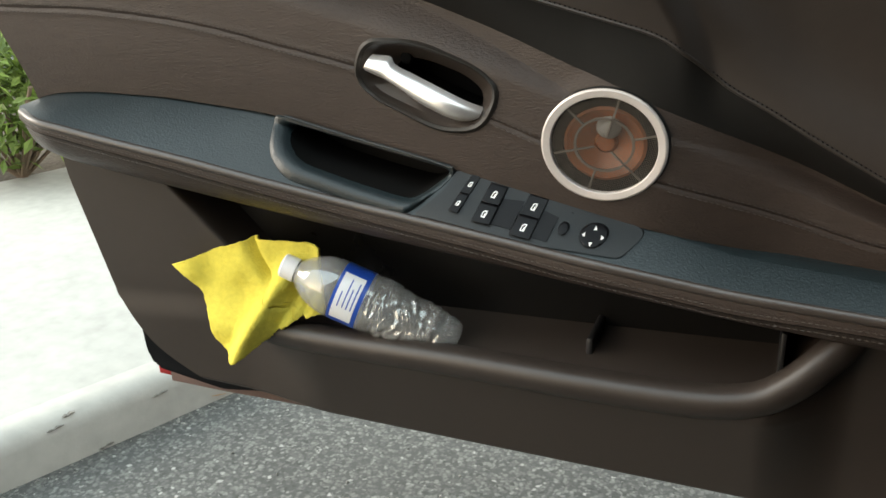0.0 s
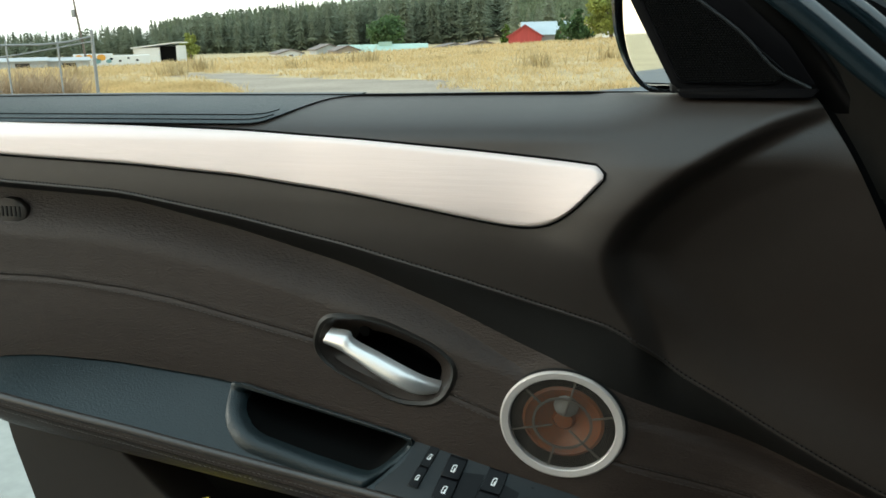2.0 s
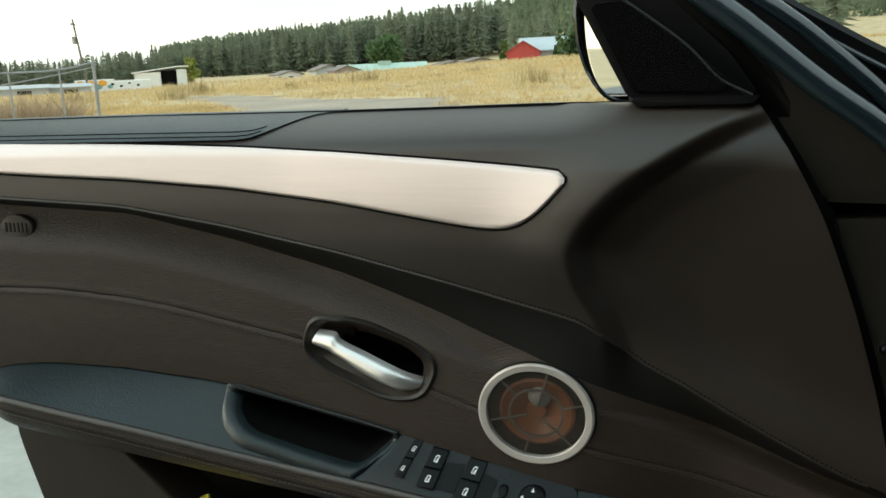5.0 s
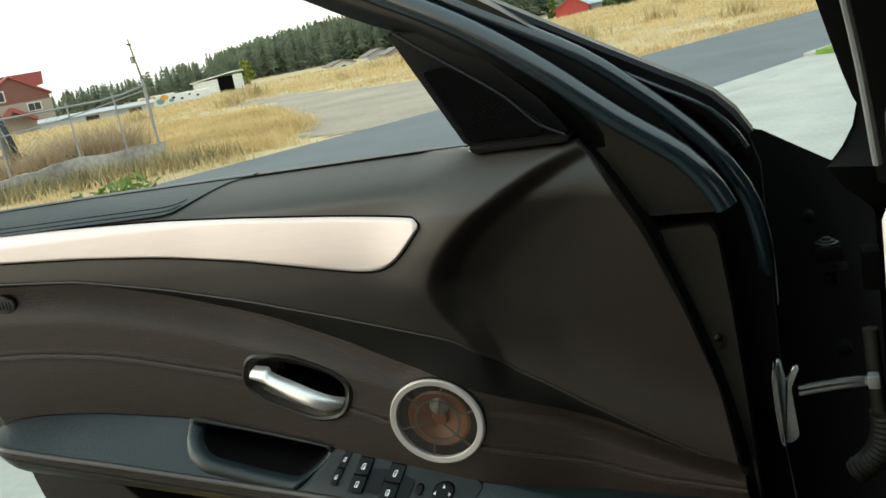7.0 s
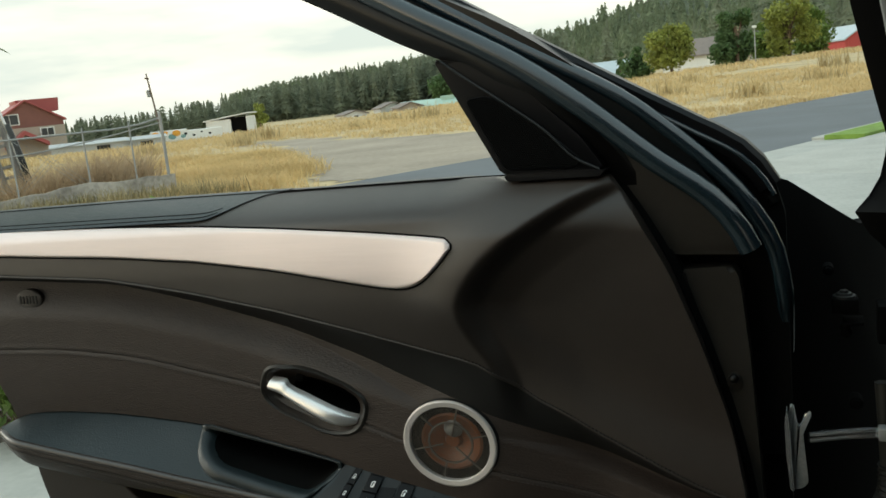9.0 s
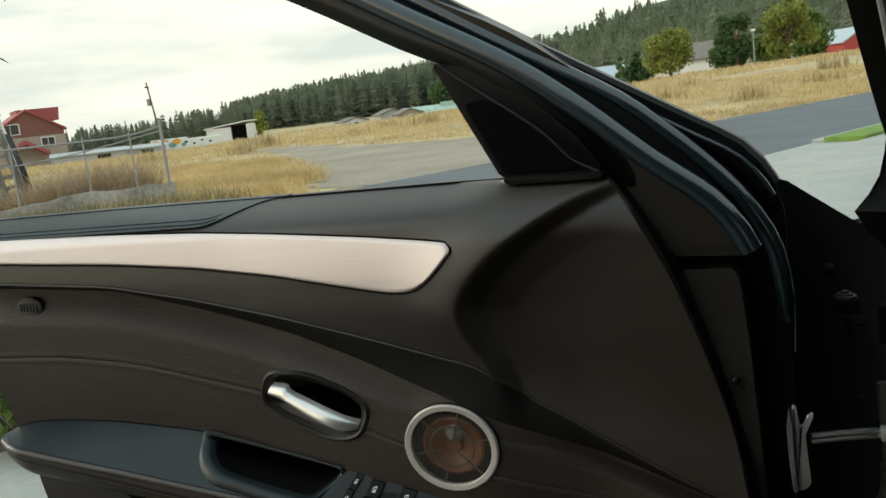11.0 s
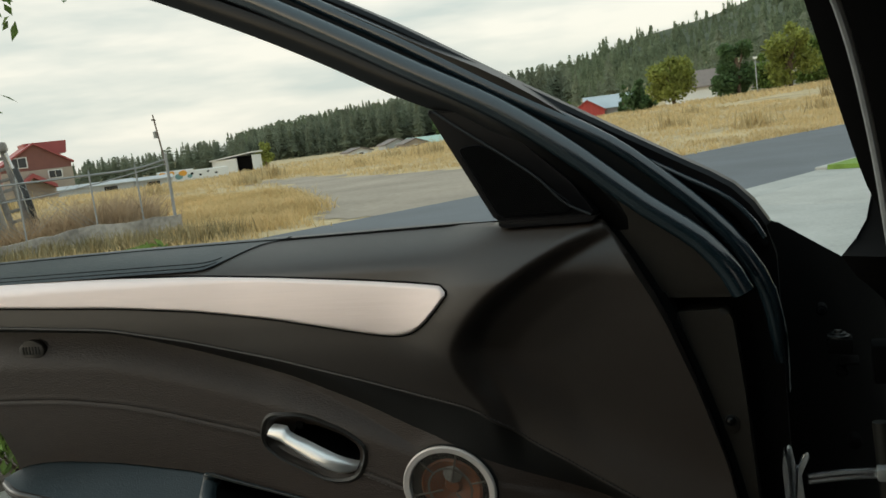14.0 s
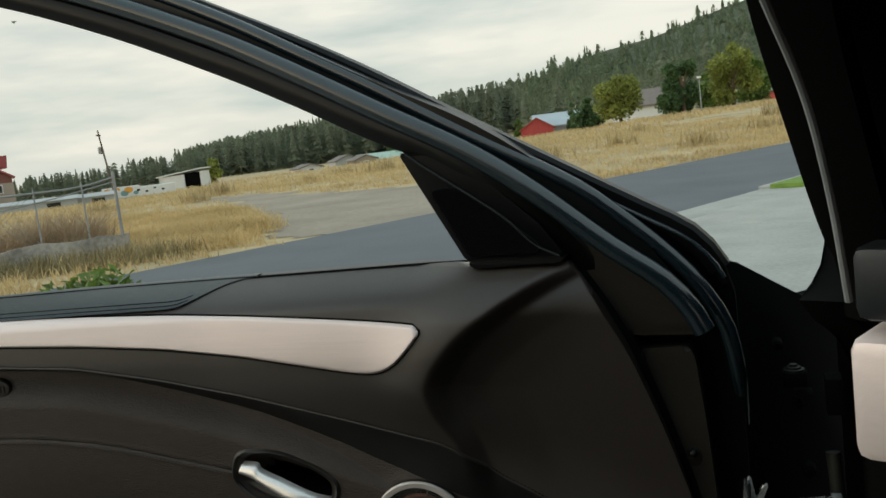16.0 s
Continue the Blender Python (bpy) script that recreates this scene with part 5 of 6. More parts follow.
def loose_stones():
    """Small chippings and grit lying along the foot of the kerb."""
    rnd = random.Random(12)
    verts, faces = [], []
    for _ in range(700):
        u, v = rnd.uniform(-1.2, 2.2), 1.294 - abs(rnd.gauss(0, 0.02)) if rnd.random() < 0.45 else rnd.uniform(0.3, 1.29)
        c_ = Vector(uv(u, v, 0.001))
        r = rnd.uniform(0.0015, 0.0042)
        k = len(verts)
        for d in ((1, 0, 0), (0.2, 1, 0), (-1, 0.3, 0), (-0.2, -1, 0), (0.1, 0, 0.8)):
            verts.append(c_ + Vector(d) * r * rnd.uniform(0.7, 1.2))
        faces += [(k, k + 1, k + 4), (k + 1, k + 2, k + 4), (k + 2, k + 3, k + 4), (k + 3, k, k + 4)]
    ob = link_mesh("loose_stones", verts, faces, mat("grey_chippings", (0.24, 0.24, 0.225), 0.9, 0.4, 40, random_tint=0.5), smooth=False)
    tagged(ob, "small grey chippings scattered at the foot of the kerb", "gravel", kind="stuff")


loose_stones()


def kerb_chips():
    """Dark chips and cracks in the kerb's rounded edge."""
    rnd = random.Random(9)
    kerb = bpy.data.objects["kerb"]
    for u, v, z, l in ((0.272, 1.2985, 0.075, 0.03), (0.30, 1.305, 0.087, 0.022), (0.455, 1.2955, 0.062, 0.03), (0.345, 1.2955, 0.006, 0.03),):
        c_ = Vector((u, v, z))
        pts = [(rnd.uniform(-1, -0.8) * l / 2, -0.001), (-0.2 * l, 0.0008), (-0.05 * l, -0.0004), (0.15 * l, 0.0022), (0.3 * l, 0.0020), (l / 2, 0.0010), (0.25 * l, -0.0012), (0.05 * l, -0.0006), (-0.25 * l, -0.0026)]
        bm = prism_bm([(u + a, z + b) for a, b in pts], "y", v - 0.0022, v + 0.004, 0.0, 1, CAR)
        part("chip", bm, M["chip"], kerb, "dark chip", smooth=False)


kerb_chips()

# ---- plants ----
def tuft_stuff(name, spots, material, label, category, blades, height, spread, lean=0.5, width=0.012):
    """Many thin blades on many spots, one mesh."""
    rnd = random.Random(7)
    verts, faces = [], []
    for x, y, z, s in spots:
        for _ in range(blades):
            a = rnd.uniform(0, 2 * math.pi)
            h = height * s * rnd.uniform(0.5, 1.15)
            bx, by = x + rnd.gauss(0, spread * s), y + rnd.gauss(0, spread * s)
            dx, dy = math.cos(a), math.sin(a)
            l = h * lean * rnd.uniform(0.2, 1.0)
            w = width * s * rnd.uniform(0.7, 1.4)
            px, py = -dy * w, dx * w
            k = len(verts)
            verts += [(bx - px, by - py, z), (bx + px, by + py, z), (bx + dx * l * 0.4 + px * 0.6, by + dy * l * 0.4 + py * 0.6, z + h * 0.6), (bx + dx * l * 0.4 - px * 0.6, by + dy * l * 0.4 - py * 0.6, z + h * 0.6), (bx + dx * l, by + dy * l, z + h)]
            faces += [(k, k + 1, k + 2, k + 3), (k + 3, k + 2, k + 4)]
    ob = link_mesh(name, verts, faces, material, smooth=False)
    return tagged(ob, label, category, kind="stuff")


def in_gravel(x, y):
    return inside(GRAVEL, x, y)


def field_spots(n, seed, v0, v1, u0, u1):
    rnd = random.Random(seed)
    spots = []
    while len(spots) < n:
        v = v0 + (v1 - v0) * rnd.random() ** 1.7
        u = rnd.uniform(u0, u1)
        x, y, _ = uv(u, v)
        if y < 4 or in_gravel(x, y):
            continue
        keep = 0.5 + 0.5 * noise.noise(Vector((x * 0.22, y * 0.22, 3.0)))
        if rnd.random() < 0.25 + keep:
            d = max(1.0, math.hypot(x, y) / 22)
            spots.append((x, y, ground_height(x, y) - 0.02, (0.45 + 0.8 * keep) * d ** 0.5))
    return spots


tuft_stuff("dry_grass", field_spots(5200, 3, 10.15, 46, -6, 60), M["dry_blade"], "pale straw-coloured dry grass along the road", "dry grass", 12, 0.17, 0.18, 1.6, 0.012)
tuft_stuff("far_dry_grass", field_spots(3500, 5, 40, 150, -40, 150), M["dry_blade"], "pale dry grass across the field", "dry grass", 8, 0.22, 0.40, 1.8, 0.03)


def bush_spots():
    rnd = random.Random(17)
    out = []
    while len(out) < 20:
        x, y, _ = uv(rnd.uniform(8, 60), 13.5 + 34 * rnd.random() ** 1.2)
        if y > 6 and not in_gravel(x, y):
            out.append((x, y, ground_height(x, y) - 0.04, rnd.uniform(0.6, 1.5) * (1 + math.hypot(x, y) / 60)))
    return out


tuft_stuff("weed_clumps", bush_spots(), M["weed"], "brownish clumps of dead weeds in the field", "weeds", 90, 0.36, 0.20, 0.9, 0.014)


def leaf_cloud(spots, size, rnd, long=1.7):
    """Leaf-shaped, slightly folded pieces with random turns at the given spots."""
    verts, faces = [], []
    for p in spots:
        s = size * rnd.uniform(0.6, 1.3)
        e = Euler((rnd.uniform(-1.2, 1.2), rnd.uniform(-1.2, 1.2), rnd.uniform(0, 6.28))).to_matrix()
        k = len(verts)
        for q in ((-0.5 * long, 0, 0), (0, -0.35, 0.12), (0.5 * long, 0, 0), (0, 0.35, 0.12)):
            verts.append(Vector(p) + e @ (Vector(q) * s))
        faces += [(k, k + 1, k + 2), (k, k + 2, k + 3)]
    return verts, faces


def clump_spots(lobes, n, rnd, shell=0.55):
    """Spots spread near the surface of several overlapping lobes (centre, radii)."""
    out = []
    total = sum(l[1][0] * l[1][2] for l in lobes)
    for c_, r_ in lobes:
        for _ in range(int(n * r_[0] * r_[2] / total)):
            v = Vector((rnd.gauss(0, 1), rnd.gauss(0, 1), rnd.gauss(0, 1))).normalized()
            k = rnd.uniform(shell, 1.05) * (0.85 + 0.3 * noise.noise(Vector(c_) + v * 1.7))
            out.append((c_[0] + v.x * r_[0] * k, c_[1] + v.y * r_[1] * k, c_[2] + v.z * r_[2] * k))
    return out


def shrub(at, lobes, n, size, label, material, flowers=0, seed=1):
    rnd = random.Random(seed)
    t = thing("shrub", at, label, "shrub")
    base = Vector(at)
    lobes = [(tuple(base + Vector(c_)), r_) for c_, r_ in lobes]
    v, f = leaf_cloud(clump_spots(lobes, n, rnd, 0.35), size, rnd)
    link_mesh("foliage", v, f, material, t, "small green leaves", smooth=False, kind="stuff")
    for c_, r_ in lobes:
        for k in range(4):
            tip = Vector(c_) + Vector((rnd.uniform(-1, 1) * r_[0], rnd.uniform(-1, 1) * r_[1], rnd.uniform(0, 0.6) * r_[2])) * 0.7
            tube("branch", [base, base.lerp(tip, 0.5) + Vector((0, 0, 0.03)), tip], 0.006, M["bark"], t, 5, 5)
    if flowers:
        rnd2 = random.Random(seed + 1)
        for p in clump_spots(lobes, flowers, rnd2, 0.98):
            part("flower", lathe_bm([(0, 0.004), (0.008, 0.006), (0.012, 0.0), (0.0, -0.004)], 7, Matrix.Translation(p)), M["flower"], t)
    return t


shrub((-2.17, 1.82, 0.09), [((0, 0, 0.22), (0.20, 0.22, 0.20)), ((-0.08, 0.1, 0.36), (0.20, 0.2, 0.18)), ((-0.30, -0.12, 0.25), (0.25, 0.2, 0.24)), ((0.02, 0.30, 0.20), (0.2, 0.2, 0.18)), ((0.18, 0.02, 0.32), (0.18, 0.2, 0.26)), ((0.30, 0.10, 0.24), (0.16, 0.2, 0.22))], 3800, 0.030, "low green shrub with a few yellow flowers by the pavement", M["leaf"], 14, 4)
shrub((-2.24, 2.55, 0.09), [((0.12, -0.02, 0.56), (0.16, 0.18, 0.16)), ((0, 0, 0.54), (0.17, 0.2, 0.18)), ((-0.20, 0.02, 0.47), (0.2, 0.2, 0.20)), ((0.14, 0.10, 0.44), (0.14, 0.18, 0.18)), ((0.0, 0.1, 0.22), (0.3, 0.25, 0.2))], 2400, 0.036, "leafy green shrub in the planting bed", M["leaf"], 0, 9)


def brush_spots():
    rnd = random.Random(21)
    out = []
    for _ in range(2400):
        t = rnd.random()
        x = -9.1 - 5.5 * t + rnd.gauss(0, 0.2)
        y = 10.75 - 3.6 * t + rnd.uniform(0.3, 3.2)
        if math.atan2(x - 0.28, y + 0.19) < -0.728:
            out.append((x, y, -0.05, rnd.uniform(0.6, 1.35) * (1.0 - 0.45 * step(0.25, 0.55, t))))
    return out


def mound_spots():
    rnd = random.Random(23)
    out = []
    while len(out) < 800:
        az, r = rnd.uniform(-0.70, -0.40), 13.0 + 14 * rnd.random()
        x, y = 0.28 + r * math.sin(az), -0.19 + r * math.cos(az)
        keep = 0.5 + 0.5 * noise.noise(Vector((x * 0.4, y * 0.4, 8.0)))
        if not in_gravel(x + 0.3, y) and 0.4303 * y - 0.9027 * x > 10.3 and rnd.random() < keep + 0.1:
            out.append((x, y, -0.04, 0.5 + 0.8 * keep))
    return out


tuft_stuff("golden_grass", mound_spots(), M["gold_blade"], "tall golden grass mounded beside the gravel track", "dry grass", 30, 0.24, 0.22, 1.7, 0.009)
tuft_stuff("dead_brush", brush_spots(), M["brush"], "brown dead brush behind the wire fence", "brush", 14, 0.66, 0.20, 1.2, 0.008)


def weeds():
    rnd = random.Random(5)
    out = []
    for _ in range(900):
        t = rnd.random()
        out.append((-7.6 - 5.0 * t + rnd.gauss(0, 0.25), 10.2 - 2.6 * t + rnd.uniform(-0.6, 0.5), -0.03, rnd.uniform(0.3, 0.9)))
    return out


tuft_stuff("weeds", weeds(), M["roadside_weed"], "tan and greenish weeds in front of the low wall", "weeds", 10, 0.36, 0.13, 0.7, 0.009)


def conifer_mesh(rnd, tiers, width):
    """A ragged conifer of height 1: drooping, torn skirts of branches thinning towards the tip, round a thin trunk."""
    verts, faces = [], []
    verts += [(0.012 * math.cos(a), 0.012 * math.sin(a), 0) for a in np.linspace(0, 2 * math.pi, 5)[:-1]] + [(0, 0, 0.97)]
    faces += [(i, (i + 1) % 4, 4) for i in range(4)]
    lean = rnd.uniform(0.5, 0.9)
    low = rnd.uniform(0.04, 0.22)
    for k in range(tiers):
        f = low + (0.96 - low) * (k + rnd.uniform(-0.3, 0.3)) / (tiers - 1)
        f = min(0.97, max(0.02, f))
        r = width * (1.03 - f) ** lean * rnd.uniform(0.72, 1.18)
        n = 9 if f < 0.6 else 7
        h = 1.25 * (0.96 - low) / tiers * rnd.uniform(0.9, 1.5)
        turn = rnd.uniform(0, 6.28)
        q = len(verts)
        verts.append((rnd.uniform(-0.1, 0.1) * r, rnd.uniform(-0.1, 0.1) * r, min(1.0, f + h)))
        for i in range(2 * n):
            a = turn + math.pi * i / n + rnd.uniform(-0.12, 0.12)
            g = r * (rnd.uniform(0.75, 1.25) if i % 2 else rnd.uniform(0.35, 0.6))
            verts.append((g * math.cos(a), g * math.sin(a), f + (rnd.uniform(-0.5, 0.1) * h if i % 2 else rnd.uniform(0.1, 0.5) * h)))
        faces += [(q, q + 1 + i, q + 1 + (i + 1) % (2 * n)) for i in range(2 * n)]
    return verts, faces


def forest(name, spots, material, label, tiers):
    rnd = random.Random(11)
    kinds = [conifer_mesh(rnd, tiers, rnd.uniform(0.16, 0.27)) for _ in range(9)]
    arrays = [(np.array(v), f) for v, f in kinds]
    vs, fs, base = [], [], 0
    for x, y, z, h in spots:
        v, f = arrays[rnd.randrange(9)]
        a = rnd.uniform(0, 6.28)
        c_, s_ = math.cos(a), math.sin(a)
        w = h * rnd.uniform(0.85, 1.3)
        vs.append(np.stack([(v[:, 0] * c_ - v[:, 1] * s_) * w + x, (v[:, 0] * s_ + v[:, 1] * c_) * w + y, v[:, 2] * h + z], 1))
        fs += [tuple(q + base for q in face) for face in f]
        base += len(v)
    ob = link_mesh(name, np.concatenate(vs), fs, material, smooth=False)
    return tagged(ob, label, "forest", kind="stuff")


def polar(az, r):
    return r * math.sin(az), r * math.cos(az)


# skyline: treetop height over the eye, by bearing
TOPS = ([-0.85, -0.777, -0.719, -0.659, -0.584, -0.526, -0.436, -0.294, -0.224, -0.161, -0.089, -0.003, 0.12, 0.3],
        [0.017, 0.020, 0.022, 0.027, 0.0365, 0.0455, 0.0505, 0.064, 0.0733, 0.092, 0.102, 0.125, 0.14, 0.15])


def forest_front():
    rnd = random.Random(2)
    out = []
    for _ in range(900):
        az = rnd.uniform(-0.95, -0.24)
        r = rnd.uniform(300, 380)
        x, y = polar(az, r)
        z = ground_height(x, y)
        top = 1.07 + np.interp(az, *TOPS) * 340
        out.append((x, y, z - 0.5, max(4.0, (top - z)) * (0.62 + 0.32 * rnd.random())))
    for _ in range(34):
        az, r = rnd.uniform(-0.24, 0.10), rnd.uniform(240, 330)
        x, y = polar(az, r)
        out.append((x, y, 1.0, rnd.uniform(12, 23) * (0.75 + 1.2 * max(0.0, az + 0.24))))
    return out


def hill_top(az, r, f):
    """How high the canopy stands on the slope, f from its foot to the skyline."""
    return 1.07 + r * (0.018 + (float(np.interp(az, *TOPS)) - 0.018) * (0.22 + 0.78 * f))


def forest_hill():
    rnd = random.Random(3)
    out = []
    for _ in range(4200):
        az = rnd.uniform(-0.62, 0.35)
        f = rnd.random()
        r = 380 + 320 * f
        x, y = polar(az, r)
        h = rnd.uniform(15, 27) * (1.3 if rnd.random() < 0.12 else 1.0)
        out.append((x, y, hill_top(az, r, f) * rnd.uniform(0.86, 0.96) + max(0.0, h - 27) * step(-0.35, -0.15, az) - h, h))
    return out


forest("conifer_wood", forest_front(), M["conifer"], "green conifer wood along the skyline, haze put into its colour", 15)
forest("hill_forest", forest_hill(), M["conifer_far"], "conifers covering the hillside, haze put into their colour", 11)


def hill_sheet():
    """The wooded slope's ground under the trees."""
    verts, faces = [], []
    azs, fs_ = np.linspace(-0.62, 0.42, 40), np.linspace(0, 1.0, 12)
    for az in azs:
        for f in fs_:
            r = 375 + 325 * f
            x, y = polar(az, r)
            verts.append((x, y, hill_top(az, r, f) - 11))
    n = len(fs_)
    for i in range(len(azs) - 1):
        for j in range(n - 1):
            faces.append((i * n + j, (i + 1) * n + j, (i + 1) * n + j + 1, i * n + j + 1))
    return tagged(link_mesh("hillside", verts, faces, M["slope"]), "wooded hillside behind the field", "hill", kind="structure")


hill_sheet()


def tree(az, r, base_z, height, width, material, label, n=1500, seed=1, trunk_share=0.3, leaf=0.45, pale=False):
    rnd = random.Random(seed)
    x, y = polar(az, r)
    t = thing("tree", (x, y, base_z), label, "tree")
    b = Vector((x, y, base_z))
    top = b + Vector((0, 0, height))
    tube("trunk", [b, b + Vector((0.1, 0, height * 0.35)), b + Vector((-0.1, 0.1, height * 0.7))], width * 0.035, M["bark"], t, 8, 7)
    lobes = []
    for k in range(9):
        f = rnd.random()
        z = height * (trunk_share + (0.92 - trunk_share) * f)
        w = width * 0.5 * (1.05 - 0.75 * abs(f - 0.35))
        c_ = b + Vector((rnd.uniform(-0.6, 0.6) * w, rnd.uniform(-0.6, 0.6) * w, z))
        rr = w * rnd.uniform(0.45, 0.65)
        lobes.append((tuple(c_), (rr, rr, rr * 0.85)))
        tube("limb", [b + Vector((0, 0, height * 0.3)), (b + Vector((0, 0, height * 0.45))).lerp(c_, 0.5), c_], width * 0.012, M["bark"], t, 5, 5)
    v, f = leaf_cloud(clump_spots(lobes, int(n * 2.2), rnd, 0.25), leaf, rnd, 1.3)
    link_mesh("crown", v, f, material, t, "", smooth=False)
    return t


tree(-0.130, 128, 0.6, 8.0, 7.5, M["leaf_yellow"], "olive-yellow tree beside the grey-roofed house", 2600, 3, 0.08)
tree(-0.062, 126, 0.8, 7.8, 7.5, M["leaf_dark"], "dense dark green round tree", 2600, 4, 0.12)
tree(-0.010, 130, 1.2, 9.2, 8.0, M["leaf_yellow"], "yellowing birch tree with a pale trunk", 2400, 5, 0.16)
tree(0.010, 140, 1.2, 7.0, 8.0, M["leaf"], "green tree beside the birch", 1800, 6, 0.15)
tree(-0.030, 150, 1.2, 6.0, 7.0, M["leaf"], "green tree behind the dark one", 1500, 7, 0.15)
tree(-0.165, 135, 0.2, 5.5, 5.0, M["leaf_dark"], "small dark tree near the barn", 1200, 8, 0.1)
tree(-0.375, 215, -0.6, 10.0, 11.0, M["leaf_dark"], "broad green tree behind the green roof", 1600, 9, 0.1, 0.7)
tree(-0.59, 185, -1.4, 5.0, 5.0, M["leaf_yellow"], "small yellow-green tree beside the white shed", 900, 10, 0.1)
tree(-0.185, 178, 0.0, 6.0, 3.5, M["leaf_dark"], "narrow dark tree by the barn", 900, 12, 0.1)
tree(-0.245, 200, 0.0, 4.5, 3.0, M["leaf"], "small green tree by the barn", 700, 13, 0.1)


def street_tree():
    """A tree in the planting bed whose twigs hang into view."""
    rnd = random.Random(31)
    base = Vector((-3.55, 2.30, 0.13))
    t = thing("tree", base, "young tree with pointed dark green leaves", "tree")
    tube("trunk", [base, base + Vector((0.05, 0, 1.2)), base + Vector((0.0, 0.05, 2.6))], 0.05, M["bark"], t, 12, 10)
    spots = []
    for k in range(26):
        a = rnd.uniform(0, 6.28)
        tip = base + Vector((math.cos(a) * rnd.uniform(0.4, 0.85), math.sin(a) * rnd.uniform(0.3, 0.7), rnd.uniform(1.75, 3.0)))
        tube("limb", [base + Vector((0, 0, rnd.uniform(1.4, 2.2))), base.lerp(tip, 0.6) + Vector((0, 0, 0.5)), tip], 0.008, M["bark"], t, 6, 5)
        for _ in range(45):
            spots.append(tip + Vector((rnd.gauss(0, 0.16), rnd.gauss(0, 0.16), rnd.gauss(0, 0.14))))
    for p in ((-2.77, 2.51, 1.88), (-2.74, 2.53, 1.95), (-2.79, 2.50, 1.81), (-2.84, 2.46, 1.42), (-2.80, 2.49, 2.00)):
        tube("limb", [base + Vector((0.02, 0, 1.7)), base.lerp(Vector(p), 0.6) + Vector((0, 0, 0.15)), Vector(p)], 0.004, M["bark"], t, 6, 5)
        for _ in range(26):
            spots.append(Vector(p) + Vector((rnd.gauss(0, 0.035), rnd.gauss(0, 0.06), rnd.gauss(0, 0.045))))
    v, f = leaf_cloud(spots, 0.046, rnd, 1.8)
    link_mesh("crown", v, f, M["leaf"], t, "pointed leaves", smooth=False)


street_tree()

# ---- fence, wall and machine across the road ----
wall_top = [(-8.75, 10.75), (-9.62, 9.98), (-10.59, 8.94), (-12.5, 7.0), (-15.0, 4.5)]


def low_wall():
    verts, faces = [], []
    pts = smooth_path([(x, y, 0) for x, y in wall_top], 44)
    rnd = random.Random(4)
    for i, p in enumerate(pts):
        a, b = pts[max(0, i - 1)], pts[min(len(pts) - 1, i + 1)]
        n_ = Vector((-(b - a).y, (b - a).x, 0)).normalized() * 0.22
        h = 0.34 - 0.14 * step(-9.0, -11.5, p.x) + rnd.uniform(-0.035, 0.035)
        verts += [p - n_ + Vector((0, 0, -0.1)), p - n_ + Vector((0, 0, h)), p + n_ + Vector((0, 0, h + 0.02)), p + n_ + Vector((0, 0, -0.1))]
    for i in range(len(pts) - 1):
        k = 4 * i
        for j in range(4):
            faces.append((k + j, k + 4 + j, k + 4 + (j + 1) % 4, k + (j + 1) % 4))
    faces += [(0, 1, 2, 3), (4 * len(pts) - 4, 4 * len(pts) - 1, 4 * len(pts) - 2, 4 * len(pts) - 3)]
    tagged(link_mesh("low_wall", verts, faces, mat("rough_grey_concrete", (0.36, 0.34, 0.31), 0.95, 0.45, 1.6, 0.6, 20), smooth=False), "low rough concrete wall under the wire fence", "wall", kind="structure")


low_wall()


def wire_fence():
    f = thing("wire_fence", (-8.82, 10.7, 0), "grey chain-link fence with steel posts and top rail", "fence")
    line = [Vector((x, y, 0)) for x, y in ((-8.82, 10.70), (-9.17, 10.39), (-9.66, 9.94), (-10.35, 9.22), (-11.3, 8.2), (-12.3, 7.2), (-13.3, 6.2))]
    tops = [1.22, 1.13, 1.12, 1.12, 1.12, 1.12, 1.12]
    for i, p in enumerate(line):
        r = 0.024 if i == 0 else 0.013
        part("post", lathe_bm([(r, -0.1), (r, tops[i] + (0.06 if i == 0 else 0)), (0, tops[i] + 0.08)], 10, Matrix.Translation(p)), M["galv"], f)
    tube("top_rail", [p + Vector((0, 0, h - 0.02)) for p, h in zip(line, tops)], 0.015, M["galv"], f, 20, 8)
    tube("slack_wire", [line[0] + Vector((0, 0, 1.13)), line[2] + Vector((0, 0, 0.95)), line[3] + Vector((0, 0, 0.86)), line[5] + Vector((0, 0, 0.86))], 0.010, M["galv"], f, 16, 6)
    verts, faces = [], []
    for a, b, ha in zip(line, line[1:], tops):
        n_ = int((b - a).length / 0.075)
        for i in range(-12, n_ + 12):
            for sgn in (-1, 1):
                s0, s1 = i / n_, (i + sgn * 11) / n_
                z0, z1 = 0.34, ha
                lo_, hi_ = min(s0, s1), max(s0, s1)
                if lo_ < 0 or hi_ > 1:
                    continue
                p, q = a.lerp(b, s0) + Vector((0, 0, z0)), a.lerp(b, s1) + Vector((0, 0, z1))
                k = len(verts)
                w = Vector((0, 0, 0.0035))
                verts += [p - w, p + w, q + w, q - w]
                faces.append((k, k + 1, k + 2, k + 3))
    link_mesh("chain_link", verts, faces, M["galv"], f, "thin wire mesh", smooth=False, kind="stuff")


wire_fence()


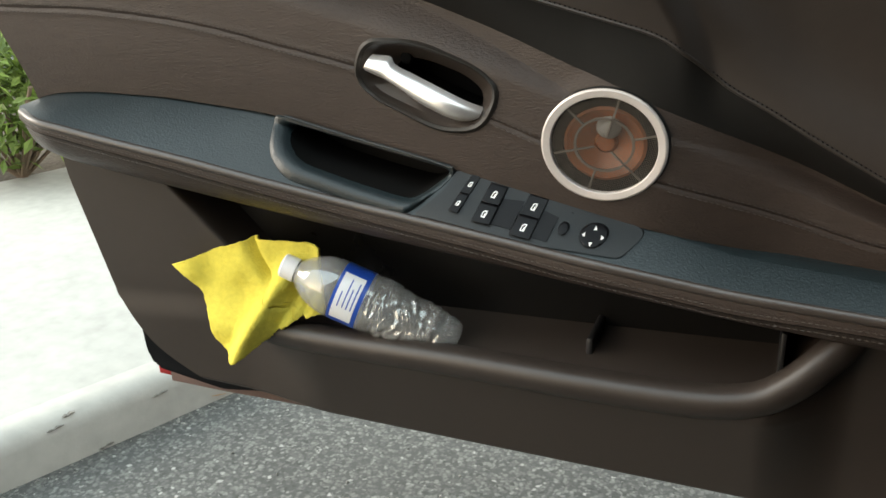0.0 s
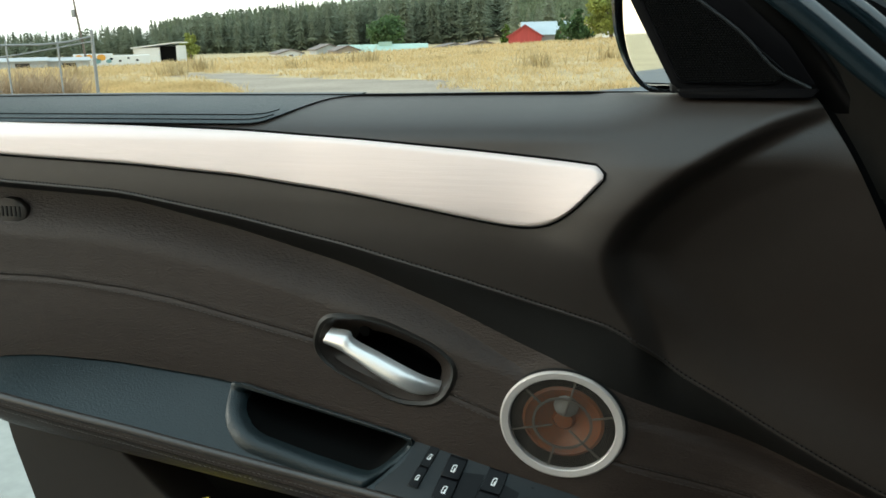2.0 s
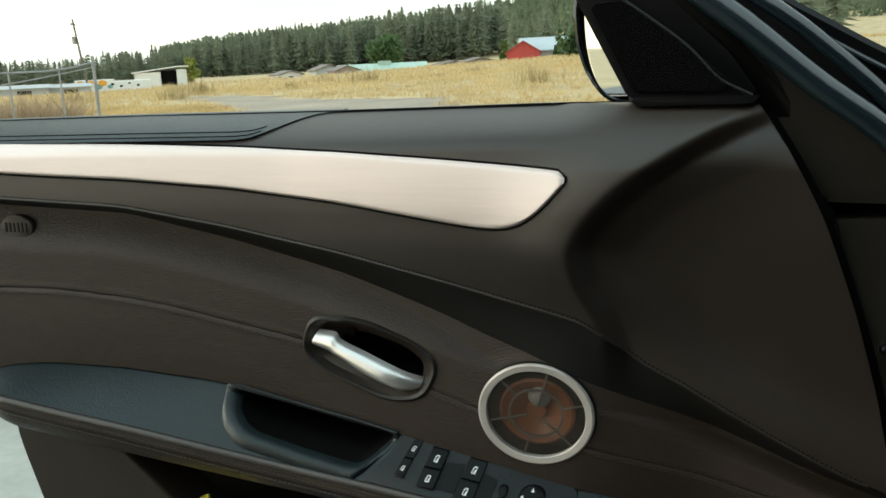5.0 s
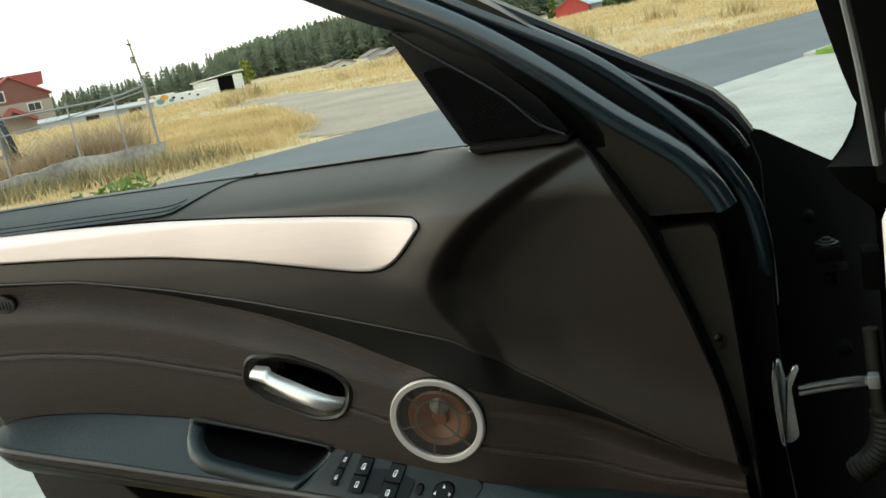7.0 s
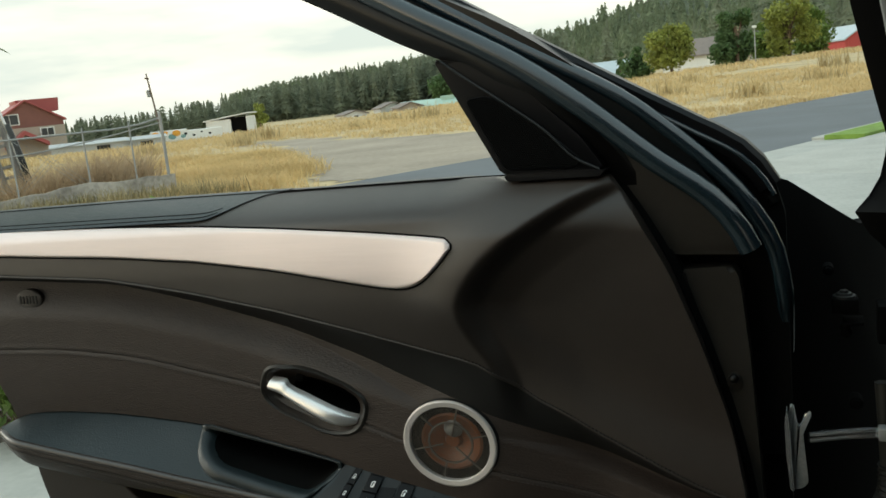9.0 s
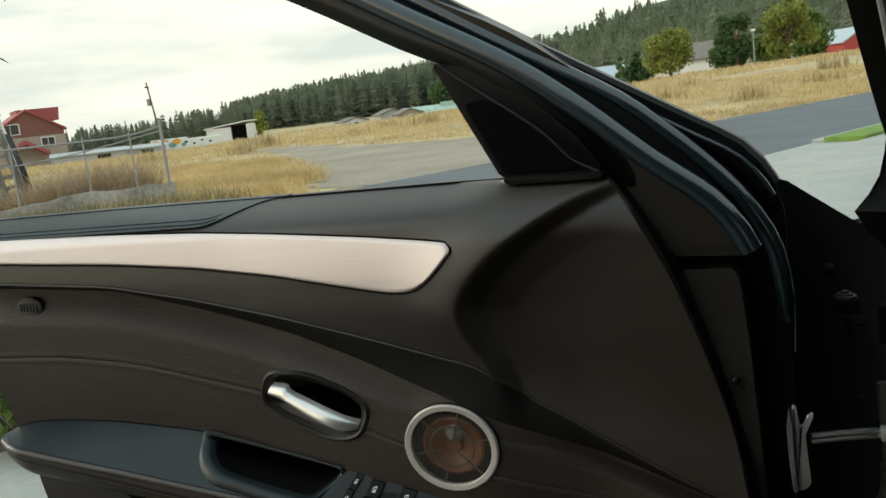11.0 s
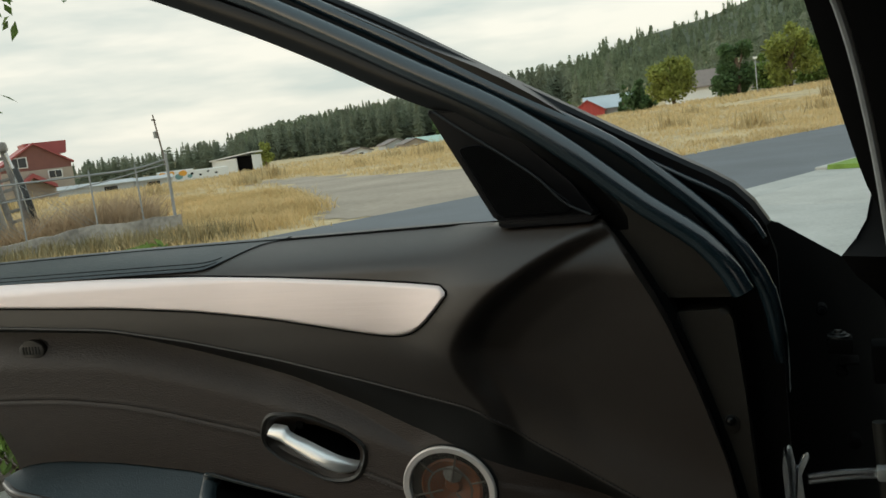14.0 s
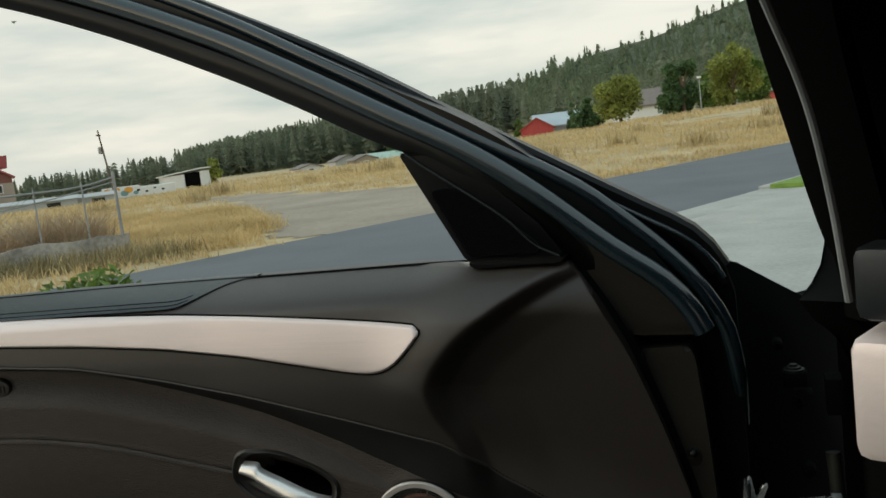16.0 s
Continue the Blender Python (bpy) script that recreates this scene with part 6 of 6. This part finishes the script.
def drill_rig():
    """A parked machine with an upright mast of rails, cylinders and hoses."""
    at = Vector((-12.30, 10.92, -0.05))
    t = thing("drill_machine", at, "parked grey machine with an upright mast behind the fence", "machine")
    lean = pose(at.x, at.y, 0, 0, -8, 40) @ Matrix.Diagonal((1, 1, 1.13, 1))
    for dx in (-0.16, 0.10):
        part("mast_rail", box_bm((dx, -0.05, 0.2), (dx + 0.10, 0.05, 1.60), 0.01, lean), M["machine"], t)
    for k in range(7):
        part("mast_rung", box_bm((-0.10, -0.03, 0.4 + 0.16 * k), (0.14, 0.03, 0.45 + 0.16 * k), 0.005, lean), M["machine"], t)
    part("mast_head", box_bm((-0.22, -0.12, 1.48), (0.22, 0.12, 1.62), 0.02, lean), M["machine"], t)
    tube("cylinder", [lean @ Vector((0.24, -0.05, 0.25)), lean @ Vector((0.22, -0.05, 1.0)), lean @ Vector((0.18, -0.05, 1.45))], 0.035, M["steel"], t, 8, 10)
    for k in range(3):
        tube("hose", [lean @ Vector((0.22 + 0.03 * k, -0.1, 1.2)), lean @ Vector((0.26 + 0.03 * k, -0.12, 0.8)), lean @ Vector((0.25 + 0.04 * k, -0.1, 0.30))], 0.018, M["rubber"], t, 10, 6)
    part("track", box_bm((0.15, -0.35, 0.0), (0.95, 0.35, 0.24), 0.08, lean), M["matt_black"], t, "dark rubber track")
    part("cab_block", box_bm((-1.3, -0.5, 0.1), (-0.25, 0.5, 1.2), 0.08, lean), M["machine"], t)


drill_rig()

# ---- buildings and far things ----
def gable_house(name, az, r, base, width, depth, eave, ridge, wall, roof, label, category, turn=0.0, windows=(), door_open=False, overhang=0.4, low_wall_mat=None):
    x, y = polar(az, r)
    t = thing(name, (x, y, base), label, category, turn=-az + turn)
    m = Matrix.Translation((x, y, base)) @ Matrix.Rotation(-az + turn, 4, "Z")
    w, d = width / 2, depth / 2
    part("wall", prism_bm([(-w, -3), (w, -3), (w, eave), (0, ridge), (-w, eave)], "y", -d, d, 0, 1, m), wall, t, smooth=False)
    for s in (-1, 1):
        o = overhang
        k = (ridge - eave) / w
        pts = [(s * (w + o), eave - k * o), (0, ridge), (0, ridge + 0.25), (s * (w + o), eave - k * o + 0.25)]
        part("roof", prism_bm(pts, "y", -d - o, d + o, 0, 1, m), roof, t, smooth=False)
    for wx, wz, ww, wh in windows:
        win = part("window", box_bm((wx - ww / 2 - 0.12, -d - 0.10, wz - wh / 2 - 0.12), (wx + ww / 2 + 0.12, -d + 0.02, wz + wh / 2 + 0.12), 0, m), M["white_wall"], t, "white-framed window", smooth=False)
        for sx in (-1, 1):
            part("pane", box_bm((wx + (sx - 1) * ww / 4 + 0.04, -d - 0.13, wz - wh / 2), (wx + (sx + 1) * ww / 4 - 0.04, -d - 0.09, wz + wh / 2), 0, m), M["window_dark"], win, smooth=False)
    return t, m


house, hm = gable_house("house", -0.829, 140, -1.5, 9.2, 9.0, 5.2, 8.0, M["brown_wall"], M["red_roof"], "two-storey red-brown house with red metal roofs", "house", 0.15, [(-2.3, 5.6, 2.2, 1.3), (2.2, 3.6, 1.8, 1.2)])
part("lower_wall", box_bm((-4.65, -4.7, -3), (4.65, -4.4, 4.4), 0, hm), M["stone_wall"], house, "tan lower storey", smooth=False)
part("dormer_roof", prism_bm([(-0.5, 6.5), (4.7, 6.5), (4.9, 8.3), (-0.8, 8.3)], "y", -2.0, 4.0, 0, 1, hm), M["red_roof"], house, "red shed dormer", smooth=False)
part("porch_roof", prism_bm([(-3.5, 2.0), (-1.0, 4.0), (1.9, 2.2), (1.9, 1.7), (-1.0, 3.4), (-3.5, 1.5)], "y", -7.0, -4.4, 0, 1, hm), M["red_roof"], house, "red porch gable", smooth=False)
part("window", box_bm((1.3, -4.85, 3.0), (3.2, -4.68, 4.2), 0, hm), M["white_wall"], house, "white-framed window", smooth=False)
part("pane", box_bm((1.45, -4.9, 3.12), (2.2, -4.84, 4.08), 0, hm), M["window_dark"], house, smooth=False)
part("pane", box_bm((2.3, -4.9, 3.12), (3.05, -4.84, 4.08), 0, hm), M["window_dark"], house, smooth=False)

gable_house("barn", -0.2235, 180, -0.9, 6.4, 10.0, 2.6, 4.6, M["red_wall"], M["red_roof"], "bright red gabled barn beside a pale metal shed", "barn", 0.0, [])
x, y = polar(-0.1985, 186)
blue = thing("metal_shed", (x, y, -0.3), "long low shed with a blue-grey metal roof", "shed", turn=0.2)
bmx = Matrix.Translation((x, y, -0.3)) @ Matrix.Rotation(0.2, 4, "Z")
part("wall", box_bm((-5, -4, -2), (5, 4, 2.4), 0, bmx), M["grey_wall"], blue, smooth=False)
part("roof", prism_bm([(-4.6, 2.3), (-0.0, 4.9), (4.6, 2.3), (4.6, 2.1), (-4.6, 2.1)], "x", -5.5, 5.5, 0, 1, bmx), M["blue_roof"], blue, smooth=False)

x, y = polar(-0.379, 200)
green = thing("long_building", (x, y, -2.6), "low building with a pale green metal roof", "building", turn=0.38)
gm = Matrix.Translation((x, y, -2.6)) @ Matrix.Rotation(0.38, 4, "Z")
part("wall", box_bm((-9, -4, -2), (9, 4, 1.5), 0, gm), M["stone_wall"], green, smooth=False)
part("roof", prism_bm([(-5, 1.3), (0, 3.4), (5, 1.3), (5, 1.1), (-5, 1.1)], "x", -10.5, 9.5, 0, 1, gm), M["green_roof"], green, smooth=False)
part("vent", box_bm((-1.5, -1, 3.0), (1.5, 1, 3.9), 0, gm), M["green_roof"], green, smooth=False)
for az, r, w, h, wall, roof in ((-0.425, 195, 5, 2.2, "stone_wall", "brown_roof"), (-0.445, 205, 6, 2.6, "grey_wall", "brown_roof"), (-0.488, 190, 5, 1.7, "white_wall", "brown_roof"), (-0.275, 205, 9, 2.6, "stone_wall", "brown_roof"), (-0.305, 210, 8, 2.2, "grey_wall", "brown_roof")):
    gable_house("cottage", az, r, -1.7, w, 6, h * 0.6, h, M[wall], M[roof], "small pale house among the trees", "house", 0.3, [(0, h * 0.3, 1.0, 0.6)])

gable_house("farmhouse", -0.1065, 150, 0.8, 8.0, 8.0, 2.5, 4.9, M["white_wall"], M["brown_roof"], "white house with a steep grey-brown roof", "house", 1.35, [(-1.5, 0.9, 1.0, 0.8), (1.6, 0.9, 1.0, 0.8)])
gable_house("cottage", -0.026, 160, 1.0, 6.0, 6.0, 1.6, 3.4, M["grey_wall"], M["brown_roof"], "small grey house behind the trees", "house", 0.3, [])
gable_house("barn", 0.045, 165, 1.8, 7.0, 9.0, 1.6, 3.6, M["red_wall"], M["blue_roof"], "red barn with a pale metal roof", "barn", 0.6, [])

# open-fronted white shed
x, y = polar(-0.618, 160)
shed = thing("white_shed", (x, y, -2.2), "open-fronted white metal shed in the field", "shed", turn=0.45)
sm = Matrix.Translation((x, y, -2.2)) @ Matrix.Rotation(0.30, 4, "Z")
for lo, hi in (((-4.2, -2.6, -1.5), (-4.05, 2.6, 3.3)), ((-4.2, 2.45, -1.5), (3.2, 2.6, 3.6)), ((-4.2, -2.6, -1.5), (0.3, -2.45, 3.3)), ((3.05, -2.6, -1.5), (3.2, 2.6, 3.6))):
    part("wall", box_bm(lo, hi, 0, sm), M["white_wall"], shed, smooth=False)
part("roof", prism_bm([(-4.5, 3.2), (3.5, 4.0), (3.5, 4.2), (-4.5, 3.4)], "y", -2.9, 2.9, 0, 1, sm), M["white_wall"], shed, smooth=False)
# solid black block fills the bay in place of its shaded inside
part("opening", box_bm((0.3, -2.2, -1.5), (3.05, 2.4, 3.5), 0, sm), M["matt_black"], shed, "black block drawn as the shaded inside of the open bay", smooth=False)

# painted trailers and long grey sheds by the fence
for k, (az, w) in enumerate(((-0.688, 5.0), (-0.655, 6.0))):
    x, y = polar(az, 130)
    tr = thing("trailer", (x, y, -1.6), "white trailer painted with orange and blue patches" if k == 0 else "white trailer with dark spots", "trailer", turn=-az)
    tm = Matrix.Translation((x, y, -1.6)) @ Matrix.Rotation(-az, 4, "Z")
    part("body", box_bm((-w / 2, -1.2, 0.4), (w / 2, 1.2, 2.05 - 0.25 * k), 0.1, tm), M["white_wall"], tr, smooth=False)
    for cx, cz, size, paint in (((-1.8, 1.62, 0.34, "orange"), (-0.5, 1.72, 0.28, "orange"), (1.0, 1.55, 0.42, "orange"), (-1.0, 1.05, 0.34, "teal"), (0.4, 1.12, 0.40, "teal"), (1.9, 1.05, 0.26, "teal")), ((-2.0, 1.35, 0.17, "window_dark"), (-0.9, 1.05, 0.15, "window_dark"), (0.2, 1.40, 0.13, "window_dark"), (1.3, 1.10, 0.15, "window_dark")))[k]:
        part("painted_patch", prism_bm(oval(cx, cz, size * 1.4, size, 9), "y", -1.22, -1.2, 0, 1, tm), M[paint], tr, smooth=False)
    for wx in (-w * 0.25, w * 0.25):
        part("wheel", lathe_bm([(0, -0.12), (0.4, -0.12), (0.42, 0.0), (0.4, 0.12), (0, 0.12)], 14, tm @ pose(wx, -1.1, 0.1, 90)), M["rubber"], tr)
for az, r, w, h in ((-0.77, 122, 9, 1.35), (-0.725, 124, 8, 1.25)):
    x, y = polar(az, r)
    sh = thing("grey_shed", (x, y, -1.5), "long low grey metal shed", "shed", turn=-az)
    gm2 = Matrix.Translation((x, y, -1.5)) @ Matrix.Rotation(-az, 4, "Z")
    part("wall", box_bm((-w / 2, -2, -1), (w / 2, 2, h), 0, gm2), M["grey_wall"], sh, smooth=False)
    part("roof", prism_bm([(-2.3, h), (0, h + 0.4), (2.3, h), (2.3, h - 0.1), (-2.3, h - 0.1)], "x", -w / 2 - 0.2, w / 2 + 0.2, 0, 1, gm2), M["grey_wall"], sh, smooth=False)
    part("door", box_bm((w * 0.1, -2.06, -0.5), (w * 0.1 + 1.6, -1.98, h - 0.3), 0, gm2), M["window_dark"], sh, smooth=False)

# utility pole
x, y = -82.4, 97.5
pole_thing = thing("utility_pole", (x, y, -1.5), "tall weathered wooden utility pole with a transformer", "utility pole")
part("post", lathe_bm([(0.15, 0), (0.10, 9.9), (0, 9.95)], 10, Matrix.Translation((x + 0.74, y + 0.62, -1.5)) @ Matrix.Rotation(-0.098, 4, Vector((-0.645, 0.764, 0)))), M["wood_pole"], pole_thing)
part("crossarm", box_bm((-1.0, -0.08, 7.6), (1.0, 0.08, 7.8), 0, pose(x, y, 0, 0, 0, 118)), M["wood_pole"], pole_thing, smooth=False)
part("transformer", lathe_bm([(0, 0), (0.28, 0), (0.3, 0.9), (0, 1.0)], 12, Matrix.Translation((x - 0.25, y + 0.2, 5.2))), M["galv"], pole_thing)
x, y = polar(-0.043, 110)
lp = thing("light_pole", (x, y, 0.6), "thin pale light pole by the dark tree", "pole")
part("post", lathe_bm([(0.07, 0), (0.05, 4.6), (0, 4.7)], 8, Matrix.Translation((x, y, 0.6))), M["galv"], lp)
part("lamp_head", box_bm((x - 0.25, y - 0.15, 5.1), (x + 0.25, y + 0.15, 5.35), 0.05), M["white_wall"], lp)

# ---- loose things in the door pocket ----
def water_bottle():
    a, b = Vector((-0.306, 0.741, 0.399)), Vector((-0.517, 0.704, 0.489))
    axis = (b - a).normalized()
    t = thing("water_bottle", a, "clear plastic water bottle with a blue and white label", "bottle")
    m = Matrix.Translation(a) @ axis.to_track_quat("Z", "Y").to_matrix().to_4x4()
    prof = [(0.0, 0.006), (0.012, 0.002), (0.017, 0.0), (0.0215, 0.004), (0.0235, 0.010)]
    z = 0.014
    for k in range(67):
        prof.append((0.0240 + 0.0095 * (k / 66) ** 0.8, z))
        z += 0.00147
    prof += [(0.0345, 0.114), (0.0340, 0.116), (0.0340, 0.150), (0.0348, 0.153), (0.0345, 0.160), (0.0325, 0.172), (0.0275, 0.184), (0.0195, 0.195), (0.0135, 0.201), (0.0128, 0.207)]
    inner_prof = [(max(0.0, r - 0.0009), z_ + (0.001 if i < 3 else 0)) for i, (r, z_) in enumerate(prof)][::-1]
    bm = lathe_bm(prof + inner_prof, 120, m)
    for v in bm.verts:
        q = m.inverted() @ v.co
        k = step(0.006, 0.02, q.z) * step(0.116, 0.10, q.z)
        turn = math.atan2(q.y, q.x)
        bent = 2.2 * noise.noise(q * 40)
        swirl = abs(math.sin(3 * turn + q.z * 95 + bent)) ** 0.5 + abs(math.sin(4 * turn - q.z * 70 - bent)) ** 0.5
        ridge = abs(noise.noise(Vector((q.x * 34, q.y * 34, q.z * 170 + 3 * noise.noise(q * 25)))))
        n_ = (0.0020 * (swirl - 1.2) + noise.noise(q * 55) * 0.0025 + 0.0080 * (0.2 - ridge)) * k
        q.x *= 1 + n_ / 0.03
        q.y *= 1 + n_ / 0.03
        v.co = m @ q
    part("bottle_body", bm, M["pet"], t, "clear ribbed plastic")
    part("cap", lathe_bm([(0.0, 0.221), (0.0125, 0.221), (0.0142, 0.219), (0.0145, 0.204), (0.0145, 0.203), (0.0, 0.203)], 28, m), M["cap"], t, "white screw cap")
    label = part("bottle_label", lathe_bm([(0.0342, 0.116), (0.0347, 0.116), (0.0347, 0.150), (0.0342, 0.150)], 40, m), M["label"], t, "blue paper label")
    patch_v, patch_f = [], []
    for i in range(13):
        ang = radians(-62 + 100 * i / 12)
        for zz in (0.121, 0.1465):
            d = m.to_3x3() @ Vector((math.cos(ang), math.sin(ang), 0)) * 0.0351
            patch_v.append((ang, zz))
    face_dir = m.inverted().to_3x3() @ (Vector((0.02, -0.08, 0.88)) - a)
    mid_ang = math.atan2(face_dir.y, face_dir.x)
    vs = [m @ Vector((0.0351 * math.cos(mid_ang + an), 0.0351 * math.sin(mid_ang + an), zz)) for an, zz in patch_v]
    for i in range(12):
        patch_f.append((2 * i, 2 * i + 2, 2 * i + 3, 2 * i + 1))
    link_mesh("label_panel", vs, patch_f, M["label_white"], label, "white panel on the label")
    for j, (z0, a0, a1) in enumerate(((0.124, -30, 25), (0.129, -30, 10), (0.134, -30, 28), (0.140, -30, 0))):
        vs = []
        for i in range(7):
            an = mid_ang + radians(a0 + (a1 - a0) * i / 6)
            vs += [m @ Vector((0.0354 * math.cos(an), 0.0354 * math.sin(an), zz)) for zz in (z0, z0 + 0.0014)]
        link_mesh("label_bar", vs, [(2 * i, 2 * i + 2, 2 * i + 3, 2 * i + 1) for i in range(6)], M["label"], label)


water_bottle()


CLOTH_RIM = [(-0.661, 0.467), (-0.601, 0.490), (-0.556, 0.504), (-0.514, 0.507), (-0.481, 0.508), (-0.466, 0.503), (-0.466, 0.474), (-0.457, 0.429), (-0.483, 0.425), (-0.501, 0.414), (-0.527, 0.396), (-0.555, 0.372), (-0.567, 0.371), (-0.590, 0.392), (-0.598, 0.411), (-0.617, 0.438), (-0.641, 0.457)]


def cleaning_cloth():
    """A yellow cloth stuffed in the pocket, one corner hanging over the lip, with folds."""
    rim = CLOTH_RIM
    c_ = Vector((-0.535, 0.455))
    verts, faces = [], []
    rings, n = 40, 170
    p0 = [Vector(p) for p in rim]
    d = np.concatenate([[0], np.cumsum([(p0[(i + 1) % len(p0)] - p0[i]).length for i in range(len(p0))])])
    rnd = random.Random(6)
    pts = []
    for i in range(n):
        s = d[-1] * i / n
        j = int(np.searchsorted(d, s, side="right")) - 1
        q = p0[j].lerp(p0[(j + 1) % len(p0)], (s - d[j]) / (d[j + 1] - d[j]))
        fringe = 0.0022 if -0.53 < q.x < -0.47 and q.y < 0.44 else 0.0006
        pts.append(q + Vector((rnd.uniform(-1, 1), rnd.uniform(-1, 1))) * fringe)
    for k in range(rings + 1):
        f = k / rings
        for i, p in enumerate(pts):
            q = c_.lerp(p, f)
            x, z = q.x, q.y
            base = 0.704 + 0.018 * step(0.44, 0.52, z) - 0.030 * step(0.455, 0.395, z) + 0.012 * step(0.37, 0.33, z)
            base -= 0.012 * step(-0.60, -0.66, x)
            line = x + 0.499 + (0.48 - z) * 0.52
            ridge = -0.022 * math.exp(-((line / 0.013) ** 2)) * step(0.50, 0.45, z) + 0.010 * step(0.0, 0.02, line) * step(0.49, 0.45, z)
            valley = 0.017 * math.exp(-(((x + 0.545 + (z - 0.48) * 0.75) / 0.009) ** 2)) * step(0.445, 0.47, z)
            ribs = 0.0022 * math.sin(line * 330) * step(0.004, 0.016, line) * step(0.47, 0.44, z)
            soft = 0.011 * noise.noise(Vector((x * 16, z * 16, 5.0))) + 0.0028 * noise.noise(Vector((x * 38, z * 38, 2.0))) + 0.0008 * noise.noise(Vector((x * 260, z * 260, 4.0)))
            y = base + ridge + valley + ribs + soft
            verts.append((x, y, z))
    for k in range(rings):
        for i in range(n):
            j = (i + 1) % n
            faces.append((k * n + i, k * n + j, (k + 1) * n + j, (k + 1) * n + i))
    ob = link_mesh("cleaning_cloth", verts, faces, M["cloth"])
    sol = ob.modifiers.new("thickness", "SOLIDIFY")
    sol.thickness, sol.offset = 0.004, 0
    return tagged(ob, "bright yellow microfibre cloth hanging over the door pocket", "cloth")


cleaning_cloth()


def fallen_leaf():
    at = Vector((-0.937, 1.065, 0.004))
    rnd = random.Random(3)
    outline_ = [(0.024, 0.0), (0.012, 0.009), (0.0, 0.012), (-0.012, 0.008), (-0.022, 0.0), (-0.012, -0.009), (0.0, -0.011), (0.013, -0.008)]
    verts = [at + Vector((a * 0.7 - b * 0.6, a * 0.6 + b * 0.7, 0.004 + abs(b) * 0.5)) for a, b in outline_] + [at + Vector((0, 0, 0.002))]
    ob = link_mesh("fallen_leaf", verts, [(i, (i + 1) % 8, 8) for i in range(8)], mat("orange_leaf", (0.42, 0.20, 0.05), 0.7, 0.2, 80), smooth=False)
    sol = ob.modifiers.new("thickness", "SOLIDIFY")
    sol.thickness = 0.0008
    tagged(ob, "small orange dry leaf lying by the kerb", "leaf")


fallen_leaf()
